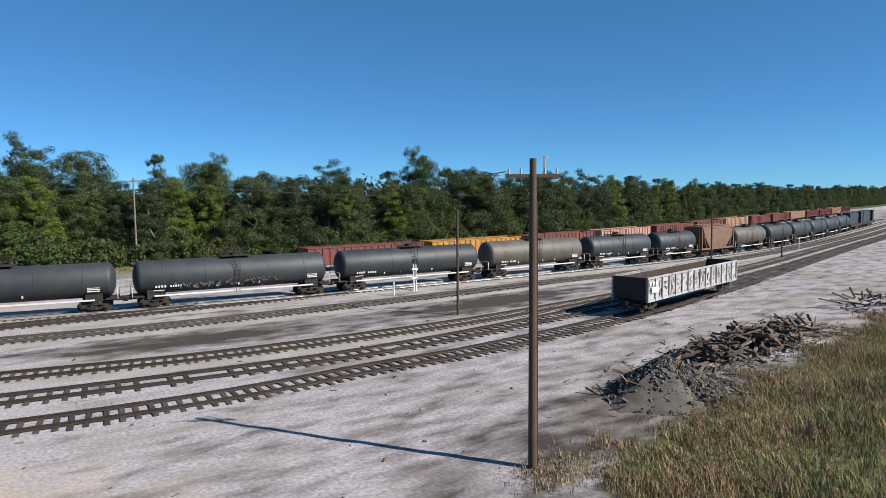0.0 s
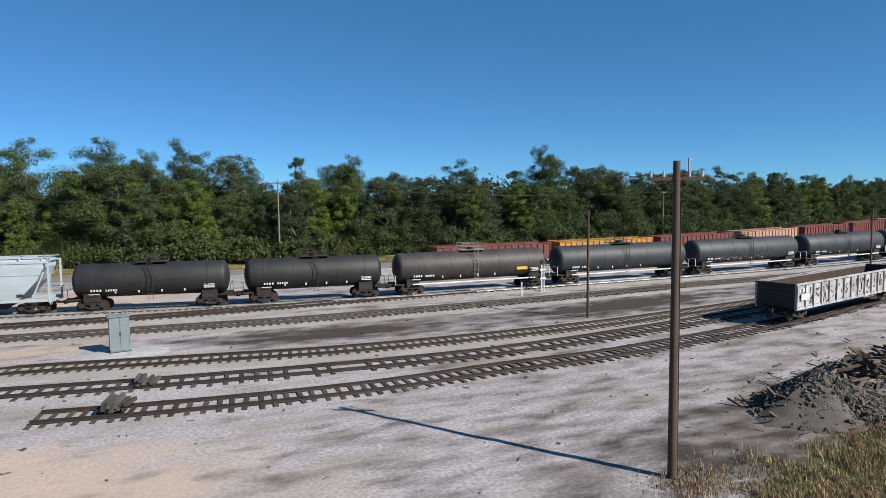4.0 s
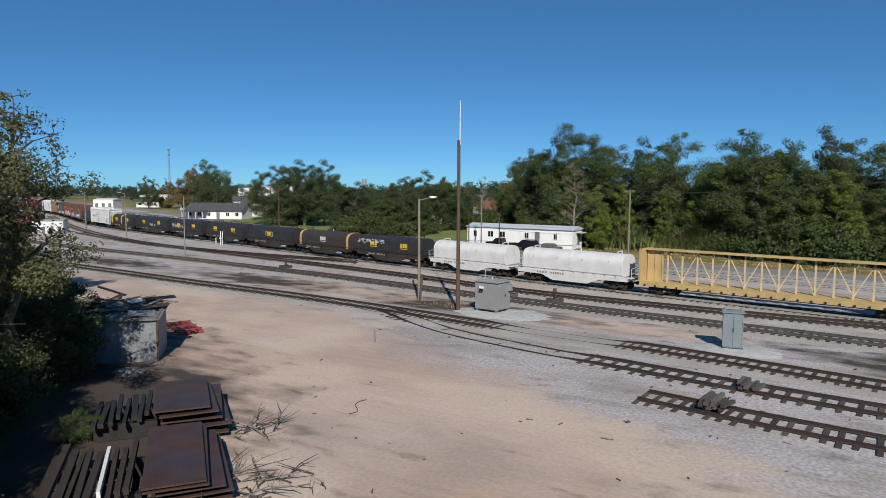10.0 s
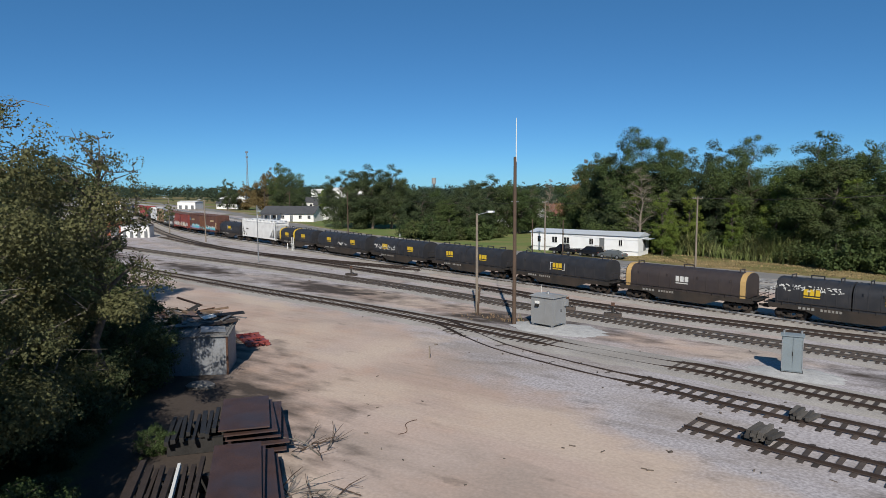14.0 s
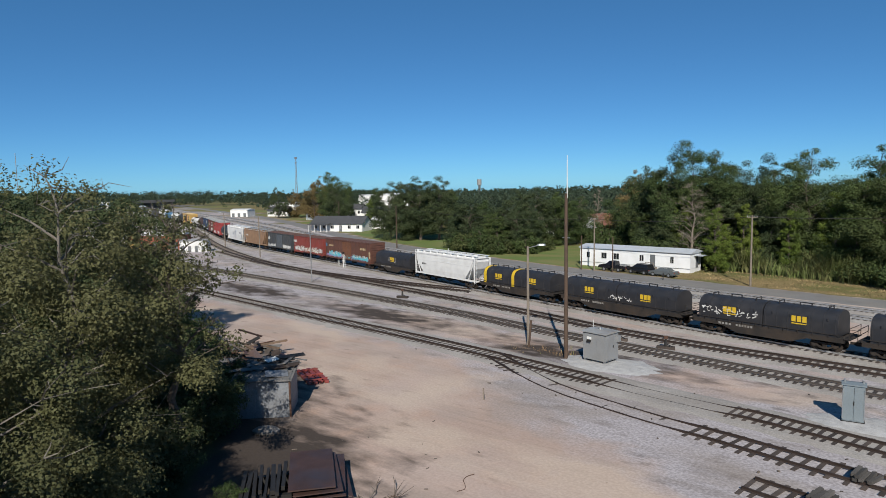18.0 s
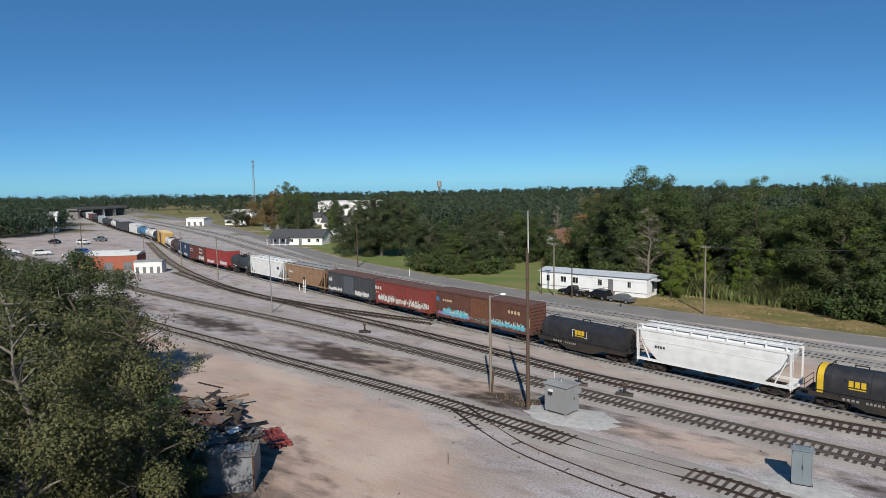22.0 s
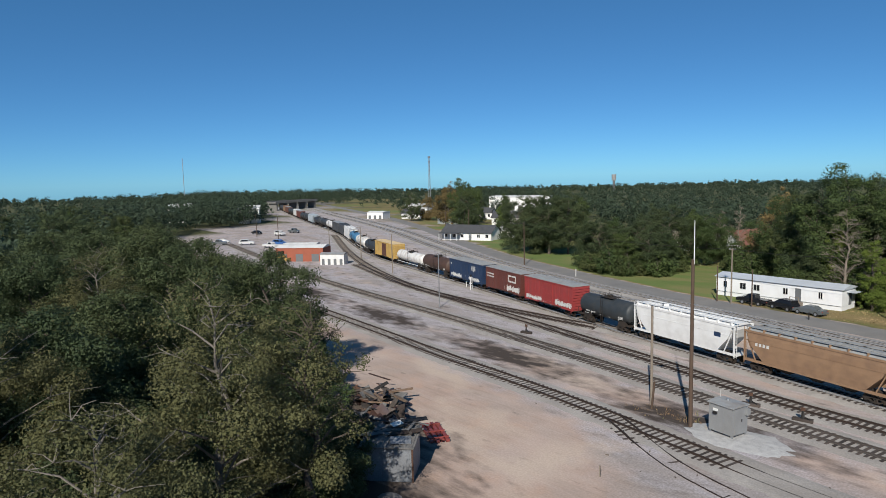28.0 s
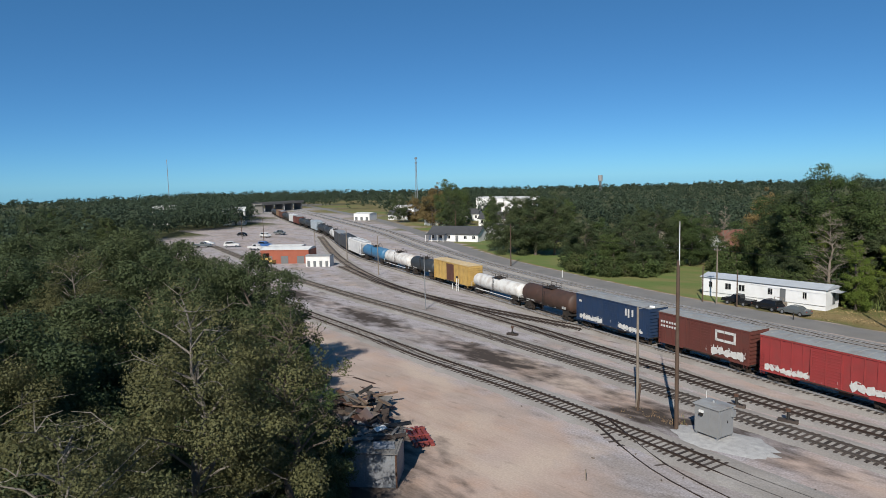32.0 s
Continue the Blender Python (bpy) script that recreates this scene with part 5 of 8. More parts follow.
# ---- trees ----
def leaf_cloud(centres, radii, leaves, size, rnd, flat=0.8, weights=None):
    """Loose leaves scattered in and round many clumps."""
    n = len(centres)
    which = rnd.randint(0, n, leaves) if weights is None else rnd.choice(n, leaves, p=weights / weights.sum())
    v = rnd.normal(size=(leaves, 3))
    v /= np.linalg.norm(v, axis=1)[:, None]
    c = centres[which] + v * (radii[which] * (0.25 + 0.95 * rnd.uniform(0, 1, leaves) ** 0.5 + 0.12 * rnd.normal(size=leaves)))[:, None] * (1, 1, flat)
    a = rnd.normal(size=(leaves, 3))
    nrm = v + 0.7 * a / np.linalg.norm(a, axis=1)[:, None] + (0, 0, 0.35)
    nrm /= np.linalg.norm(nrm, axis=1)[:, None]
    t = np.cross(nrm, rnd.normal(size=(leaves, 3)))
    t /= np.linalg.norm(t, axis=1)[:, None]
    b = np.cross(nrm, t)
    s = size * rnd.uniform(0.55, 1.35, leaves)[:, None]
    q = np.stack([c - t * s * 0.5, c + t * s * 0.5, c + b * s * 0.85], 1)
    return q.reshape(-1, 3)


def leaf_mesh(name, verts, mat):
    me = bpy.data.meshes.new(name)
    n = len(verts) // 3
    me.from_pydata(verts.tolist(), [], np.arange(3 * n).reshape(n, 3).tolist())
    me.materials.append(mat)
    return me


def make_tree(name, label, category, height, spread, leaves, size, mat, seed, kind="broad", base=0.16, bark=None, twigs=0, airy=0.0, lobes=1.0):
    """Tapered trunk, limbs, and a crown of lobes made of many small clumps, with an uneven outline and gaps."""
    rnd = np.random.RandomState(seed)
    r = thing(name, label, category)
    mb = MB()
    pts = [Vector((0, 0, -0.1))]
    n = 6
    for i in range(1, n + 1):
        pts.append(Vector((rnd.normal(0, 0.02) * height, rnd.normal(0, 0.02) * height, height * 0.86 * i / n)))
    r0 = 0.018 * height
    for i in range(n):
        mb.rod(pts[i], pts[i + 1], r0 * (1 - i / n) + 0.03, r0 * (1 - (i + 1) / n) + 0.03, 7)
    cen, rad = [], []
    k = int((26 + height * 1.3) * lobes)
    for i in range(k):
        f = (i + rnd.uniform(0, 1)) / k
        h = base + (1 - base) * f
        if kind == "broad":
            env = spread * (math.sin(math.pi * min(1, max(0.0, (h - base * 0.7) / (1.06 - base * 0.7)) ** 0.75)) * 0.9 + 0.1)
        elif kind == "pine":
            env = spread * (1.05 - h) ** 0.8
        else:
            env = spread * min(0.92, 1.0 * max(0.05, 1.04 - h) ** 0.62)
        a = i * 2.4 + rnd.uniform(-0.6, 0.6)
        d = env * rnd.uniform(0.15, 1.0) ** 0.55
        c = np.array([math.cos(a) * d, math.sin(a) * d, height * h * rnd.uniform(0.92, 1.0)])
        lobe = spread * rnd.uniform(0.20, 0.38) * (1.2 - 0.6 * h) * (1 + 0.55 * (1 - lobes))
        for _ in range(4):
            o = rnd.normal(size=3) * lobe * 0.55
            cen.append(c + o * (1, 1, 0.75))
            rad.append(lobe * rnd.uniform(0.35, 0.8))
        z = max(height * 0.08, c[2] - d * 0.6)
        t = min(z / (height * 0.86), 0.999) * n
        p = pts[int(t)].lerp(pts[int(t) + 1], t - int(t))
        if i % 2 and not twigs and lobes == 1:
            continue
        mid = p.lerp(Vector(c), 0.5) + Vector((0, 0, 0.03 * height * rnd.uniform(0, 1)))
        w = r0 * 0.32 * (1 - h * 0.6)
        mb.rod(p, mid, w + 0.015, w * 0.7 + 0.012, 5).rod(mid, c, w * 0.7 + 0.012, 0.015, 4)
        for _ in range(twigs):
            o = Vector(rnd.normal(size=3)).normalized() * lobe * rnd.uniform(0.9, 1.6)
            o.z = abs(o.z) * 0.7
            e = Vector(c) + o
            q = Vector(c).lerp(e, 0.5) + Vector(rnd.normal(size=3)) * lobe * 0.15
            mb.rod(c, q, 0.028, 0.02, 3).rod(q, e, 0.02, 0.008, 3)
    part("trunk", mb, bark or M_BARK, r)
    w = np.array(rad) ** 2 * np.clip(1 - airy * (np.array(cen)[:, 2] / height - 0.61) / 0.25, 1 - airy, 1)
    v = leaf_cloud(np.array(cen), np.array(rad), leaves, size, rnd, 0.8, w)
    part("crown", leaf_mesh("crown", v, mat), None, r)
    return r


LABELS = {"oak": "tall broad-crowned oak at the wood's edge", "gum": "slender green forest tree at the wood's edge", "pine": "dark tapering pine in the wood's edge", "shrub": "dense leafy shrub under the trees"}
HEIGHTS = [20, 18, 17, 15, 19, 16, 17]
PROTO = [
    make_tree("oak_tree", LABELS["oak"], "tree", 20, 6.8, 32499, 0.226, M_LEAF, 1, lobes=0.62),
    make_tree("oak_tree", LABELS["oak"], "tree", 18, 6.2, 31249, 0.226, M_LEAFD, 2, lobes=0.62),
    make_tree("forest_tree", LABELS["gum"], "tree", 17, 5.2, 27499, 0.211, M_LEAF, 3, "column", 0.05, lobes=0.7),
    make_tree("forest_tree", LABELS["gum"], "tree", 15, 4.9, 26249, 0.211, M_LEAFD, 4, "column", 0.04, lobes=0.7),
    make_tree("pine_tree", LABELS["pine"], "tree", 19, 4.0, 26249, 0.195, M_LEAFD, 5, "pine", 0.10, lobes=0.7),
    make_tree("forest_tree", LABELS["gum"], "tree", 16, 5.2, 28748, 0.218, M_LEAFO, 6, "broad", 0.05, lobes=0.7),
    make_tree("forest_tree", "yellow-green young tree at the wood's edge", "tree", 17, 3.6, 22499, 0.195, M_LEAFY, 9, "column", 0.03, lobes=0.7),
]
SHRUB = [make_tree("shrub", LABELS["shrub"], "shrub", 4.2, 2.6, 3000, 0.27, M_LEAF, 7, "broad", 0.02), make_tree("shrub", LABELS["shrub"], "shrub", 3.4, 2.4, 2800, 0.26, M_LEAFO, 8, "broad", 0.02)]
USED = set()


def plant(proto, x, y, scale=1.0, turn=0.0, z=0.0, wide=1.0):
    """The first use moves the model itself; later ones are copies."""
    m = pose(x, y, z, 0, 0, turn)
    if proto.name not in USED:
        USED.add(proto.name)
        ob = proto
        ob.matrix_basis = m
    else:
        ob = copy_thing(proto, m)
    ob.scale = (scale * wide, scale * wide, scale)
    return ob


def wood_height(x):
    """Height of the wood's skyline along the plan."""
    return float(np.interp(x, [-115, -90, -77, -54, -37, -28, -19, -9, 0, 7, 12, 22, 36, 47, 71, 99, 158, 265, 600], [14, 14.6, 13.5, 15.5, 18.5, 14.5, 17.5, 17.5, 16.8, 17.6, 15, 16.5, 15.5, 15, 16.8, 15.5, 15.5, 14, 15]))


def in_clearing(x, y):
    """Open ground before the red-roofed house and beside it, along the camera's sight line."""
    a, b = Vector((-56, 128)), Vector((-78, 172))
    f = max(0.0, min(1.0, (Vector((x, y)) - a).dot(b - a) / (b - a).length_squared))
    return (Vector((x, y)) - a.lerp(b, f)).length < 6.0


def tree_row(points, step, protos, rnd, depth=0.0, low=0.85, high=1.15, jitter=1.4):
    """Trees whose tops follow the skyline, give or take low to high."""
    line = spline(points, step)
    for p in line:
        k = rnd.choice(protos)
        x = p[0] + rnd.gauss(0, jitter)
        y = p[1] + depth + rnd.gauss(0, jitter)
        if in_clearing(x, y):
            continue
        plant(PROTO[k], x, y, wood_height(x) / HEIGHTS[k] * rnd.uniform(low, high), rnd.uniform(0, 360), wide=rnd.uniform(1.05, 1.45))


rt = random.Random(11)
# edge of the wood behind the far tracks, leading end
EDGE_R = [(34, 111), (46, 108), (64, 107), (90, 109), (125, 115), (180, 128), (250, 147)]
tree_row(EDGE_R, 4.6, [2, 3, 3, 5, 4, 6], rt, 0, 0.66, 0.95)
tree_row(EDGE_R, 6.6, [1, 2, 4, 3], rt, 7, 0.85, 1.05)
tree_row([(250, 147), (330, 169), (460, 204), (640, 252), (800, 296)], 8.0, [2, 3, 4, 5], rt, 0, 0.85, 1.05)
# behind the grass field
tree_row([(30, 111), (18, 110.5), (6, 110.5), (-4, 113), (-12, 119), (-22, 122.5), (-33, 121)], 4.6, [3, 1, 2, 5, 6, 4], rt, 0, 0.6, 0.92)
tree_row([(30, 121), (10, 126), (-10, 128), (-34, 127), (-52, 132)], 5.5, [0, 1, 4, 0], rt, 0, 0.82, 1.0)
tree_row([(-34, 122), (-42, 121), (-51, 124)], 4.5, [1, 3, 2], rt, 0, 0.45, 0.68)
tree_row([(-46, 134), (-55, 141), (-63, 144), (-72, 146)], 4.6, [1, 0, 4, 2], rt, 0, 0.8, 1.05)
# the tall oaks that stand over the rest
for x, y, h, k in [(-37, 123, 22.0, 0), (-33, 126, 19.5, 1), (-46.5, 128.5, 17.6, 5), (-43, 126, 19.0, 1), (-19, 122, 19.6, 0), (-24, 124, 18.4, 1), (-8.5, 122, 19.6, 0), (-2, 124, 18.5, 2), (5, 121, 19.2, 1), (12, 120, 18.0, 5), (23, 117, 17.8, 4), (71, 112, 19.8, 2), (32, 115, 17.5, 2)]:
    plant(PROTO[k], x, y, h / HEIGHTS[k], rt.uniform(0, 360))
for x, y, h in [(-27, 118, 11.5), (-14, 118, 13.5), (-3, 111, 13), (2, 109.5, 11), (6, 109, 12), (52, 105.5, 11.5), (-30, 118, 8), (-30.3, 113.2, 11), (-20, 117, 10.5), (-38, 119, 12)]:
    plant(PROTO[6], x, y, h / 17, rt.uniform(0, 360))
# clump beyond the mobile home, and round the lawns
tree_row([(-93, 128), (-86, 124.5), (-80, 122.5), (-76.5, 126), (-76, 133)], 4.2, [1, 3, 1, 2], rt, 0, 0.55, 0.8, 0.8)
tree_row([(-91, 135), (-83, 132), (-79, 140), (-74, 150)], 6.5, [1, 0, 2], rt, 0, 0.75, 1.0)
tree_row([(-128, 140), (-120, 138.5), (-112, 141)], 4.5, [1, 3, 1], rt, 0, 0.95, 1.2, 0.8)
for x, y, k, s in [(-99, 164, 1, 0.7), (-135, 168, 0, 0.7), (-150, 176, 5, 0.75), (-188, 172, 1, 0.85), (-205, 190, 5, 1.0), (-215, 196, 0, 1.05), (-175, 195, 3, 0.8), (-240, 215, 1, 0.9), (-265, 205, 1, 0.8), (-130, 158, 3, 0.6), (-145, 190, 2, 0.8), (-182, 186, 6, 0.6), (-222, 230, 2, 0.8), (-196, 232, 1, 0.8), (-250, 240, 4, 0.8), (-192, 200, 1, 0.62), (-200, 206, 3, 0.6), (-183, 203, 5, 0.62), (-226, 214, 2, 0.6), (-270, 232, 1, 0.6), (-236, 226, 3, 0.6), (-152, 166, 3, 0.5)]:
    plant(PROTO[k], x, y, s, rt.uniform(0, 360))
# undergrowth
for line, step in ((EDGE_R, 3.4), ([(34, 109), (18, 108.5), (3, 109), (-4, 111), (-11, 117.5), (-20, 121.5), (-34, 120)], 2.6), ([(-95, 128), (-87, 123.5), (-79, 121.5), (-74, 125), (-73.5, 133)], 2.4), ([(-36, 120), (-44, 119), (-53, 122)], 3.0)):
    for p in spline(line, step):
        plant(rt.choice(SHRUB), p[0] + rt.gauss(0, 0.8), p[1] - 2.6 + rt.gauss(0, 0.8), rt.uniform(0.7, 1.35), rt.uniform(0, 360))


def far_woods():
    """Woods past the lawns and along the skyline: many small crowns in one mesh."""
    rnd = np.random.RandomState(21)
    verts, spots = [], []

    def swell(x, y):
        return 0.5 + 0.5 * math.sin(x * 0.021 + 1.3 * math.sin(y * 0.017)) * math.sin(y * 0.026 + 0.8 * math.sin(x * 0.013))

    def in_view_gap(x, y):
        # radial gaps, kept treeless so the town's buildings show from the camera
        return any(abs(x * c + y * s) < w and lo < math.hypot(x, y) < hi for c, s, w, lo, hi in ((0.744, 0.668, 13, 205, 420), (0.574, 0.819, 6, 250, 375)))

    # belt behind the houses and lawns
    for _ in range(460):
        x = -60 - 420 * rnd.uniform()
        y = 150 + 0.52 * (-x - 60) + abs(rnd.normal(0, 60)) + 14
        if swell(x * 2.2, y * 2.2) < 0.28 or in_clearing(x, y) or in_view_gap(x, y):
            continue
        spots.append((x, y, rnd.uniform(6, 11) + 2.5 * swell(x, y), 110, 1.05))
    # yard's far side, tail end
    for i in range(760):
        x = -rnd.uniform(105, 700) if i % 3 else -rnd.uniform(225, 420)
        y = float(np.interp(-x, [105, 200, 250, 290, 305, 340, 400, 500, 700], [34, 48, 72, 101, 132, 164, 190, 222, 285])) - abs(rnd.normal(0, 40)) - 3
        spots.append((x, y, rnd.uniform(8, 13) + 3 * swell(x, y), 90, 1.15))
    for _ in range(260):
        x = -rnd.uniform(500, 800)
        spots.append((x, 150 + 0.37 * (-x - 227) + rnd.normal(0, 60), rnd.uniform(9, 14), 60, 1.7))
    # skyline
    for _ in range(4600):
        a = rnd.uniform(math.radians(25), math.radians(215))
        d = rnd.uniform(330, 1000) if rnd.uniform() < 0.62 else rnd.uniform(850, 1800)
        x, y = math.cos(a) * d, math.sin(a) * d
        if x > 120 and y < 0.27 * x + 90:
            continue
        if x < -100 and abs(y - (150 + 0.37 * (-x - 227))) < 60 and d < 560:
            continue
        if swell(x, y) < 0.12 and d < 700 or in_view_gap(x, y):
            continue
        spots.append((x, y, rnd.uniform(3.5, 8.2) + 4.5 * swell(x * 0.7, y * 0.7), 60 if d < 800 else 46, 1.5 if d < 800 else 2.2))
    # behind the first rows at the leading end
    for _ in range(420):
        x = rnd.uniform(20, 900)
        y = 122 + 0.26 * max(0, x - 60) + abs(rnd.normal(0, 35)) + 4
        spots.append((x, y, wood_height(x) * rnd.uniform(0.72, 0.98), 80, 1.2))
    # the wood's depth behind the field and the far tracks
    for _ in range(900):
        x = rnd.uniform(-60, 330)
        y = 134 + 0.27 * max(0, x - 60) + 330 * rnd.uniform(0, 1) ** 1.4
        if in_clearing(x, y):
            continue
        spots.append((x, y, min(wood_height(x), 16) * rnd.uniform(0.58, 0.84), 60, 1.4))
    for x, y, h, q, s in spots:
        k = 9
        f = np.sort(rnd.uniform(0.22, 0.93, k))
        w = h * rnd.uniform(0.16, 0.36) * (1.2 - 0.75 * f)
        cen = np.c_[x + rnd.normal(0, 1, k) * w, y + rnd.normal(0, 1, k) * w, h * f - skyline_drop(math.hypot(x, y))]
        verts.append(leaf_cloud(cen, np.full(k, h * rnd.uniform(0.13, 0.2)), int(q * 1.7), s * 0.74, rnd))
    ob = new("far_woods", leaf_mesh("far_woods", np.concatenate(verts), M_LEAFF))
    tagged(ob, "dense green woods stretching to the skyline", "woods", kind="stuff")


far_woods()

# one big autumn tree, a smaller one, and bare pale trees by the oaks
AUTUMN = make_tree("autumn_tree", "broad tree turning orange-brown behind the lawns", "tree", 18.5, 7.0, 15000, 0.42, M_LEAFA, 51, "broad", 0.06, lobes=0.7)
AUTUMN.matrix_basis = pose(-232, 202, 0)
ob = copy_thing(AUTUMN, pose(-60, 151, 0, 0, 0, 80))
ob.scale = (0.72, 0.72, 0.9)
ob = copy_thing(AUTUMN, pose(-262, 214, 0, 0, 0, 200))
ob.scale = (0.7, 0.7, 0.7)
BARE = make_tree("bare_tree", "bare pale grey tree among the green oaks", "tree", 15.0, 3.6, 500, 0.22, M_LEAFO, 52, "broad", 0.15, M_WOODG, 14)
BARE.matrix_basis = pose(-35.5, 117.2, 0)
for x, y, s in [(-31.5, 117.5, 0.75), (-71, 155, 0.9), (-77, 158, 0.8), (-64, 152, 0.62)]:
    ob = copy_thing(BARE, pose(x, y, 0, 0, 0, x * 7))
    ob.scale = (s * 0.7, s * 0.7, s)



# ---- trees by the sheds ----
NEAR = make_tree("ash_tree", "tall olive-green tree with airy top and pale bare twigs", "tree", 17.0, 5.8, 125000, 0.125, M_LEAFN, 31, "broad", 0.10, M_PALEBARK, 3, 0.80)
NEAR.matrix_basis = pose(-30.2, 12.6, 0)
NEAR2 = make_tree("broadleaf_tree", "dense dark green tree behind the sheds", "tree", 13.5, 5.4, 66000, 0.165, M_LEAFD, 32, "broad", 0.03, lobes=0.7)
NEAR2.matrix_basis = pose(-61, 29.5, 0)
NEAR2.scale = (1.05, 1.05, 1.1)
# added tree: stands in for an airy crown lobe, placed for the camera's view
AIRY = make_tree("ash_tree", "slender airy tree filling out the ash crown, with thin leaves and pale twigs", "tree", 14.9, 3.1, 8500, 0.13, M_LEAFN, 37, "broad", 0.5, M_BARK, 4, 0.3)
AIRY.matrix_basis = pose(-31.2, 18.2, 0)
BUSH = make_tree("bush", "dense leafy bush at the edge of the yard", "bush", 5.0, 3.2, 18000, 0.145, M_LEAF, 33, "broad", 0.0, None, 2)
BUSH.matrix_basis = pose(-20.0, 9.6, 0)
BUSH.scale = (0.6, 0.6, 0.6)
BUSH2 = make_tree("bush", "dark leafy bush in the shade of the trees", "bush", 6.5, 3.6, 24000, 0.155, M_LEAFD, 34, "broad", 0.0, None, 1)
BUSH2.matrix_basis = pose(-36, 17, 0)


def bush_at(p, x, y, s, turn):
    ob = copy_thing(p, pose(x, y, 0, 0, 0, turn))
    ob.scale = (s, s, s)


for i, (p, x, y, s) in enumerate([(BUSH2, -40, 12, 1.2), (BUSH2, -44, 20, 1.25), (BUSH2, -50, 25, 1.3), (BUSH, -55, 31, 1.15), (BUSH2, -57, 24, 1.5), (BUSH2, -65, 34, 1.4), (BUSH, -48.5, 28.5, 0.8), (BUSH2, -33, 5, 1.2), (BUSH, -25.4, 17.4, 0.27), (BUSH2, -22.6, 11.6, 0.3), (BUSH, -19.2, 10.6, 0.26), (BUSH2, -34.5, 21.5, 0.85), (BUSH2, -30.2, 16.6, 0.62), (BUSH2, -28.2, 14.2, 0.42), (BUSH2, -38.5, 24.5, 0.8), (BUSH2, -43, 2, 1.5), (BUSH2, -52, 12, 1.6), (BUSH2, -66, 20, 1.7), (BUSH, -71, 38, 1.1), (BUSH2, -39, 21.5, 0.8), (BUSH2, -80, 36, 1.6), (BUSH, -86, 41, 1.2)]):
    bush_at(p, x, y, s, i * 47)
# the last four, mostly out of view, are added to shade the sheds' ground
for i, (p, x, y, s) in enumerate([(NEAR2, -74, 27, 1.15), (NEAR2, -96, 27, 1.1), (NEAR2, -104, 22, 1.2), (NEAR2, -112, 30, 1.0), (NEAR2, -94, 16, 1.2), (NEAR2, -66, 21.5, 1.15), (NEAR2, -80, 23, 1.25), (NEAR2, -56, 21, 0.98), (NEAR, -67, 15, 0.95), (NEAR2, -54, 14, 1.0), (NEAR2, -46, 7, 1.05), (NEAR2, -70, 10, 1.15), (NEAR, -41, 3, 0.95), (NEAR2, -62, -2, 1.2), (NEAR2, -86, 20, 1.2), (NEAR2, -88, 34, 0.9), (NEAR2, -84, 4, 1.25), (NEAR, -22.8, 5.2, 0.85), (NEAR, -29, -4, 0.8), (NEAR2, -18.0, -1.5, 1.05), (NEAR, -24.5, -2, 0.85)]):
    bush_at(p, x, y, s, i * 71)
for i in range(40):
    x = -rt.uniform(95, 290)
    y = 38 + 0.2 * (-x - 95) - abs(rt.gauss(0, 30)) - 4
    plant(PROTO[rt.choice([1, 3, 2, 5])], x, y, rt.uniform(0.7, 0.95), rt.uniform(0, 360))


# ---- poles ----
def pole(label, x, y, h, r=0.15, mat=M_WOOD, arms=(), lamp=None, name="utility_pole", group="yard poles"):
    p = thing(name, label, "pole", pose(x, y, 0), group=group)
    part("post", MB().rod((0, 0, -0.3), (0, 0, h), r, r * 0.72, 10), mat, p, smooth=True)
    for z, half, turn in arms:
        a = radians(turn)
        d = Vector((math.cos(a), math.sin(a), 0))
        arm = part("crossarm", MB().bar(-d * half + Vector((0, 0, z)), d * half + Vector((0, 0, z)), 0.1, 0.12), mat, p)
        for k in (-0.9, -0.45, 0.45, 0.9):
            part("insulator", MB().rod(d * half * k + Vector((0, 0, z + 0.05)), d * half * k + Vector((0, 0, z + 0.26)), 0.06, 0.035, 6), M_STEEL, arm)
    if lamp is not None:
        a = radians(lamp)
        d = Vector((math.cos(a), math.sin(a), 0))
        part("lamp_arm", MB().rod((0, 0, h - 0.15), d * 1.0 + Vector((0, 0, h + 0.1)), 0.035, seg=6), M_STEEL, p)
        part("lamp_head", MB().loft([[tuple(d * u + Vector((-d.y, d.x, 0)) * w * s + Vector((0, 0, h + 0.08 + zz))) for s, zz in ((-1, 0), (1, 0), (0.6, 0.16), (-0.6, 0.16))] for u, w in ((0.9, 0.05), (1.05, 0.16), (1.5, 0.18), (1.65, 0.06))]), M_STEEL, p)
    return p


p1 = pole("tall brown wooden utility pole with a crossarm and insulators", 15.25, 17.35, 11.05, 0.17, M_WOOD, [(10.45, 0.95, -28)])
part("cable_riser", MB().rod((0.18, -0.05, 0), (0.16, -0.05, 9.5), 0.025, seg=6), M_BLACK, p1)
part("top_bracket", MB().bar((0.45, -0.1, 10.5), (0.45, -0.1, 11.15), 0.05).bar((0.45, -0.1, 11.1), (0.62, -0.1, 11.1), 0.05), M_STEEL, p1)
part("service_drop", MB().bar((-0.85, 0.45, 10.6), (-1.25, 0.66, 10.52), 0.035).bar((-1.25, 0.66, 10.52), (-1.55, 0.8, 10.6), 0.03), M_BLACK, p1)
pole("slim brown wooden yard pole", 31.1, 43.7, 8.7, 0.12, M_WOOD)
pole("slim brown wooden yard pole", 76.8, 50.4, 7.8, 0.12, M_WOOD)
pole("short brown wooden yard pole", 98, 52.4, 3.4, 0.12, M_WOOD)
tp = pole("tall dark creosoted mast pole carrying a white radio antenna", -25.2, 51.05, 14.4, 0.19, M_WOOD)
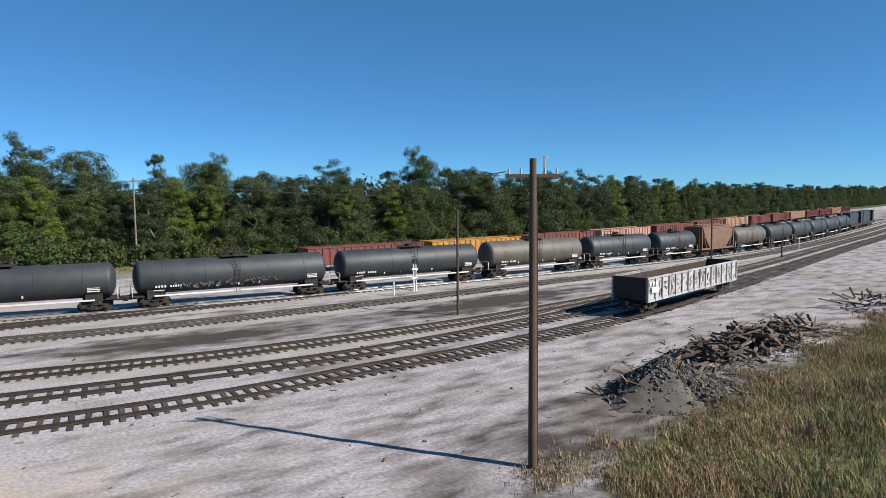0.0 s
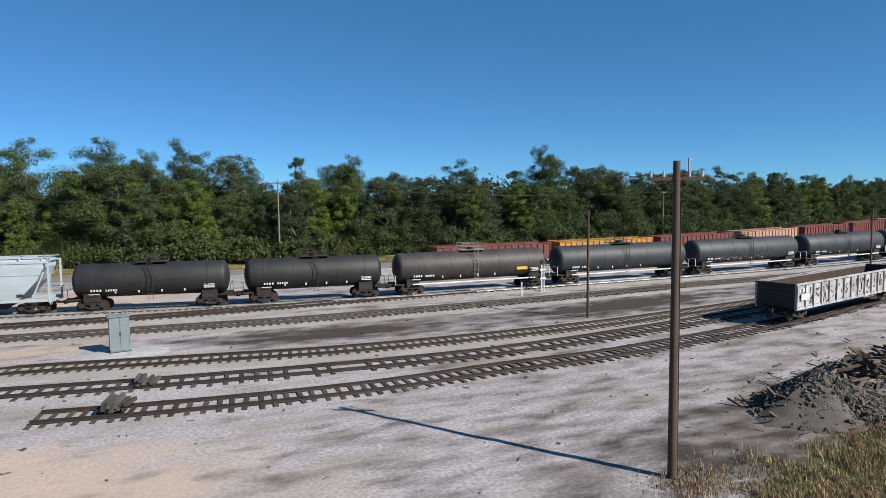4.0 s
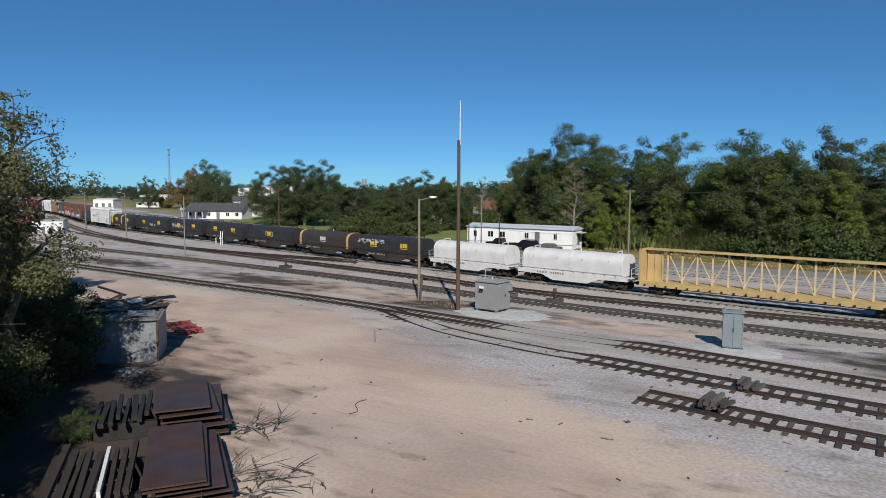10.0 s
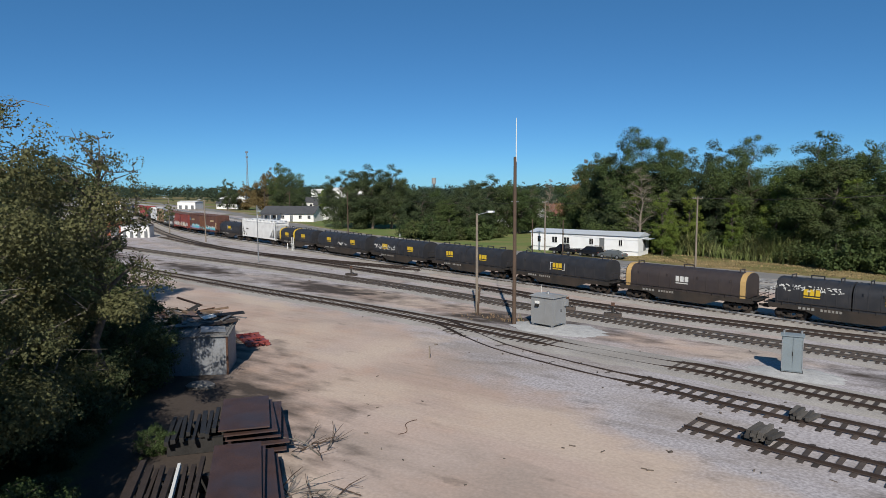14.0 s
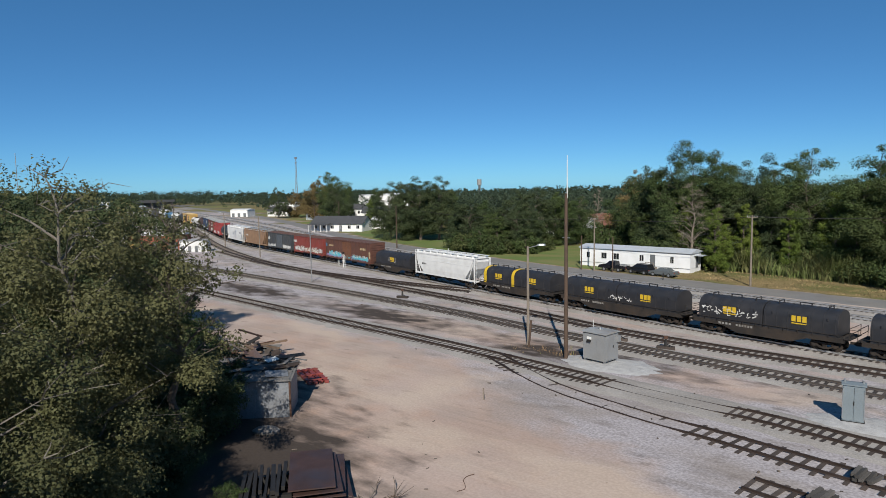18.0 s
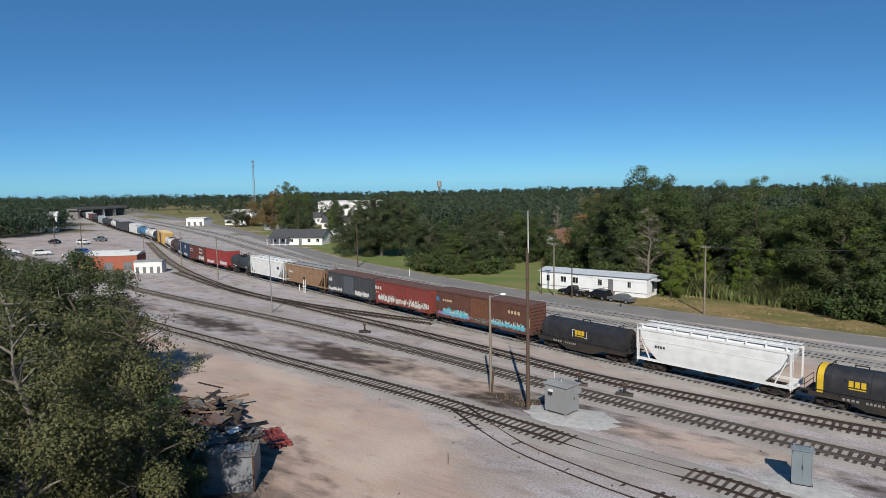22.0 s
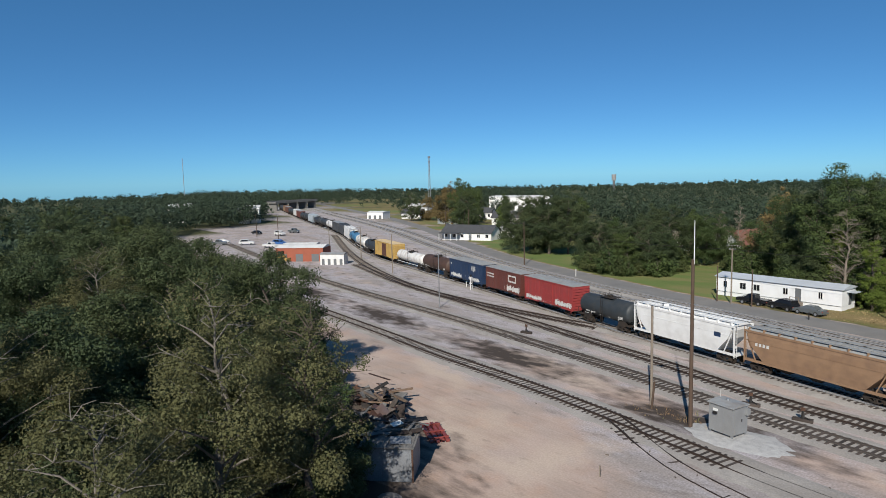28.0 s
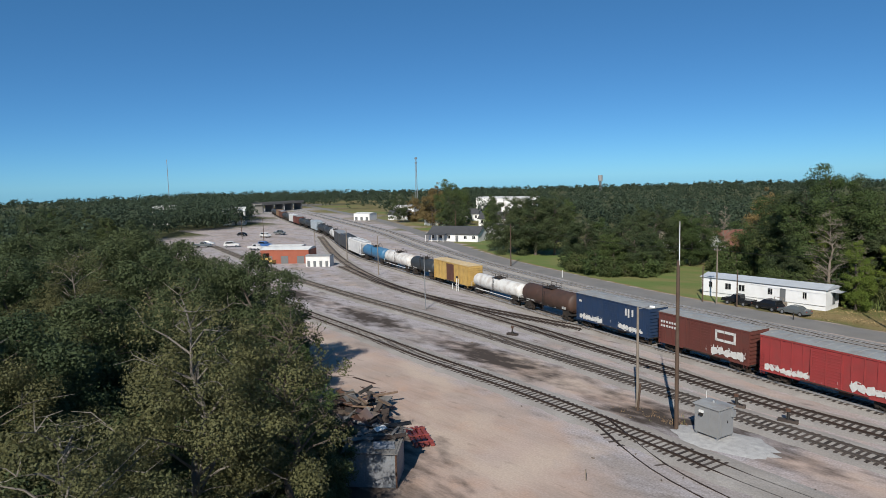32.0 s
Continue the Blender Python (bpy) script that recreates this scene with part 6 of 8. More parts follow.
part("antenna", MB().rod((0.1, 0, 14.0), (0.1, 0, 17.65), 0.05, 0.03, 8), M_WHITE, tp)
part("step_bracket", MB().bar((-0.35, 0, 10.6), (0.35, 0, 10.6), 0.06), M_STEEL, tp)
pole("grey wooden lamp pole with a small lamp head", -30.5, 53.5, 9.4, 0.15, M_WOODG, lamp=25, name="lamp_pole")
stub = thing("leaning_post", "short dark leaning post beside the lamp pole", "post", pose(-29.9, 52.6, 0, 0, 6, 0))
part("post", MB().rod((0, 0, -0.2), (0, 0, 2.6), 0.11, 0.1, 8), M_WOOD, stub)
pole("slim grey steel lamp pole among the turnouts", -81.0, 69.8, 9.0, 0.09, M_STEEL)
pole("pale lamp pole beside the far sidings", -120, 88.3, 9.0, 0.13, M_WOODG, lamp=200, name="lamp_pole")
pole("pale lamp pole beside the far sidings", -148, 98.0, 9.0, 0.14, M_WOODG, lamp=200, name="lamp_pole")
pole("pale lamp pole beside the far sidings", -163, 97, 8.0, 0.13, M_WOODG, lamp=200, name="lamp_pole")
pole("brown roadside utility pole", -106.2, 118, 10.4, 0.15, M_WOOD)
pole("grey roadside utility pole with a crossarm", -22.0, 101.0, 10.2, 0.15, M_WOODG, [(9.9, 0.7, 8)])
pole("weathered utility pole beside the mobile home", -48.0, 104.6, 9.2, 0.14, M_WOODG, [(8.9, 0.5, 10)])
pole("short dark pole beside the mobile home", -44.5, 104.3, 6.0, 0.12, M_WOOD)
pole("short dark pole beside the mobile home", -50.6, 105.0, 6.0, 0.12, M_WOOD)
pole("pale grey utility pole at the wood's edge with a crossarm", 17.2, 104.3, 12.9, 0.15, M_WOODG, [(12.3, 0.9, 0)])
pole("thin pole at the wood's edge", 96, 106, 10.5, 0.12, M_WOODG, [(10.2, 0.8, 0)])
pole("brown roadside utility pole", -172, 160, 10.0, 0.15, M_WOOD)
pole("brown roadside utility pole", -212, 183, 10.0, 0.15, M_WOOD)
pole("yard pole with a lamp near the locomotive shed", -222, 110, 9.0, 0.14, M_WOOD, lamp=150, name="lamp_pole")
pole("yard pole near the parking lot", -245, 112, 9.0, 0.14, M_WOOD)


def wire(label, a, b, sag, r=0.018):
    pts = [Vector(a).lerp(Vector(b), k / 12) - Vector((0, 0, 4 * sag * (k / 12) * (1 - k / 12))) for k in range(13)]
    mb = MB().loft([[tuple(p + Vector(o) * r) for o in ((1, 1, 0), (0, 0, 1.4), (-1, -1, 0), (0, 0, -1.4))] for p in pts])
    tagged(part("overhead_wire", mb, M_BLACK), label, "wire")


for dy, z in ((-0.3, 12.5), (0.3, 12.4)):
    wire("thin overhead wire between roadside poles", (17.2, 104.3 + dy, z), (-22.0, 101.0 + dy, 10.0), 1.0)
    wire("thin overhead wire at the wood's edge", (17.2, 104.3 + dy, z), (96, 106 + dy, 10.4), 1.4)
wire("thin overhead wire beside the road", (-22.0, 101.0, 10.0), (-48.0, 104.6, 9.0), 0.6)
wire("thin overhead wire beside the road", (-48.0, 104.6, 9.0), (-106.2, 118, 10.2), 1.2)
wire("thin overhead wire beside the road", (-106.2, 118, 10.2), (-172, 160, 9.8), 1.4)

# ---- signal cabin and cabinet ----
P_CABIN = material("cabin_grey", (0.36, 0.37, 0.38), 0.5, 0.25, 0.08, 0.9, 10, 0.05, dirt=(0.22, 0.20, 0.18), dirt_amount=0.35)


def signal_cabin(x, y, turn):
    r = thing("signal_cabin", "grey steel signal equipment cabin on short legs", "cabin", pose(x, y, 0, 0, 0, turn))
    w, d, z0, z1 = 2.25, 1.95, 0.28, 2.6
    part("wall", MB().box(0, 0, z0, w, d, z1 - z0), P_CABIN, r, bevel=0.02)
    part("roof", MB().prism([(-d / 2 - 0.12, z1), (d / 2 + 0.12, z1), (d / 2 + 0.12, z1 + 0.06), (0, z1 + 0.16), (-d / 2 - 0.12, z1 + 0.06)], -w / 2 - 0.12, w / 2 + 0.12), P_ROOF, r)
    part("door", MB().box(w / 2 + 0.02, -0.25, z0 + 0.1, 0.05, 0.95, 2.1), P_CABIN, r, bevel=0.01)
    part("door_handle", MB().box(w / 2 + 0.07, 0.12, z0 + 1.1, 0.06, 0.06, 0.2), M_BLACK, r)
    part("panel_seam", MB().box(0.3, -d / 2 - 0.006, z0 + 0.05, 0.03, 0.02, z1 - z0 - 0.1), P_CABIN, r)
    part("sign_plate", MB().box(-0.45, -d / 2 - 0.06, z0 + 1.75, 0.4, 0.1, 0.2), M_WHITE, r)
    part("vent_hood", MB().box(-0.45, -d / 2 - 0.1, z0 + 1.52, 0.34, 0.16, 0.18), M_BLACK, r)
    part("side_box", MB().box(w / 2 + 0.12, 0.8, z0 + 1.5, 0.24, 0.4, 0.55), P_CABIN, r, bevel=0.02)
    for a in (-1, 1):
        for b in (-1, 1):
            part("leg", MB().box(a * (w / 2 - 0.15), b * (d / 2 - 0.15), -0.05, 0.18, 0.18, 0.34), M_STEEL, r)
    part("roof_cap", MB().rod((-0.2, 0.2, z1 + 0.1), (-0.2, 0.2, z1 + 0.32), 0.16, 0.12, 10), M_STEEL, r)
    part("whip_antenna", MB().rod((-w / 2 - 0.05, 0.6, z0 + 0.3), (-w / 2 - 0.05, 0.6, z1 + 0.75), 0.02, seg=6), M_WHITE, r)
    part("conduit", MB().rod((-w / 2 - 0.08, -0.7, -0.05), (-w / 2 - 0.08, -0.7, 0.9), 0.06, seg=8), M_BLACK, r)
    return r


signal_cabin(-22.3, 51.8, -10)
P_CABBL = material("cabinet_grey", (0.27, 0.32, 0.35), 0.5, 0.3, 0.1, 1.0, 10, 0.05)


def relay_cabinet(x, y, turn):
    r = thing("relay_cabinet", "upright grey steel relay cabinet on a pale gravel pad", "cabinet", pose(x, y, 0, 0, 0, turn))
    part("case", MB().box(0, 0, 0.12, 1.2, 0.75, 2.3), P_CABBL, r, bevel=0.02)
    part("lid", MB().prism([(-0.45, 2.42), (0.45, 2.42), (0.45, 2.5), (0, 2.58), (-0.45, 2.5)], -0.68, 0.68), P_CABBL, r)
    for s in (-1, 1):
        part("door", MB().box(s * 0.3, -0.39, 0.2, 0.55, 0.04, 2.1), P_CABBL, r, bevel=0.008)
        part("hinge_bar", MB().box(s * 0.58, -0.41, 0.3, 0.05, 0.05, 1.9), M_STEEL, r)
        part("lifting_eye", MB().rod((s * 0.5, 0, 2.5), (s * 0.5, 0, 2.72), 0.07, seg=8), M_STEEL, r)
    part("handle", MB().box(0.02, -0.43, 1.2, 0.05, 0.05, 0.25), M_BLACK, r)
    part("plinth", MB().box(0, 0, -0.05, 1.3, 0.85, 0.18), M_BLACK, r)
    return r


relay_cabinet(-3.3, 47.6, 8)

# pale gravel pads with a ragged edge
P_PAD = material("pale_gravel", (0.47, 0.47, 0.47), 0.95, 0, 0.25, 2.0, 14, 0.7)


def gravel_pad(x, y, rx, ry, seed):
    rnd = random.Random(seed)
    n = 40
    ring = [(x + math.cos(2 * math.pi * i / n) * rx * rnd.uniform(0.85, 1.1), y + math.sin(2 * math.pi * i / n) * ry * rnd.uniform(0.85, 1.1)) for i in range(n)]
    mb = MB().loft([[(px, py, -0.03) for px, py in ring], [(x + (px - x) * 0.85, y + (py - y) * 0.85, 0.06) for px, py in ring], [(x + (px - x) * 0.3, y + (py - y) * 0.3, 0.10) for px, py in ring]])
    tagged(part("gravel_pad", mb, P_PAD, smooth=True), "low pad of pale crushed gravel", "gravel", kind="structure")


gravel_pad(-3.0, 47.3, 2.9, 1.9, 1)
gravel_pad(-21.2, 51.3, 4.2, 2.6, 2)


# ---- old ties: bundles at the track ends, the great pile, loose scraps ----
M_OLD = material("old_grey_tie", (0.125, 0.098, 0.08), 0.95, 0, 0.4, 2.5, 30, 0.4, island=-0.5)
M_OLDB = material("split_brown_tie", (0.145, 0.098, 0.068), 0.95, 0, 0.4, 2.5, 30, 0.4, island=-0.6)
LOG = [MB().box(0, 0, 0, l, 0.23, 0.18).mesh("old_tie", m) for l, m in ((2.5, M_OLD), (2.2, M_OLDB), (1.6, M_OLD), (1.2, M_OLDB))]


M_OLDK = material("black_grey_tie", (0.085, 0.078, 0.072), 0.95, 0, 0.4, 2.5, 30, 0.4, island=-0.5)
SHORT = MB().box(0, 0, 0, 1.25, 0.2, 0.17).mesh("old_tie", M_OLDK)


def tie_bundle(label, x, y, n, seed):
    r = thing("tie_bundle", label, "wood pile", pose(x, y, 0))
    rnd = random.Random(seed)
    for i in range(n):
        row, k = divmod(i, 5)
        ob = new("old_tie", SHORT)
        ob.parent = r
        ob.matrix_basis = pose(-0.5 + 0.25 * k + 0.12 * row + rnd.uniform(-0.04, 0.04), rnd.uniform(-0.2, 0.2), 0.2 + 0.18 * row, rnd.gauss(0, 4), rnd.gauss(0, 4), rnd.gauss(80, 6))


tie_bundle("bundle of split grey ties heaped on the stub track", -3.0, 34.0, 13, 1)
tie_bundle("small heap of broken ties on the siding", -1.7, 38.4, 7, 2)


def tie_pile():
    r = thing("tie_pile", "long untidy pile of broken old railway ties", "wood pile", pose(0, 0, 0))
    rnd = random.Random(5)
    for i in range(285):
        t = rnd.betavariate(1.4, 1.3)
        cx, cy = 31.0 + 16.5 * t, 22.4 + 1.6 * t
        spread = 1.5 + 1.2 * (1 - abs(t - 0.45))
        a, d = rnd.uniform(0, 2 * math.pi), spread * rnd.uniform(0, 1) ** 0.6
        h = max(0.0, 1.75 * (1 - d / spread)) * (1.1 - 0.35 * t)
        ob = new("old_tie", rnd.choice(LOG))
        ob.parent = r
        ob.matrix_basis = pose(cx + math.cos(a) * d, cy + math.sin(a) * d * 0.75, h * rnd.uniform(0.25, 1.05) + 0.02, rnd.gauss(0, 16), rnd.gauss(0, 13), rnd.gauss(35, 40)) @ Matrix.Diagonal((rnd.uniform(0.55, 1.1), rnd.uniform(0.4, 0.85), rnd.uniform(0.4, 0.9), 1))
    return r


tie_pile()


def splinters():
    rnd = np.random.RandomState(41)
    mb = MB()
    for i in range(1100):
        t = rnd.uniform(0, 1)
        x, y = 25.5 + 23 * t + rnd.normal(0, 1.6), 20.6 + 3.6 * t + rnd.normal(0, 1.7)
        s = rnd.uniform(0.03, 0.09)
        mb.box(x, y, rnd.uniform(0, 0.08), s * rnd.uniform(2, 14), s, s * 0.6, Euler((rnd.normal(0, 0.2), rnd.normal(0, 0.25), rnd.uniform(0, 3.1))).to_matrix())
    tagged(part("wood_splinters", mb, M_OLD), "dark splinters and bark strewn round the tie pile", "wood scraps", kind="stuff")


splinters()


def gravel_heap(x, y, rad, h, seed):
    rnd = np.random.RandomState(seed)
    rings, n = [], 48
    for k in range(13):
        f = k / 12
        ring = []
        for i in range(n):
            a = 2 * math.pi * i / n
            q = rad * (1 - f) * (1 + 0.16 * math.sin(2 * a + 1) + 0.09 * math.sin(5 * a)) * (1 + rnd.normal(0, 0.03))
            ring.append((math.cos(a) * q * 1.25, math.sin(a) * q * 0.9, h * f ** 1.05 * (1 + rnd.normal(0, 0.03)) - 0.05 + rnd.normal(0, 0.03)))
        rings.append(ring)
    r = thing("gravel_heap", "cone-shaped heap of dark grey gravel and scrap", "gravel heap", pose(x, y, 0, 0, 0, 15))
    part("mound", MB().loft(rings), material("heap_gravel", (0.12, 0.105, 0.092), 0.95, 0, 0.4, 2, 22, 0.9), r, smooth=True)
    mb = MB()
    for i in range(2400):
        a, q = rnd.uniform(0, 2 * math.pi), rad * math.sqrt(rnd.uniform(0, 1.15))
        z = h * max(0.0, 1 - q / rad)
        s = rnd.uniform(0.05, 0.17)
        mb.box(math.cos(a) * q * 1.25, math.sin(a) * q * 0.9, z - s * 0.4, s * rnd.uniform(0.8, 2.2), s, s * 0.8, Euler((rnd.uniform(0, 3), rnd.uniform(0, 3), rnd.uniform(0, 3))).to_matrix())
    tagged(part("loose_gravel", mb, material("heap_stones", (0.12, 0.105, 0.09), 0.95, 0, 0.4, 3, 20, 0.3, island=0.6), r), kind="stuff")
    for i in range(16):
        a, q = rnd.uniform(0, 2 * math.pi), rad * rnd.uniform(0.5, 1.25)
        ob = new("broken_plank", LOG[3])
        ob.parent = r
        ob.matrix_basis = pose(math.cos(a) * q * 1.25, math.sin(a) * q * 0.9, max(0.05, h * (1 - q / rad)), rnd.uniform(-25, 25), rnd.uniform(-25, 25), rnd.uniform(0, 360)) @ Matrix.Diagonal((0.8, 0.5, 0.5, 1))


gravel_heap(26.8, 20.3, 2.9, 1.85, 3)
brush = thing("scrap_heap", "low heap of dark branches and scrap timber", "scrap", pose(61, 25, 0))
rb = random.Random(8)
for i in range(34):
    part("branch", MB().bar((0, 0, 0), (rb.uniform(-2.4, 2.4), rb.uniform(-1.2, 1.2), rb.uniform(0, 1.0)), 0.12), rb.choice((M_WOOD, M_OLD)), brush, m=pose(rb.gauss(0, 1.6), rb.gauss(0, 0.8), rb.uniform(0.1, 0.9)))


def brushwood(label, x, y, n, reach, seed):
    """Bare twigs and sticks lying in a loose heap."""
    r = thing("brushwood", label, "brushwood", pose(x, y, 0))
    rnd = random.Random(seed)
    for i in range(n):
        a, l = rnd.uniform(0, 6.28), rnd.uniform(0.8, 2.2)
        d = Vector((math.cos(a), math.sin(a), rnd.uniform(0.02, 0.45))) * l
        k = d * 0.55 + Vector((rnd.gauss(0, 0.12), rnd.gauss(0, 0.12), rnd.uniform(0, 0.15)))
        mb = MB().rod((0, 0, 0), k, 0.03, 0.022, 4).rod(k, d, 0.022, 0.008, 4).rod(k, k + Vector((rnd.gauss(0, 0.35), rnd.gauss(0, 0.35), rnd.uniform(0, 0.3))), 0.016, 0.006, 4)
        part("stick", mb, rnd.choice((M_WOOD, M_OLD, M_PALEBARK)), r, m=pose(rnd.gauss(0, reach), rnd.gauss(0, reach), 0.03))


brushwood("loose heap of bare dry sticks beside the steel plates", -16.2, 17.6, 34, 0.9, 3)
brushwood("scatter of dark dry twigs on the sand", -15.2, 14.6, 30, 1.1, 4)
brushwood("grey tangle of dry twigs beside the girders", -20.6, 11.4, 40, 0.9, 6)
brushwood("loose heap of bare dry sticks behind the plates", -20.2, 21.8, 18, 0.6, 5)


def litter():
    """Stones, chips and twigs lying about the yard."""
    rnd = np.random.RandomState(17)
    mb = MB()
    for i in range(1100):
        k = ("siding_a", "siding_e", "stub_track", "siding_b")[rnd.randint(4)]
        p = LINES[k][rnd.randint(len(LINES[k]))]
        x, y = p[0] + rnd.normal(0, 1), p[1] + rnd.normal(0, 2.6)
        if not -70 < x < 70:
            continue
        s = rnd.uniform(0.03, 0.11)
        mb.box(x, y, 0.0, s * rnd.uniform(1, 3), s, s * 0.6, Matrix.Rotation(rnd.uniform(0, 3.1), 3, 'Z'))
    for i in range(160):
        x, y = rnd.uniform(-30, 60), rnd.uniform(12, 33)
        s = rnd.uniform(0.02, 0.06)
        mb.box(x, y, 0.0, s * rnd.uniform(1, 7), s, s * 0.6, Matrix.Rotation(rnd.uniform(0, 3.1), 3, 'Z'))
    tagged(part("yard_litter", mb, material("litter", (0.13, 0.105, 0.085), 0.95, 0, 0.4, 3, 20, 0.3, island=0.6)), "scattered stones, wood chips and twigs on the yard ground", "litter", kind="stuff")


litter()

# ---- sheds and scrap under the tree ----
M_SHEDW = material("weathered_sheet", (0.27, 0.29, 0.32), 0.6, 0.2, 0.25, 1.2, 8, 0.1, dirt=(0.15, 0.13, 0.12), dirt_amount=0.5)
M_SHEDR = material("mossy_sheet_roof", (0.19, 0.185, 0.18), 0.8, 0.1, 0.35, 1.5, 9, 0.2, dirt=(0.06, 0.05, 0.045), dirt_amount=0.9)
# rust; the blue patches paint in the sky's reflection
M_PLATE = material("rusted_plate", (0.080, 0.042, 0.033), 0.6, 0.1, 0.5, 1.1, 16, 0.25, dirt=(0.035, 0.045, 0.07), dirt_amount=0.8, dirt_scale=0.45)


M_GIRDER = material("dark_rust", (0.042, 0.029, 0.024), 0.8, 0.1, 0.5, 1.4, 16, 0.3)


def shed(x, y, turn):
    r = thing("tool_shed", "small weathered grey sheet-metal shed", "shed", pose(x, y, 0, 0, 0, turn))
    w, d, h = 3.7, 3.2, 2.6
    part("wall", MB().box(0, 0, -0.05, w, d, h), M_SHEDW, r, bevel=0.01)
    part("roof", MB().add([(-w / 2 - 0.2, -d / 2 - 0.2, h - 0.02), (w / 2 + 0.2, -d / 2 - 0.2, h - 0.02), (w / 2 + 0.2, d / 2 + 0.2, h + 0.35), (-w / 2 - 0.2, d / 2 + 0.2, h + 0.35), (-w / 2 - 0.2, -d / 2 - 0.2, h - 0.1), (w / 2 + 0.2, -d / 2 - 0.2, h - 0.1), (w / 2 + 0.2, d / 2 + 0.2, h + 0.27), (-w / 2 - 0.2, d / 2 + 0.2, h + 0.27)], [(0, 1, 2, 3), (7, 6, 5, 4), (0, 4, 5, 1), (1, 5, 6, 2), (2, 6, 7, 3), (3, 7, 4, 0)]), M_SHEDR, r)
    for k in range(9):
        part("roof_rib", MB().bar((-w / 2 + k * w / 8, -d / 2 - 0.2, h + 0.0), (-w / 2 + k * w / 8, d / 2 + 0.2, h + 0.37), 0.06, 0.05), M_SHEDR, r)
    part("corner_trim", MB().box(-w / 2 - 0.02, -d / 2 - 0.02, 0, 0.12, 0.12, h - 0.1), M_RUST, r)
    part("corner_trim", MB().box(w / 2 + 0.02, -d / 2 - 0.02, 0, 0.12, 0.12, h - 0.1), M_RUST, r)
    for k in range(6):
        part("wall_seam", MB().box(-w / 2 + (k + 0.5) * w / 6, -d / 2 - 0.012, 0.05, 0.05, 0.03, h - 0.2), M_SHEDW, r)
    part("door", MB().box(-0.9, -d / 2 - 0.03, 0.0, 0.95, 0.05, 1.95), M_SHEDW, r)
    # loose boards and torn sheets lie across the roof and hang over its edges
    rnd = random.Random(23)
    for k in range(22):
        px, py = rnd.uniform(-2.0, 1.7), rnd.uniform(0.1, 2.1)
        z = h + 0.06 + 0.115 * (py + d / 2) + 0.02 * (k % 9)
        part("roof_board", MB().box(0, 0, 0, rnd.uniform(0.9, 2.6), rnd.uniform(0.14, 0.5), 0.04), rnd.choice((M_SHEDR, M_GIRDER, M_BLACK, M_OLD, M_SHEDR)), r, m=pose(px, py, z, 6 + rnd.gauss(0, 5), rnd.gauss(0, 6), rnd.gauss(20, 35)))
    part("torn_sheet", MB().box(0, 0, 0, 1.5, 1.0, 0.03), M_SHEDW, r, m=pose(0.9, -0.9, h + 0.2, 10, 4, 15))
    part("torn_sheet", MB().box(0, 0, 0, 0.9, 0.6, 0.03), M_WHITE, r, m=pose(0.2, 1.2, h + 0.62, 8, -5, 40))


shed(-35.7, 27.25, 42)


def plate_stack(label, x, y, turn, plates):
    r = thing("plate_stack", label, "scrap metal", pose(x, y, 0, 0, 0, turn))
    for (px, py, pz, w, d, tilt, yaw) in plates:
        part("steel_plate", MB().box(0, 0, 0, w, d, 0.06), M_PLATE, r, bevel=0.008, m=pose(px, py, pz, tilt, 0, yaw))
    return r


plate_stack("stack of dark rusted steel plates on bearers", -18.7, 16.55, 50, [(0, 0, 1.15, 1.9, 5.6, 0, 0), (0.1, -0.1, 1.02, 1.95, 5.4, 0, -1), (0.45, 0.05, 0.8, 2.1, 5.3, 0, 1), (0.55, 0.1, 0.55, 2.3, 5.2, 0, 2), (0.5, 0.2, 0.25, 2.5, 5.0, 0, 0)])
plate_stack("stack of rust-brown steel plates behind the first stack", -23.4, 20.8, 50, [(0, 0, 1.3, 2.2, 5.0, -2, 0), (0.2, -0.1, 1.1, 2.3, 5.0, -2, 2), (0.45, 0.1, 0.85, 2.4, 4.9, 0, -2), (0.6, 0, 0.55, 2.5, 4.9, 0, 2), (0.5, 0, 0.2, 2.6, 4.8, 0, 0)])


def bar_stack(label, x, y, turn, n, length, mat, pale=None, z=0.9):
    r = thing("girder_stack", label, "scrap metal", pose(x, y, 0, 0, 0, turn))
    rnd = random.Random(label)
    for i in range(n):
        w = rnd.uniform(0.13, 0.24) * (0.55 if pale and i == n // 2 + 1 else 1)
        zz = z + rnd.uniform(-0.25, 0.08)
        part("girder", MB().box(0, 0, 0, w, length * rnd.uniform(0.85, 1.05), 0.2), pale if pale and i == n // 2 + 1 else mat, r, m=pose(-n * 0.14 + i * 0.28, rnd.uniform(-0.3, 0.3), zz, 0, rnd.uniform(-4, 4), rnd.gauss(0, 0.9)))
    for s in (-1, 1):
        part("bearer", MB().box(0, s * length * 0.33, 0, n * 0.30, 0.25, z - 0.25), M_BLACK, r)
    return r


bar_stack("row of rusty girders laid side by side", -20.15, 14.5, 50, 10, 4.4, M_GIRDER, M_WHITE)
bar_stack("dark rusty girders stacked beside the plates", -24.9, 19.2, 50, 8, 3.4, M_BLACK)
bar_stack("log and rail ends laid across the stack", -17.6, 12.6, 140, 2, 5.5, M_OLD, z=0.6)
M_REDP = material("red_paint", (0.30, 0.06, 0.052), 0.55, 0.1, 0.25, 1.5, 12, 0.05, dirt=(0.2, 0.1, 0.08), dirt_amount=0.5)
rr = thing("red_frames", "bright red painted steel frames lying on the sand", "scrap metal", pose(-39.2, 34.2, 0, 0, 0, -26))
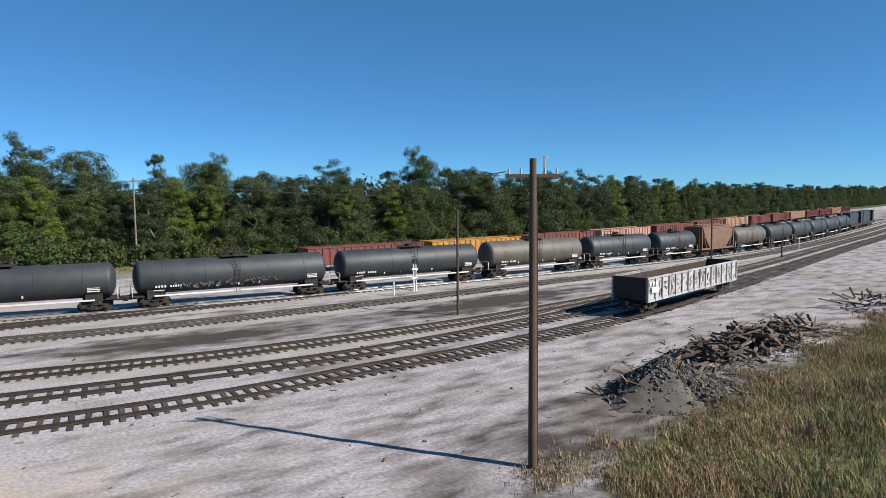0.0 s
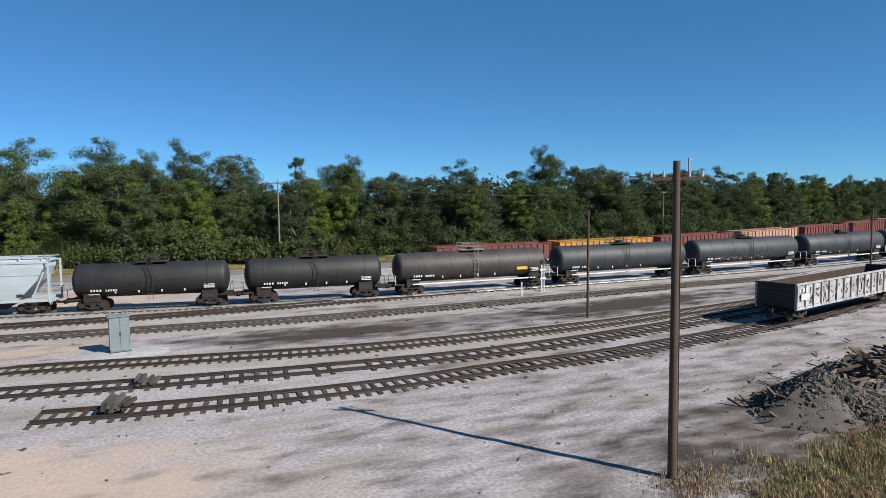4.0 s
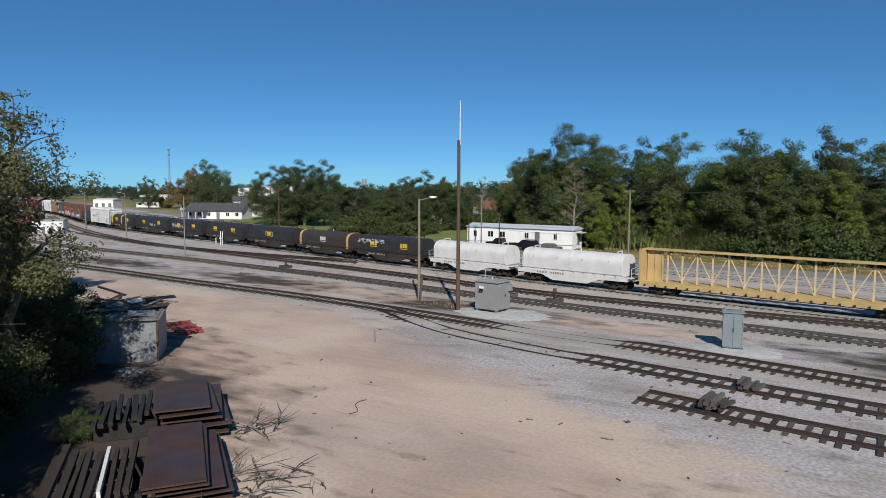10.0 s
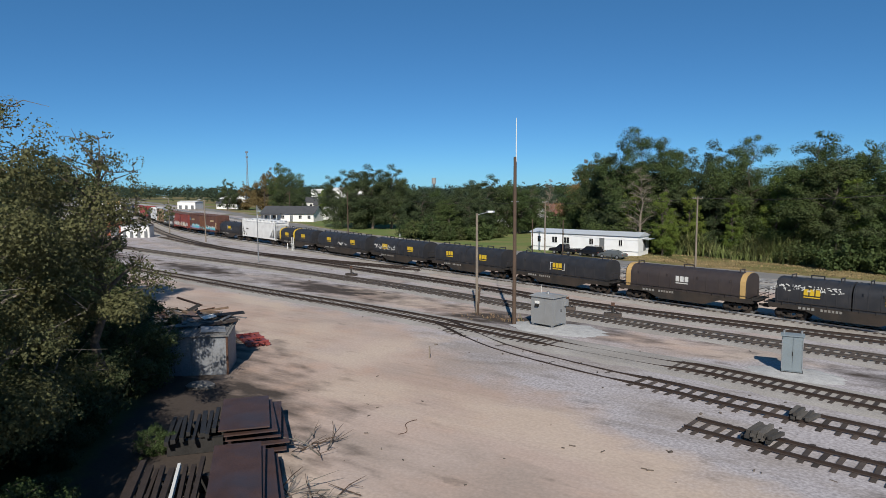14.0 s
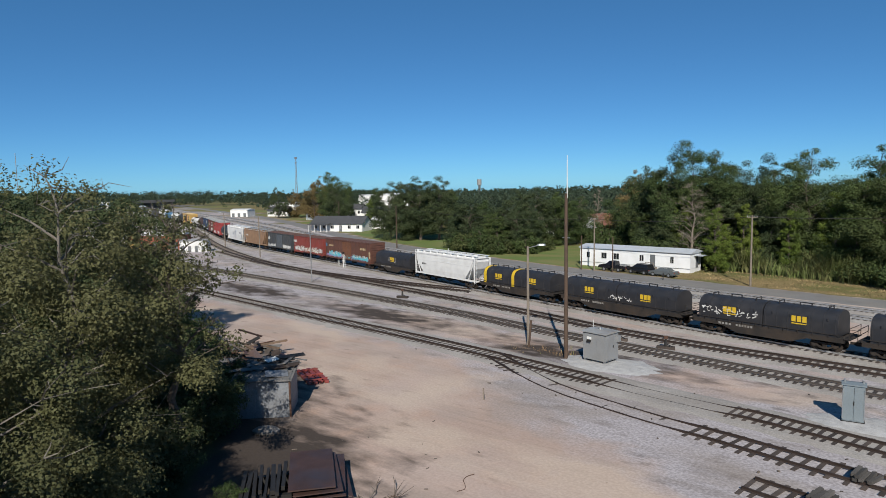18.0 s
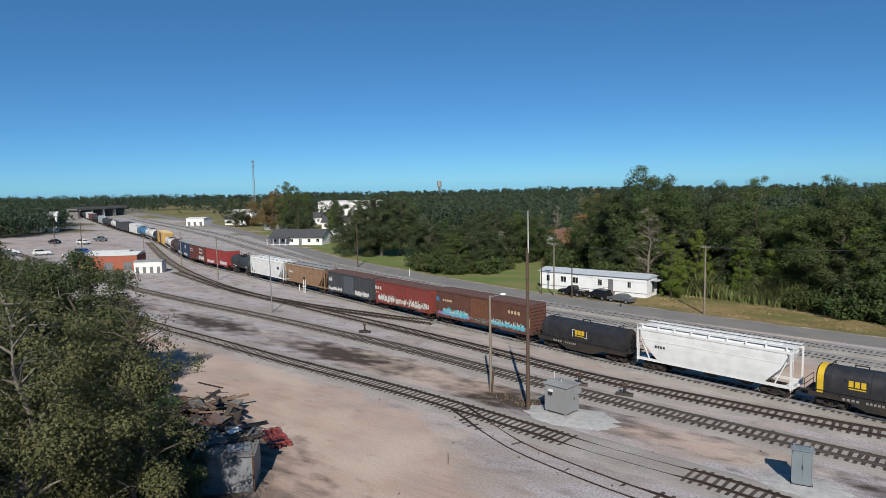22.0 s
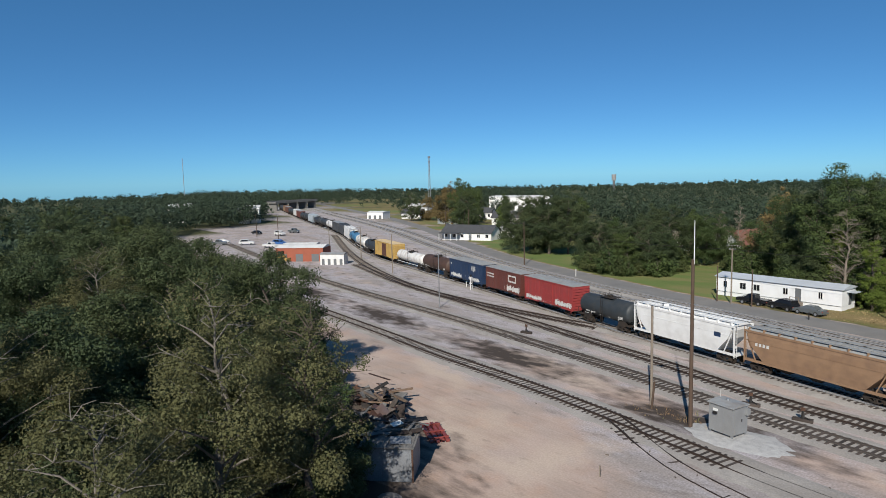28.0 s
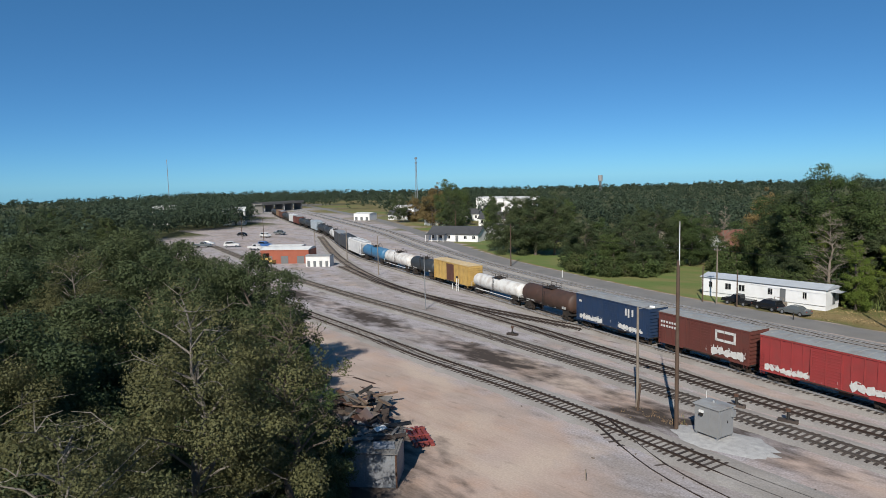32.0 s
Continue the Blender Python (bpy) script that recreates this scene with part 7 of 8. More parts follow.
for k in range(4):
    part("red_bar", MB().box(0.1 * (k % 2), -0.66 + k * 0.44, 0.02, 4.1, 0.31, 0.2), M_REDP, rr)
for k in (-1.4, 0.2, 1.6):
    part("cross_bar", MB().box(k, 0, 0.22, 0.12, 1.7, 0.1), M_REDP, rr)
jp = thing("junk_heap", "dark heap of scrap sheet and timber behind the shed", "scrap", pose(-47.6, 34.4, 0, 0, 0, -20))
for i in range(46):
    part("scrap_sheet", MB().box(0, 0, 0, rb.uniform(0.8, 2.6), rb.uniform(0.2, 1.3), 0.06), rb.choice((M_RUST, M_BLACK, M_SHEDR, M_OLD, M_PLATE)), jp, m=pose(rb.uniform(-5.5, 4.0), rb.uniform(-1.9, 1.9), rb.uniform(0.1, 1.3), rb.gauss(0, 18), rb.gauss(0, 18), rb.uniform(0, 180)))
for i in range(9):
    part("timber", MB().box(0, 0, 0, rb.uniform(2, 3.5), 0.2, 0.15), rb.choice((M_OLD, M_OLDB)), jp, m=pose(rb.uniform(-3, 3), rb.uniform(-2, 2), rb.uniform(0.8, 1.6), rb.gauss(0, 12), rb.gauss(0, 12), rb.uniform(0, 180)))
jq = thing("junk_heap", "dark heap of rusted sheet metal leaning on the shed", "scrap", pose(-42.4, 30.6, 0, 0, 0, 40))
for i in range(40):
    part("scrap_sheet", MB().box(0, 0, 0, rb.uniform(0.8, 2.4), rb.uniform(0.3, 1.4), 0.05), rb.choice((M_GIRDER, M_BLACK, M_SHEDR, M_OLD, M_PLATE)), jq, m=pose(rb.uniform(-1.8, 2.0), rb.uniform(-1.2, 1.6), rb.uniform(0.1, 1.9), rb.gauss(0, 24), rb.gauss(0, 24), rb.uniform(0, 180)))
P_COVER = thing("concrete_lump", "pale lump of broken concrete beside the shed", "rubble", pose(-32.3, 24.6, 0, 0, 0, 40))
part("lump", MB().loft([[(math.cos(a) * q * 1.6, math.sin(a) * q, z) for a in [2 * math.pi * i / 12 for i in range(12)]] for q, z in ((0.5, -0.05), (0.55, 0.14), (0.4, 0.3), (0.15, 0.36))]), material("concrete", (0.24, 0.22, 0.20), 0.9, 0, 0.2, 2, 14, 0.3), P_COVER, smooth=True)


# ---- small track-side things ----
def white_post(label, x, y, h, arms=0, mat=M_WHITE, name="marker_post"):
    r = thing(name, label, "post", pose(x, y, 0))
    part("post", MB().rod((0, 0, -0.1), (0, 0, h), 0.09, 0.08, 8), mat, r)
    if arms:
        part("second_post", MB().rod((0.35, 0.1, -0.1), (0.35, 0.1, h * 0.95), 0.07, 0.06, 8), mat, r)
        for k in range(arms):
            part("plate", MB().box(0.12, -0.1, h * 0.45 + k * 0.9, 0.75, 0.05, 0.16), mat, r)
        part("lamp_box", MB().box(0.1, 0, h - 0.05, 0.3, 0.25, 0.4), M_BLACK, r)


white_post("short white marker post beside the track", 32.5, 56.5, 1.3)
white_post("white twin-mast dwarf signal between the tracks", 35.6, 57.7, 2.9, 2, name="dwarf_signal")
white_post("white relay post beside the far sidings", 115, 58.5, 2.2)
white_post("white twin-mast dwarf signal among the turnouts", -90, 85.2, 2.6, 1, name="dwarf_signal")
white_post("short white marker post among the turnouts", -92.4, 86.3, 1.2)
white_post("white roadside marker post", -85.3, 111.5, 1.6)
white_post("short dark post by the road", -34.5, 100.5, 1.1, 0, M_BLACK)


def switch_stand(x, y):
    r = thing("switch_stand", "dark cast switch stand beside the turnout", "switch stand", pose(x, y, 0, 0, 0, 15))
    part("head_block", MB().box(0, 0, 0.0, 1.6, 0.5, 0.28), M_TIE, r)
    part("stand", MB().rod((0, 0, 0.25), (0, 0, 0.95), 0.16, 0.1, 8), M_BLACK, r)
    part("target", MB().box(0, 0, 0.95, 0.35, 0.06, 0.3), M_RUST, r)
    part("lever", MB().bar((0, 0, 0.5), (0.6, -0.3, 0.35), 0.06), M_BLACK, r)


switch_stand(-19.2, 58.9)
switch_stand(-24.0, 59.6)
switch_stand(-58, 66.2)

# ---- mobile home, with cars ----
M_SIDING = material("white_siding", (0.98, 1.0, 1.02), 0.5, 0, 0.05, 0.6, 8, 0.03, dirt=(0.5, 0.5, 0.48), dirt_amount=0.3)
M_TINROOF = material("tin_roof", (0.60, 0.65, 0.71), 0.5, 0.1, 0.12, 0.6, 8, 0.05)
M_SHUT = material("grey_shutter", (0.16, 0.17, 0.18), 0.7, 0, 0.1, 2, 10, 0.1)


def gable(mb, L, d, h, rise, over=0.25):
    return mb.prism([(-d / 2 - over, h), (d / 2 + over, h), (d / 2 + over, h + 0.08), (0, h + rise + 0.08), (-d / 2 - over, h + 0.08)], -L / 2 - over, L / 2 + over)


def window(parent, x, y, z, w, h, face=-1, frame_mat=M_WHITE):
    win = part("window", MB().box(x, y + face * 0.02, z, w, 0.05, h), M_GLASS, parent)
    part("frame", MB().box(x, y + face * 0.035, z - 0.06, w + 0.14, 0.05, 0.07).box(x, y + face * 0.035, z + h, w + 0.14, 0.05, 0.07).box(x - w / 2 - 0.035, y + face * 0.035, z, 0.07, 0.05, h).box(x + w / 2 + 0.035, y + face * 0.035, z, 0.07, 0.05, h), frame_mat, win)
    part("mullion", MB().box(x, y + face * 0.05, z, 0.05, 0.03, h), frame_mat, win)
    return win


def mobile_home(x, y, turn):
    r = thing("mobile_home", "long white mobile home with a low tin roof", "house", pose(x, y, 0, 0, 0, turn))
    L, d, h = 20.6, 4.6, 3.25
    part("skirting", MB().box(0, 0, -0.05, L - 0.1, d - 0.1, 0.75), M_SIDING, r)
    part("wall", MB().box(0, 0, 0.7, L, d, h - 0.7), M_SIDING, r)
    part("siding_line", MB().box(0, -d / 2 - 0.01, 0.68, L, 0.04, 0.06), M_STEEL, r)
    part("roof", gable(MB(), L, d, h, 0.55), M_TINROOF, r)
    for wx, w in ((-8.6, 0.6), (-5.4, 1.0), (-3.0, 1.0), (1.8, 0.7), (7.2, 0.55)):
        window(r, wx, -d / 2, 1.55, w, 1.0)
    part("door", MB().box(3.8, -d / 2 - 0.03, 0.75, 0.9, 0.06, 2.0), M_SHUT, r)
    part("end_door", MB().box(L / 2 + 0.03, 0.4, 0.75, 0.06, 0.9, 2.0), M_SHUT, r)
    part("awning", MB().box(L / 2 + 0.7, 0.4, 2.75, 1.4, 2.4, 0.08), M_TINROOF, r)
    st = part("porch", MB().box(3.8, -d / 2 - 0.7, 0, 1.6, 1.3, 0.65), M_WOODG, r)
    part("porch_rail", MB().bar((3.1, -d / 2 - 1.3, 0.6), (3.1, -d / 2 - 1.3, 1.5), 0.08).bar((4.5, -d / 2 - 1.3, 0.6), (4.5, -d / 2 - 1.3, 1.5), 0.08).bar((3.1, -d / 2 - 1.3, 1.5), (4.5, -d / 2 - 1.3, 1.5), 0.07), M_WOODG, st)


mobile_home(-43.4, 112.6, -4)
P_CARK = material("black_car_paint", (0.018, 0.019, 0.022), 0.25, 0.2, 0.1, 1, 6, 0)
P_CARG = material("grey_car_paint", (0.17, 0.19, 0.20), 0.25, 0.3, 0.1, 1, 6, 0)
P_CARW = material("white_car_paint", (0.70, 0.70, 0.70), 0.3, 0, 0.05, 1, 6, 0)
P_CARB = material("blue_car_paint", (0.06, 0.16, 0.42), 0.3, 0.1, 0.1, 1, 6, 0)
M_TYRE = material("tyre", (0.02, 0.02, 0.02), 0.9, 0, 0.2, 3, 12, 0.1)


def car(label, x, y, turn, body, kind="sedan", scale=1.0):
    r = thing("car", label, "car", pose(x, y, 0, 0, 0, turn), group="parked cars")
    r.scale = (scale,) * 3
    L, w = 4.6, 0.88
    if kind == "sedan":
        prof = [(-2.3, 0.35), (-2.3, 0.75), (-2.1, 0.92), (-1.45, 0.98), (-0.85, 1.38), (0.35, 1.42), (1.15, 0.98), (2.05, 0.82), (2.28, 0.6), (2.28, 0.35)]
    elif kind == "suv":
        prof = [(-2.25, 0.42), (-2.25, 0.95), (-2.05, 1.15), (-1.85, 1.68), (0.3, 1.74), (1.05, 1.15), (2.1, 1.0), (2.25, 0.7), (2.25, 0.42)]
    else:
        prof = [(-2.7, 0.5), (-2.7, 1.05), (-0.7, 1.08), (-0.65, 1.72), (0.5, 1.76), (1.15, 1.15), (2.4, 1.02), (2.6, 0.7), (2.6, 0.5)]
    top = max(z for _, z in prof)
    n = len(prof)
    rings = []
    for s in (-1, 1):
        rings.append([(px, s * (w - (0.2 * max(0, pz - 0.95) / max(0.1, top - 0.95))), pz) for px, pz in prof])
    part("body", MB().loft(rings), body, r, smooth=False, bevel=0.03)
    zc = 0.98 if kind == "sedan" else 1.15
    x0, x1 = {"sedan": (-1.25, 0.95), "suv": (-1.85, 0.9), "pickup": (-0.6, 1.0)}[kind]
    part("side_glass", MB().add([(x0 + 0.1, -w - 0.004, zc + 0.03), (x1 - 0.05, -w - 0.004, zc + 0.03), (x1 - 0.6, -w + 0.16, top - 0.1), (x0 + 0.4, -w + 0.16, top - 0.1), (x0 + 0.1, -w + 0.04, zc + 0.03), (x1 - 0.05, -w + 0.04, zc + 0.03), (x1 - 0.6, -w + 0.2, top - 0.1), (x0 + 0.4, -w + 0.2, top - 0.1)], [(0, 1, 2, 3), (7, 6, 5, 4), (0, 4, 5, 1), (1, 5, 6, 2), (2, 6, 7, 3), (3, 7, 4, 0)]), M_GLASS, r)
    part("windscreen", MB().add([(x1 + 0.16, -0.7, zc + 0.02), (x1 + 0.16, 0.7, zc + 0.02), (x1 - 0.62, 0.6, top - 0.02), (x1 - 0.62, -0.6, top - 0.02), (x1 + 0.06, -0.7, zc - 0.03), (x1 + 0.06, 0.7, zc - 0.03), (x1 - 0.7, 0.6, top - 0.08), (x1 - 0.7, -0.6, top - 0.08)], [(0, 1, 2, 3), (7, 6, 5, 4), (0, 4, 5, 1), (1, 5, 6, 2), (2, 6, 7, 3), (3, 7, 4, 0)]), M_GLASS, r)
    for wx in (-1.4, 1.4):
        for s in (-1, 1):
            t = part("tyre", MB().rod((wx, s * (w - 0.18), 0.34), (wx, s * (w + 0.03), 0.34), 0.34, seg=16), M_TYRE, r)
            part("rim", MB().rod((wx, s * (w + 0.02), 0.34), (wx, s * (w + 0.045), 0.34), 0.2, seg=12), M_STEEL, t)
    for s in (-1, 1):
        part("headlight", MB().box(prof[-1][0] - 0.02, s * 0.62, 0.62, 0.08, 0.3, 0.14), M_WHITE, r)
        part("tail_light", MB().box(prof[0][0] + 0.02, s * 0.65, 0.68, 0.08, 0.22, 0.16), M_REDP, r)
    return r


car("black pickup truck parked before the mobile home", -45.2, 106.4, 172, P_CARK, "pickup")
car("black sport utility car parked before the mobile home", -40.0, 105.4, 160, P_CARK, "suv")
car("small grey sedan parked beside the mobile home", -35.8, 104.3, 168, P_CARG, "sedan")

# ---- houses ----
M_SHINGLE = material("dark_shingles", (0.07, 0.073, 0.08), 0.9, 0, 0.2, 0.8, 9, 0.2)
M_WALLW = material("white_wall", (0.92, 0.92, 0.91), 0.7, 0, 0.06, 0.5, 8, 0.05)


def house(label, x, y, turn, L, d, h, rise, wall, roof, windows=5, name="house", porch=False):
    r = thing(name, label, "house", pose(x, y, 0, 0, 0, turn))
    part("wall", MB().box(0, 0, -0.05, L, d, h + 0.05), wall, r)
    part("gable", MB().prism([(-d / 2, h), (d / 2, h), (0, h + rise)], -L / 2 + 0.01, L / 2 - 0.01), wall, r)
    o = 0.45
    k = rise / (d / 2)
    for s in (-1, 1):
        part("roof", MB().add([(-L / 2 - o, s * (d / 2 + o), h - o * k + 0.02), (L / 2 + o, s * (d / 2 + o), h - o * k + 0.02), (L / 2 + o, 0, h + rise + 0.02), (-L / 2 - o, 0, h + rise + 0.02), (-L / 2 - o, s * (d / 2 + o), h - o * k + 0.2), (L / 2 + o, s * (d / 2 + o), h - o * k + 0.2), (L / 2 + o, 0, h + rise + 0.2), (-L / 2 - o, 0, h + rise + 0.2)], [(0, 1, 2, 3), (7, 6, 5, 4), (0, 4, 5, 1), (1, 5, 6, 2), (2, 6, 7, 3), (3, 7, 4, 0)]), roof, r)
    for i in range(windows):
        window(r, -L / 2 + (i + 0.5) * L / windows, -d / 2, h * 0.36, 1.0, h * 0.4)
    part("door", MB().box(L * 0.08, -d / 2 - 0.03, 0, 1.0, 0.06, 2.1), M_SHUT, r)
    if porch:
        part("porch_roof", MB().prism([(-d / 2 - 3, h - 0.3), (-d / 2, h - 0.05), (-d / 2, h + 0.1), (-d / 2 - 3, h - 0.15)], -L / 2, -L * 0.1), roof, r)
        for i in range(4):
            part("porch_post", MB().box(-L / 2 + 0.3 + i * L * 0.12, -d / 2 - 2.8, 0, 0.18, 0.18, h - 0.3), M_WHITE, r)
    return r


house("low white house with a dark shingle roof and porch", -166.8, 156.3, 21, 19, 8, 2.7, 2.2, M_WALLW, M_SHINGLE, 6, porch=True)
house("house with a red-brown roof among the trees", -75, 166, -108, 9, 7.5, 3.4, 3.2, M_WALLW, material("red_shingles", (0.20, 0.085, 0.06), 0.9, 0, 0.2, 0.8, 9, 0.2), 4)
house("white house behind the lawns", -205, 215, 25, 14, 8, 3.4, 2.4, M_WALLW, M_SHINGLE, 4)
house("white house behind the trees", -335, 149, 60, 11, 9, 7.5, 1.8, M_WALLW, M_WHITE, 4)
house("small white house behind the lawns", -160, 172, 20, 10, 6, 2.6, 1.6, M_WALLW, M_WHITE, 3)
house("small white house behind the lawns", -284, 221, 30, 11, 7, 3.0, 2.0, M_WALLW, M_SHINGLE, 3)
house("small white house behind the lawns", -243, 236, 30, 10, 7, 3.6, 2.2, M_WALLW, M_SHINGLE, 3)
house("low brown-roofed house among the trees", -93, 170, 15, 14, 7, 3.0, 2.0, M_SIDING, M_WOODG, 4)
house("grey house behind the lawns", -232, 205, 25, 13, 8, 3.2, 2.2, M_SIDING, M_SHINGLE, 4)


def hall(label, x, y, turn, L, d, h, wall, roof, name="warehouse", bays=6, rise=0.6):
    r = thing(name, label, "building", pose(x, y, 0, 0, 0, turn))
    part("wall", MB().box(0, 0, -0.05, L, d, h + 0.05), wall, r)
    part("roof", gable(MB(), L, d, h, rise, 0.15), roof, r)
    for i in range(bays):
        part("bay_door", MB().box(-L / 2 + (i + 0.5) * L / bays, -d / 2 - 0.03, 0, L / bays * 0.45, 0.06, h * 0.55), M_SHUT, r)
    return r


hall("large white flat-roofed warehouse", -250, 280, 35, 22, 20, 10, M_WALLW, M_WHITE)
hall("large white flat-roofed warehouse", -292, 302, 35, 18, 20, 9, M_WALLW, M_WHITE, bays=4)
hall("small white roadside store building", -300, 209, 25, 10, 8, 3.6, M_WALLW, M_WHITE, bays=3)
hall("white store building by the trees", -330, 262, 25, 16, 12, 5.0, M_WALLW, M_WHITE, bays=3)
M_ORANGE = material("red_orange_siding", (0.36, 0.10, 0.055), 0.7, 0, 0.15, 0.6, 8, 0.05)
hall("long red-orange yard building with a white roof", -160, 87, 41, 13.5, 6.5, 3.7, M_ORANGE, M_WHITE, "yard_building", 3)
hall("small white yard office with dark windows", -145.8, 88.2, 41, 6.4, 3.4, 2.7, M_WHITE, P_ROOF, "yard_office", 4, 0.3)
hall("white trailer behind the yard building", -172, 93, 41, 10, 3, 3.4, M_WHITE, M_WHITE, "trailer", 2, 0.2)
lt = thing("loader", "orange yellow front loader parked by the yard building", "loader", pose(-161.5, 80.8, 0, 0, 0, 30))
part("body", MB().box(0, 0, 0.8, 2.6, 1.6, 0.9), P_YEL, lt, bevel=0.05)
part("cab", MB().box(0.2, 0, 1.7, 1.2, 1.4, 1.2), M_GLASS, lt)
part("bucket", MB().box(2.2, 0, 0.3, 0.9, 2.2, 0.8), P_YEL, lt, bevel=0.05)
for s in (-0.95, 0.95):
    for a in (-0.9, 0.9):
        part("tyre", MB().rod((a, s - 0.2, 0.6), (a, s + 0.2, 0.6), 0.6, seg=14), M_TYRE, lt)
for i, (x, y, t, p, k) in enumerate([(-205, 102, 20, P_CARB, "suv"), (-199, 96, 20, P_CARW, "pickup"), (-216, 95, 60, P_CARW, "suv"), (-224, 88, 50, P_CARG, "pickup"), (-230, 92, 50, P_CARW, "sedan"), (-250, 131, 10, P_CARG, "pickup"), (-258, 118, 10, P_CARK, "sedan"), (-243, 121, 10, P_CARW, "suv")]):
    car("parked %s in the yard lot" % {"suv": "sport utility car", "pickup": "pickup truck", "sedan": "sedan car"}[k], x, y, t, p, k, 1.15)
house("white house behind the trees", -380, 128, 60, 12, 9, 8.5, 2, M_WALLW, M_WHITE, 4)


def overpass():
    r = thing("overpass", "grey concrete road bridge over the tracks", "bridge", pose(-466, 243, 0, 0, 0, 111))
    span = 48
    cc = material("bridge_concrete", (0.20, 0.195, 0.185), 0.9, 0, 0.15, 0.3, 6, 0.1)
    part("deck", MB().box(0, 0, 5.6, span, 9, 0.9), cc, r)
    for s in (-1, 1):
        part("parapet", MB().box(0, s * 4.4, 6.5, span, 0.3, 0.9), cc, r)
    for i in range(5):
        part("pier", MB().box(-22 + i * 11, 0, -0.1, 1.2, 7.5, 5.7), cc, r)


overpass()


def lattice_tower(label, x, y, h, w):
    r = thing("radio_tower", label, "tower", pose(x, y, 0))
    for k in range(3):
        a = 2 * math.pi * k / 3
        part("leg", MB().bar((math.cos(a) * w, math.sin(a) * w, 0), (math.cos(a) * w * 0.35, math.sin(a) * w * 0.35, h), 0.22), M_STEEL, r)
        br = MB()
        n = 12
        for i in range(n):
            f0, f1 = 1 - 0.65 * i / n, 1 - 0.65 * (i + 1) / n
            b = a + 2 * math.pi / 3
            br.bar((math.cos(a) * w * f0, math.sin(a) * w * f0, h * i / n), (math.cos(b) * w * f1, math.sin(b) * w * f1, h * (i + 1) / n), 0.12)
        part("lacing", br, M_STEEL, r)
    part("antenna_ring", MB().box(0, 0, h - 1, w * 2.4, 0.5, 1.6), M_STEEL, r)
    part("antenna_ring", MB().box(0, 0, h - 5, w * 1.8, 0.5, 1.2), M_STEEL, r)


lattice_tower("tall grey lattice radio tower on the skyline", -466, 381, 41, 1.3)
tagged(part("guyed_mast", MB().rod((0, 0, 0), (0, 0, 40), 0.22, seg=6), M_STEEL, m=pose(-478, 164, 0)), "slender grey guyed mast on the skyline", "mast")
wt = thing("water_tower", "small grey water tower on the skyline", "water tower", pose(-517, 736, 0))
part("stem", MB().rod((0, 0, 0), (0, 0, 16), 1.6, seg=10), M_SHUT, wt)
part("tank", MB().rod((0, 0, 13), (0, 0, 21), 3.0, seg=14), P_ROOF, wt)


# ---- grass ----
def grass_patch(name, label, spots, n, h0, h1, width, mats, seed, blades=4):
    """Tufts of bent blades; spots(rnd) gives a plan point."""
    rnd = np.random.RandomState(seed)
    v, f, mi = [], [], []
    for _ in range(n):
        x, y, tall = spots(rnd)
        q = 0.5 + 0.25 * (math.sin(x * 0.9 + 1.7 * math.sin(y * 0.7)) + math.sin(y * 1.3 + 1.1 * math.sin(x * 0.5))) + rnd.normal(0, 0.16)
        m = min(len(mats) - 1, max(0, int(q * len(mats))))
        tall *= 0.55 + 0.9 * min(1.0, max(0.0, 0.5 + 0.5 * math.sin(x * 0.6 + y * 0.35 + 2 * math.sin(y * 0.45))))
        for _ in range(blades):
            a, lean = rnd.uniform(0, 2 * math.pi), rnd.uniform(0.1, 1.0)
            h = rnd.uniform(h0, h1) * tall
            bx, by = x + rnd.normal(0, 0.09), y + rnd.normal(0, 0.09)
            wx, wy = -math.sin(a) * width, math.cos(a) * width
            k = len(v)
            mx, my = bx + math.cos(a) * lean * h * 0.35, by + math.sin(a) * lean * h * 0.35
            tx, ty = bx + math.cos(a) * lean * h, by + math.sin(a) * lean * h
            v += [(bx - wx, by - wy, -0.03), (bx + wx, by + wy, -0.03), (mx + wx * 0.7, my + wy * 0.7, h * 0.6), (mx - wx * 0.7, my - wy * 0.7, h * 0.6), (tx, ty, h)]
            f += [(k, k + 1, k + 2, k + 3), (k + 3, k + 2, k + 4)]
            mi += [m, m]
    me = bpy.data.meshes.new(name)
    me.from_pydata(v, [], f)
    for m in mats:
        me.materials.append(m)
    me.polygons.foreach_set("material_index", mi)
    tagged(new(name, me), label, "grass", kind="stuff")


G_DRY = material("dry_grass", (0.45, 0.33, 0.17), 0.9, 0, 0.25, 0.5, 8, 0, island=0.4)
G_RUSSET = material("russet_weeds", (0.27, 0.175, 0.10), 0.9, 0, 0.25, 0.5, 8, 0, island=0.4)
G_GREEN = material("green_grass", (0.20, 0.205, 0.075), 0.85, 0, 0.25, 0.5, 8, 0, island=0.4)
G_FIELD = material("field_straw", (0.21, 0.165, 0.075), 0.9, 0, 0.25, 0.5, 8, 0, island=0.3)
G_LUSH = material("lush_weeds", (0.155, 0.195, 0.055), 0.8, 0, 0.25, 0.5, 8, 0, island=0.4)


def edge_y(x):
    return float(np.interp(x, [12, 17, 24, 30, 42, 57, 100], [8, 15.5, 17.2, 18.2, 19.9, 22.6, 32]))


def dry_spot(rnd):
    x = rnd.uniform(12, 64)
    y = edge_y(x) - abs(rnd.normal(0, 4.6)) + rnd.normal(0, 0.7) + 0.9 * math.sin(x * 0.8) + 0.6 * math.sin(x * 2.3 + 1)
    return x, y, rnd.uniform(0.5, 1.1)


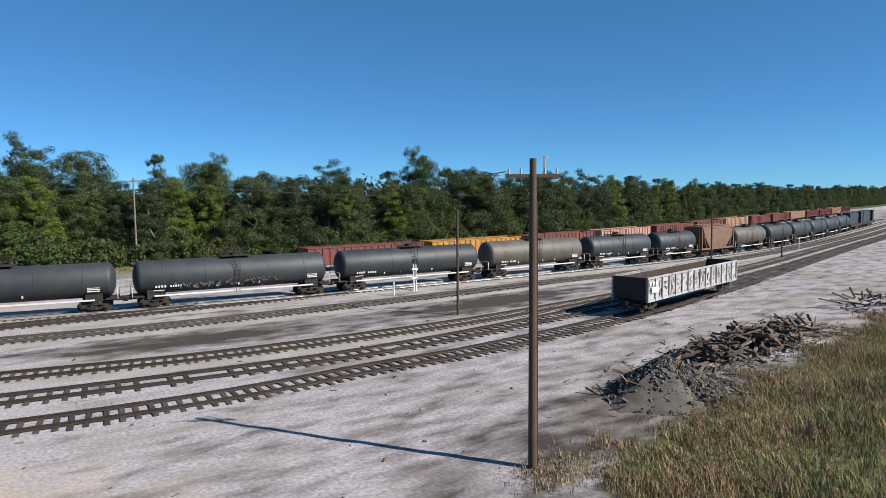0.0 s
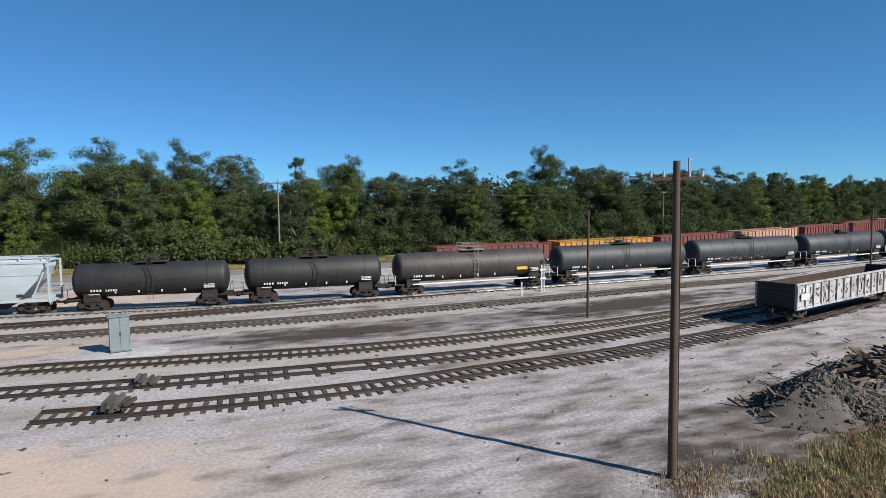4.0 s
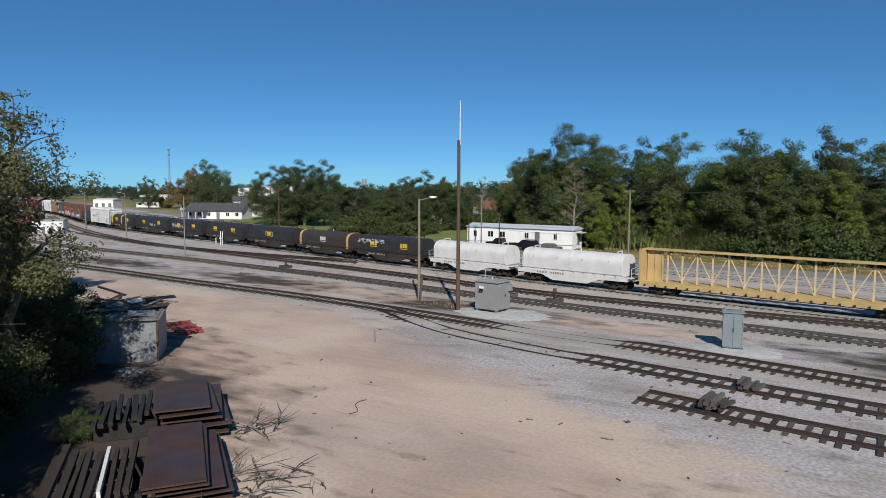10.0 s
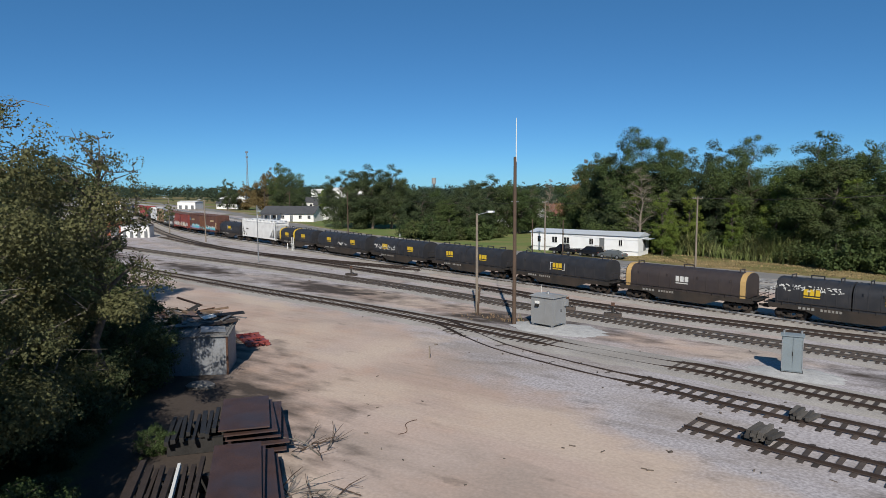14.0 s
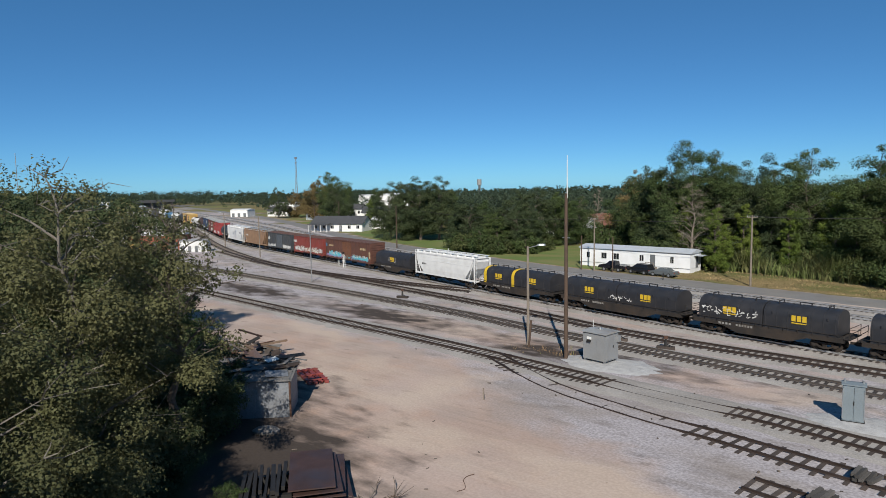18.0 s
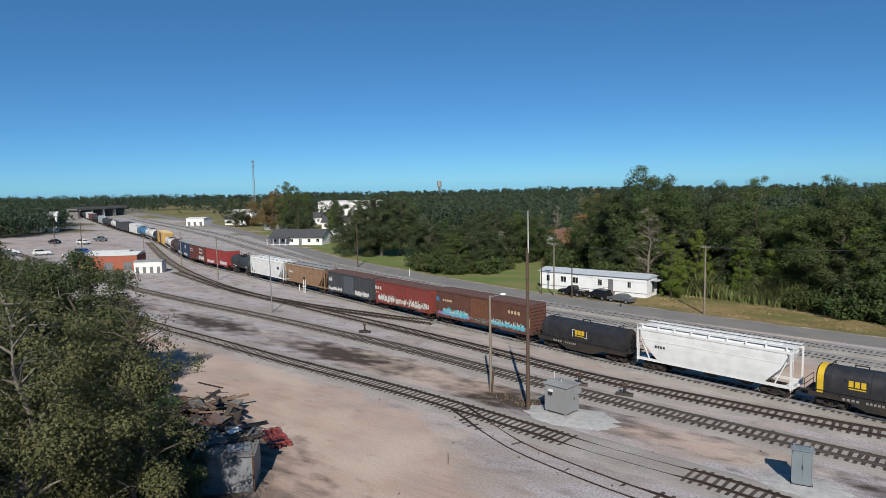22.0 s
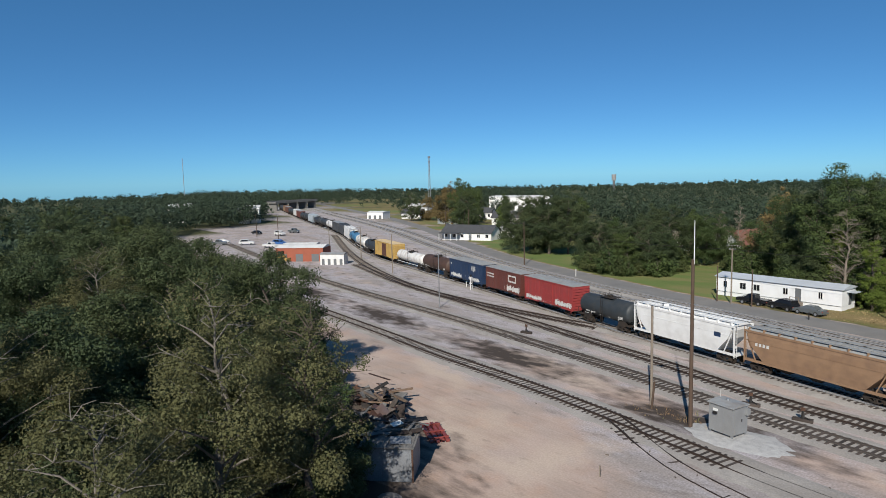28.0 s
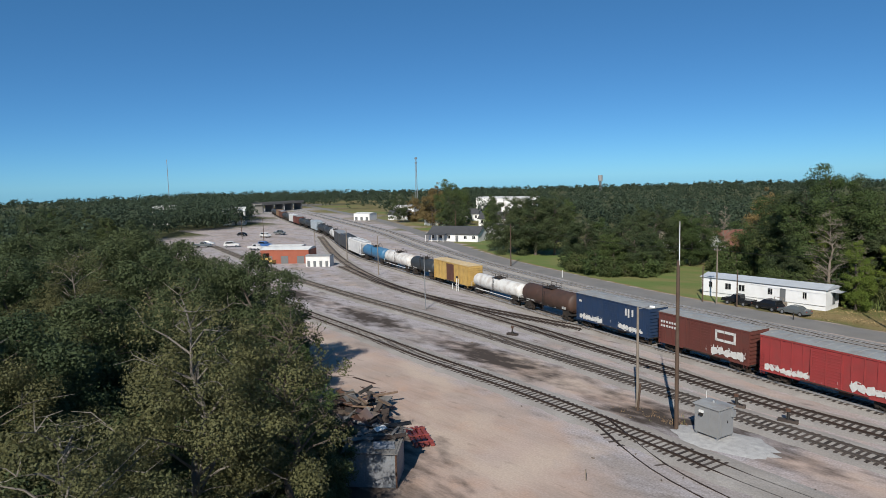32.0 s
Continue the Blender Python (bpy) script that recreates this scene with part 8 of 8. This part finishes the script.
def green_spot(rnd):
    x = 15 + 60 * rnd.uniform(0, 1) ** 0.7
    y = edge_y(x) - float(np.interp(x, [15, 30, 45], [6, 3.5, 1.5])) - rnd.uniform(0, 1) ** 0.8 * 13
    return x, y, rnd.uniform(0.7, 1.3)


grass_patch("dry_weeds", "tawny dry weeds at the edge of the yard", dry_spot, 24000, 0.10, 0.38, 0.012, [G_RUSSET, G_DRY, G_RUSSET, G_DRY, G_GREEN, G_RUSSET], 1)
grass_patch("tall_grass", "tall green weeds on the bank", green_spot, 24000, 0.18, 0.62, 0.014, [G_RUSSET, G_GREEN, G_LUSH, G_GREEN, G_LUSH, G_DRY], 2)


def road_verge(x):
    return float(np.interp(x, ROAD[:, 0], ROAD[:, 1])) - 0.8


def field_spot(rnd):
    x = rnd.uniform(-34, 40)
    lo, hi = road_verge(x) + 0.4, float(np.interp(x, [-34, -20, -11, -4, 3, 40], [117, 119, 115, 108.5, 106.5, 106]))
    y = lo + (hi - lo) * rnd.uniform(0, 1)
    return x, y, rnd.uniform(0.5, 1.2)


grass_patch("field_grass", "short tawny grass between the road and the wood", field_spot, 7000, 0.05, 0.16, 0.03, [G_DRY, G_FIELD, G_FIELD], 3)


def tall_weed_spot(rnd):
    x = rnd.uniform(-32, 34)
    y = float(np.interp(x, [-34, -3, 20, 45], [119, 110, 108, 107])) + rnd.normal(0, 0.9)
    return x, y, rnd.uniform(0.7, 1.3)


grass_patch("tall_reeds", "tall yellow-green weeds along the wood's edge", tall_weed_spot, 3000, 0.9, 2.9, 0.06, [G_LUSH, G_GREEN, G_LUSH], 4, 6)


def scrub_spot(rnd):
    k = int(rnd.uniform() < 0.2)
    c = ((15.6, 16.6, 0.8), (-27.5, 52.2, 2.0))[k]
    return c[0] + rnd.normal(0, c[2]), c[1] + rnd.normal(0, c[2] * (0.35 if k == 1 else 0.8)), rnd.uniform(0.4, 1.0)


grass_patch("scrub", "dry twiggy scrub round the scrap and pole feet", scrub_spot, 520, 0.12, 0.4, 0.012, [G_RUSSET, G_RUSSET, G_DRY, G_GREEN], 5)


# ---- stray cable and a stake on the sand ----
mb = MB()
q = spline([(-17.7, 25.3), (-17.55, 25.7), (-17.8, 26.1), (-18.2, 26.5), (-18.3, 27.0), (-18.15, 27.4)], 0.12)
for a, b in zip(q[:-1], q[1:]):
    mb.rod((a[0], a[1], 0.02), (b[0], b[1], 0.02), 0.017, 0.017, 5)
tagged(part("cable", mb, M_RUST), "short wavy rust-brown cable lying on the sand", "cable")
sk = thing("stake", "short weathered wooden stake beside the track", "stake", pose(-24.7, 37.7, 0, 4, 0, 20))
part("post", MB().bar((0, 0, -0.2), (0, 0, 0.85), 0.09), M_WOODG, sk)


# ---- undergrowth before the red-roofed house ----
for i, (x, y, s) in enumerate([(-57, 131, 1.2), (-60, 133.5, 1.0), (-62, 138, 1.3), (-66, 141, 1.0), (-65, 146, 1.2), (-69, 149, 1.1), (-70, 154, 1.2), (-73.5, 156, 1.0), (-67.5, 158.5, 1.3), (-78, 159, 1.2), (-60, 142, 0.9), (-55.5, 135, 1.1)]):
    plant(SHRUB[i % 2], x, y, s, i * 67)


# ---- tracks last: many pieces ----
build_track("main", "busy ballasted main yard track under the train", 0.6, True, 0.12, (-40, 40))
build_track("siding_c", "rusty yard track beside the train", 0.62, False, 0.06, (-60, 30), 0.28)
build_track("siding_b", "rusty yard track on dark ties", 0.6, True, 0.08, (-60, 60), 0.30)
build_track("siding_a", "curving yard siding on weathered ties", 0.6, False, 0.05, (-70, 60), 0.24, buried=(-19.0, -10.0))
build_track("siding_e", "half-buried yard siding in pale gravel", 0.8, False, 0.0, (-31, 60), 0.205, 0.92, buried=(-26.5, -11.0))
build_track("stub_track", "yard stub track ending in pale gravel", 0.66, False, 0.0, (-7, 60), 0.20)
build_track("cross_link", "rusty turnout track linking two sidings", 0.62, False, 0.04, (-104, -50), 0.27)
build_track("through_1", "ballasted through track beyond the train", 0.6, True, 0.15, (-45, 0))
build_track("through_2", "ballasted through track beside the road", 0.6, True, 0.15, (-45, 0))

motions()
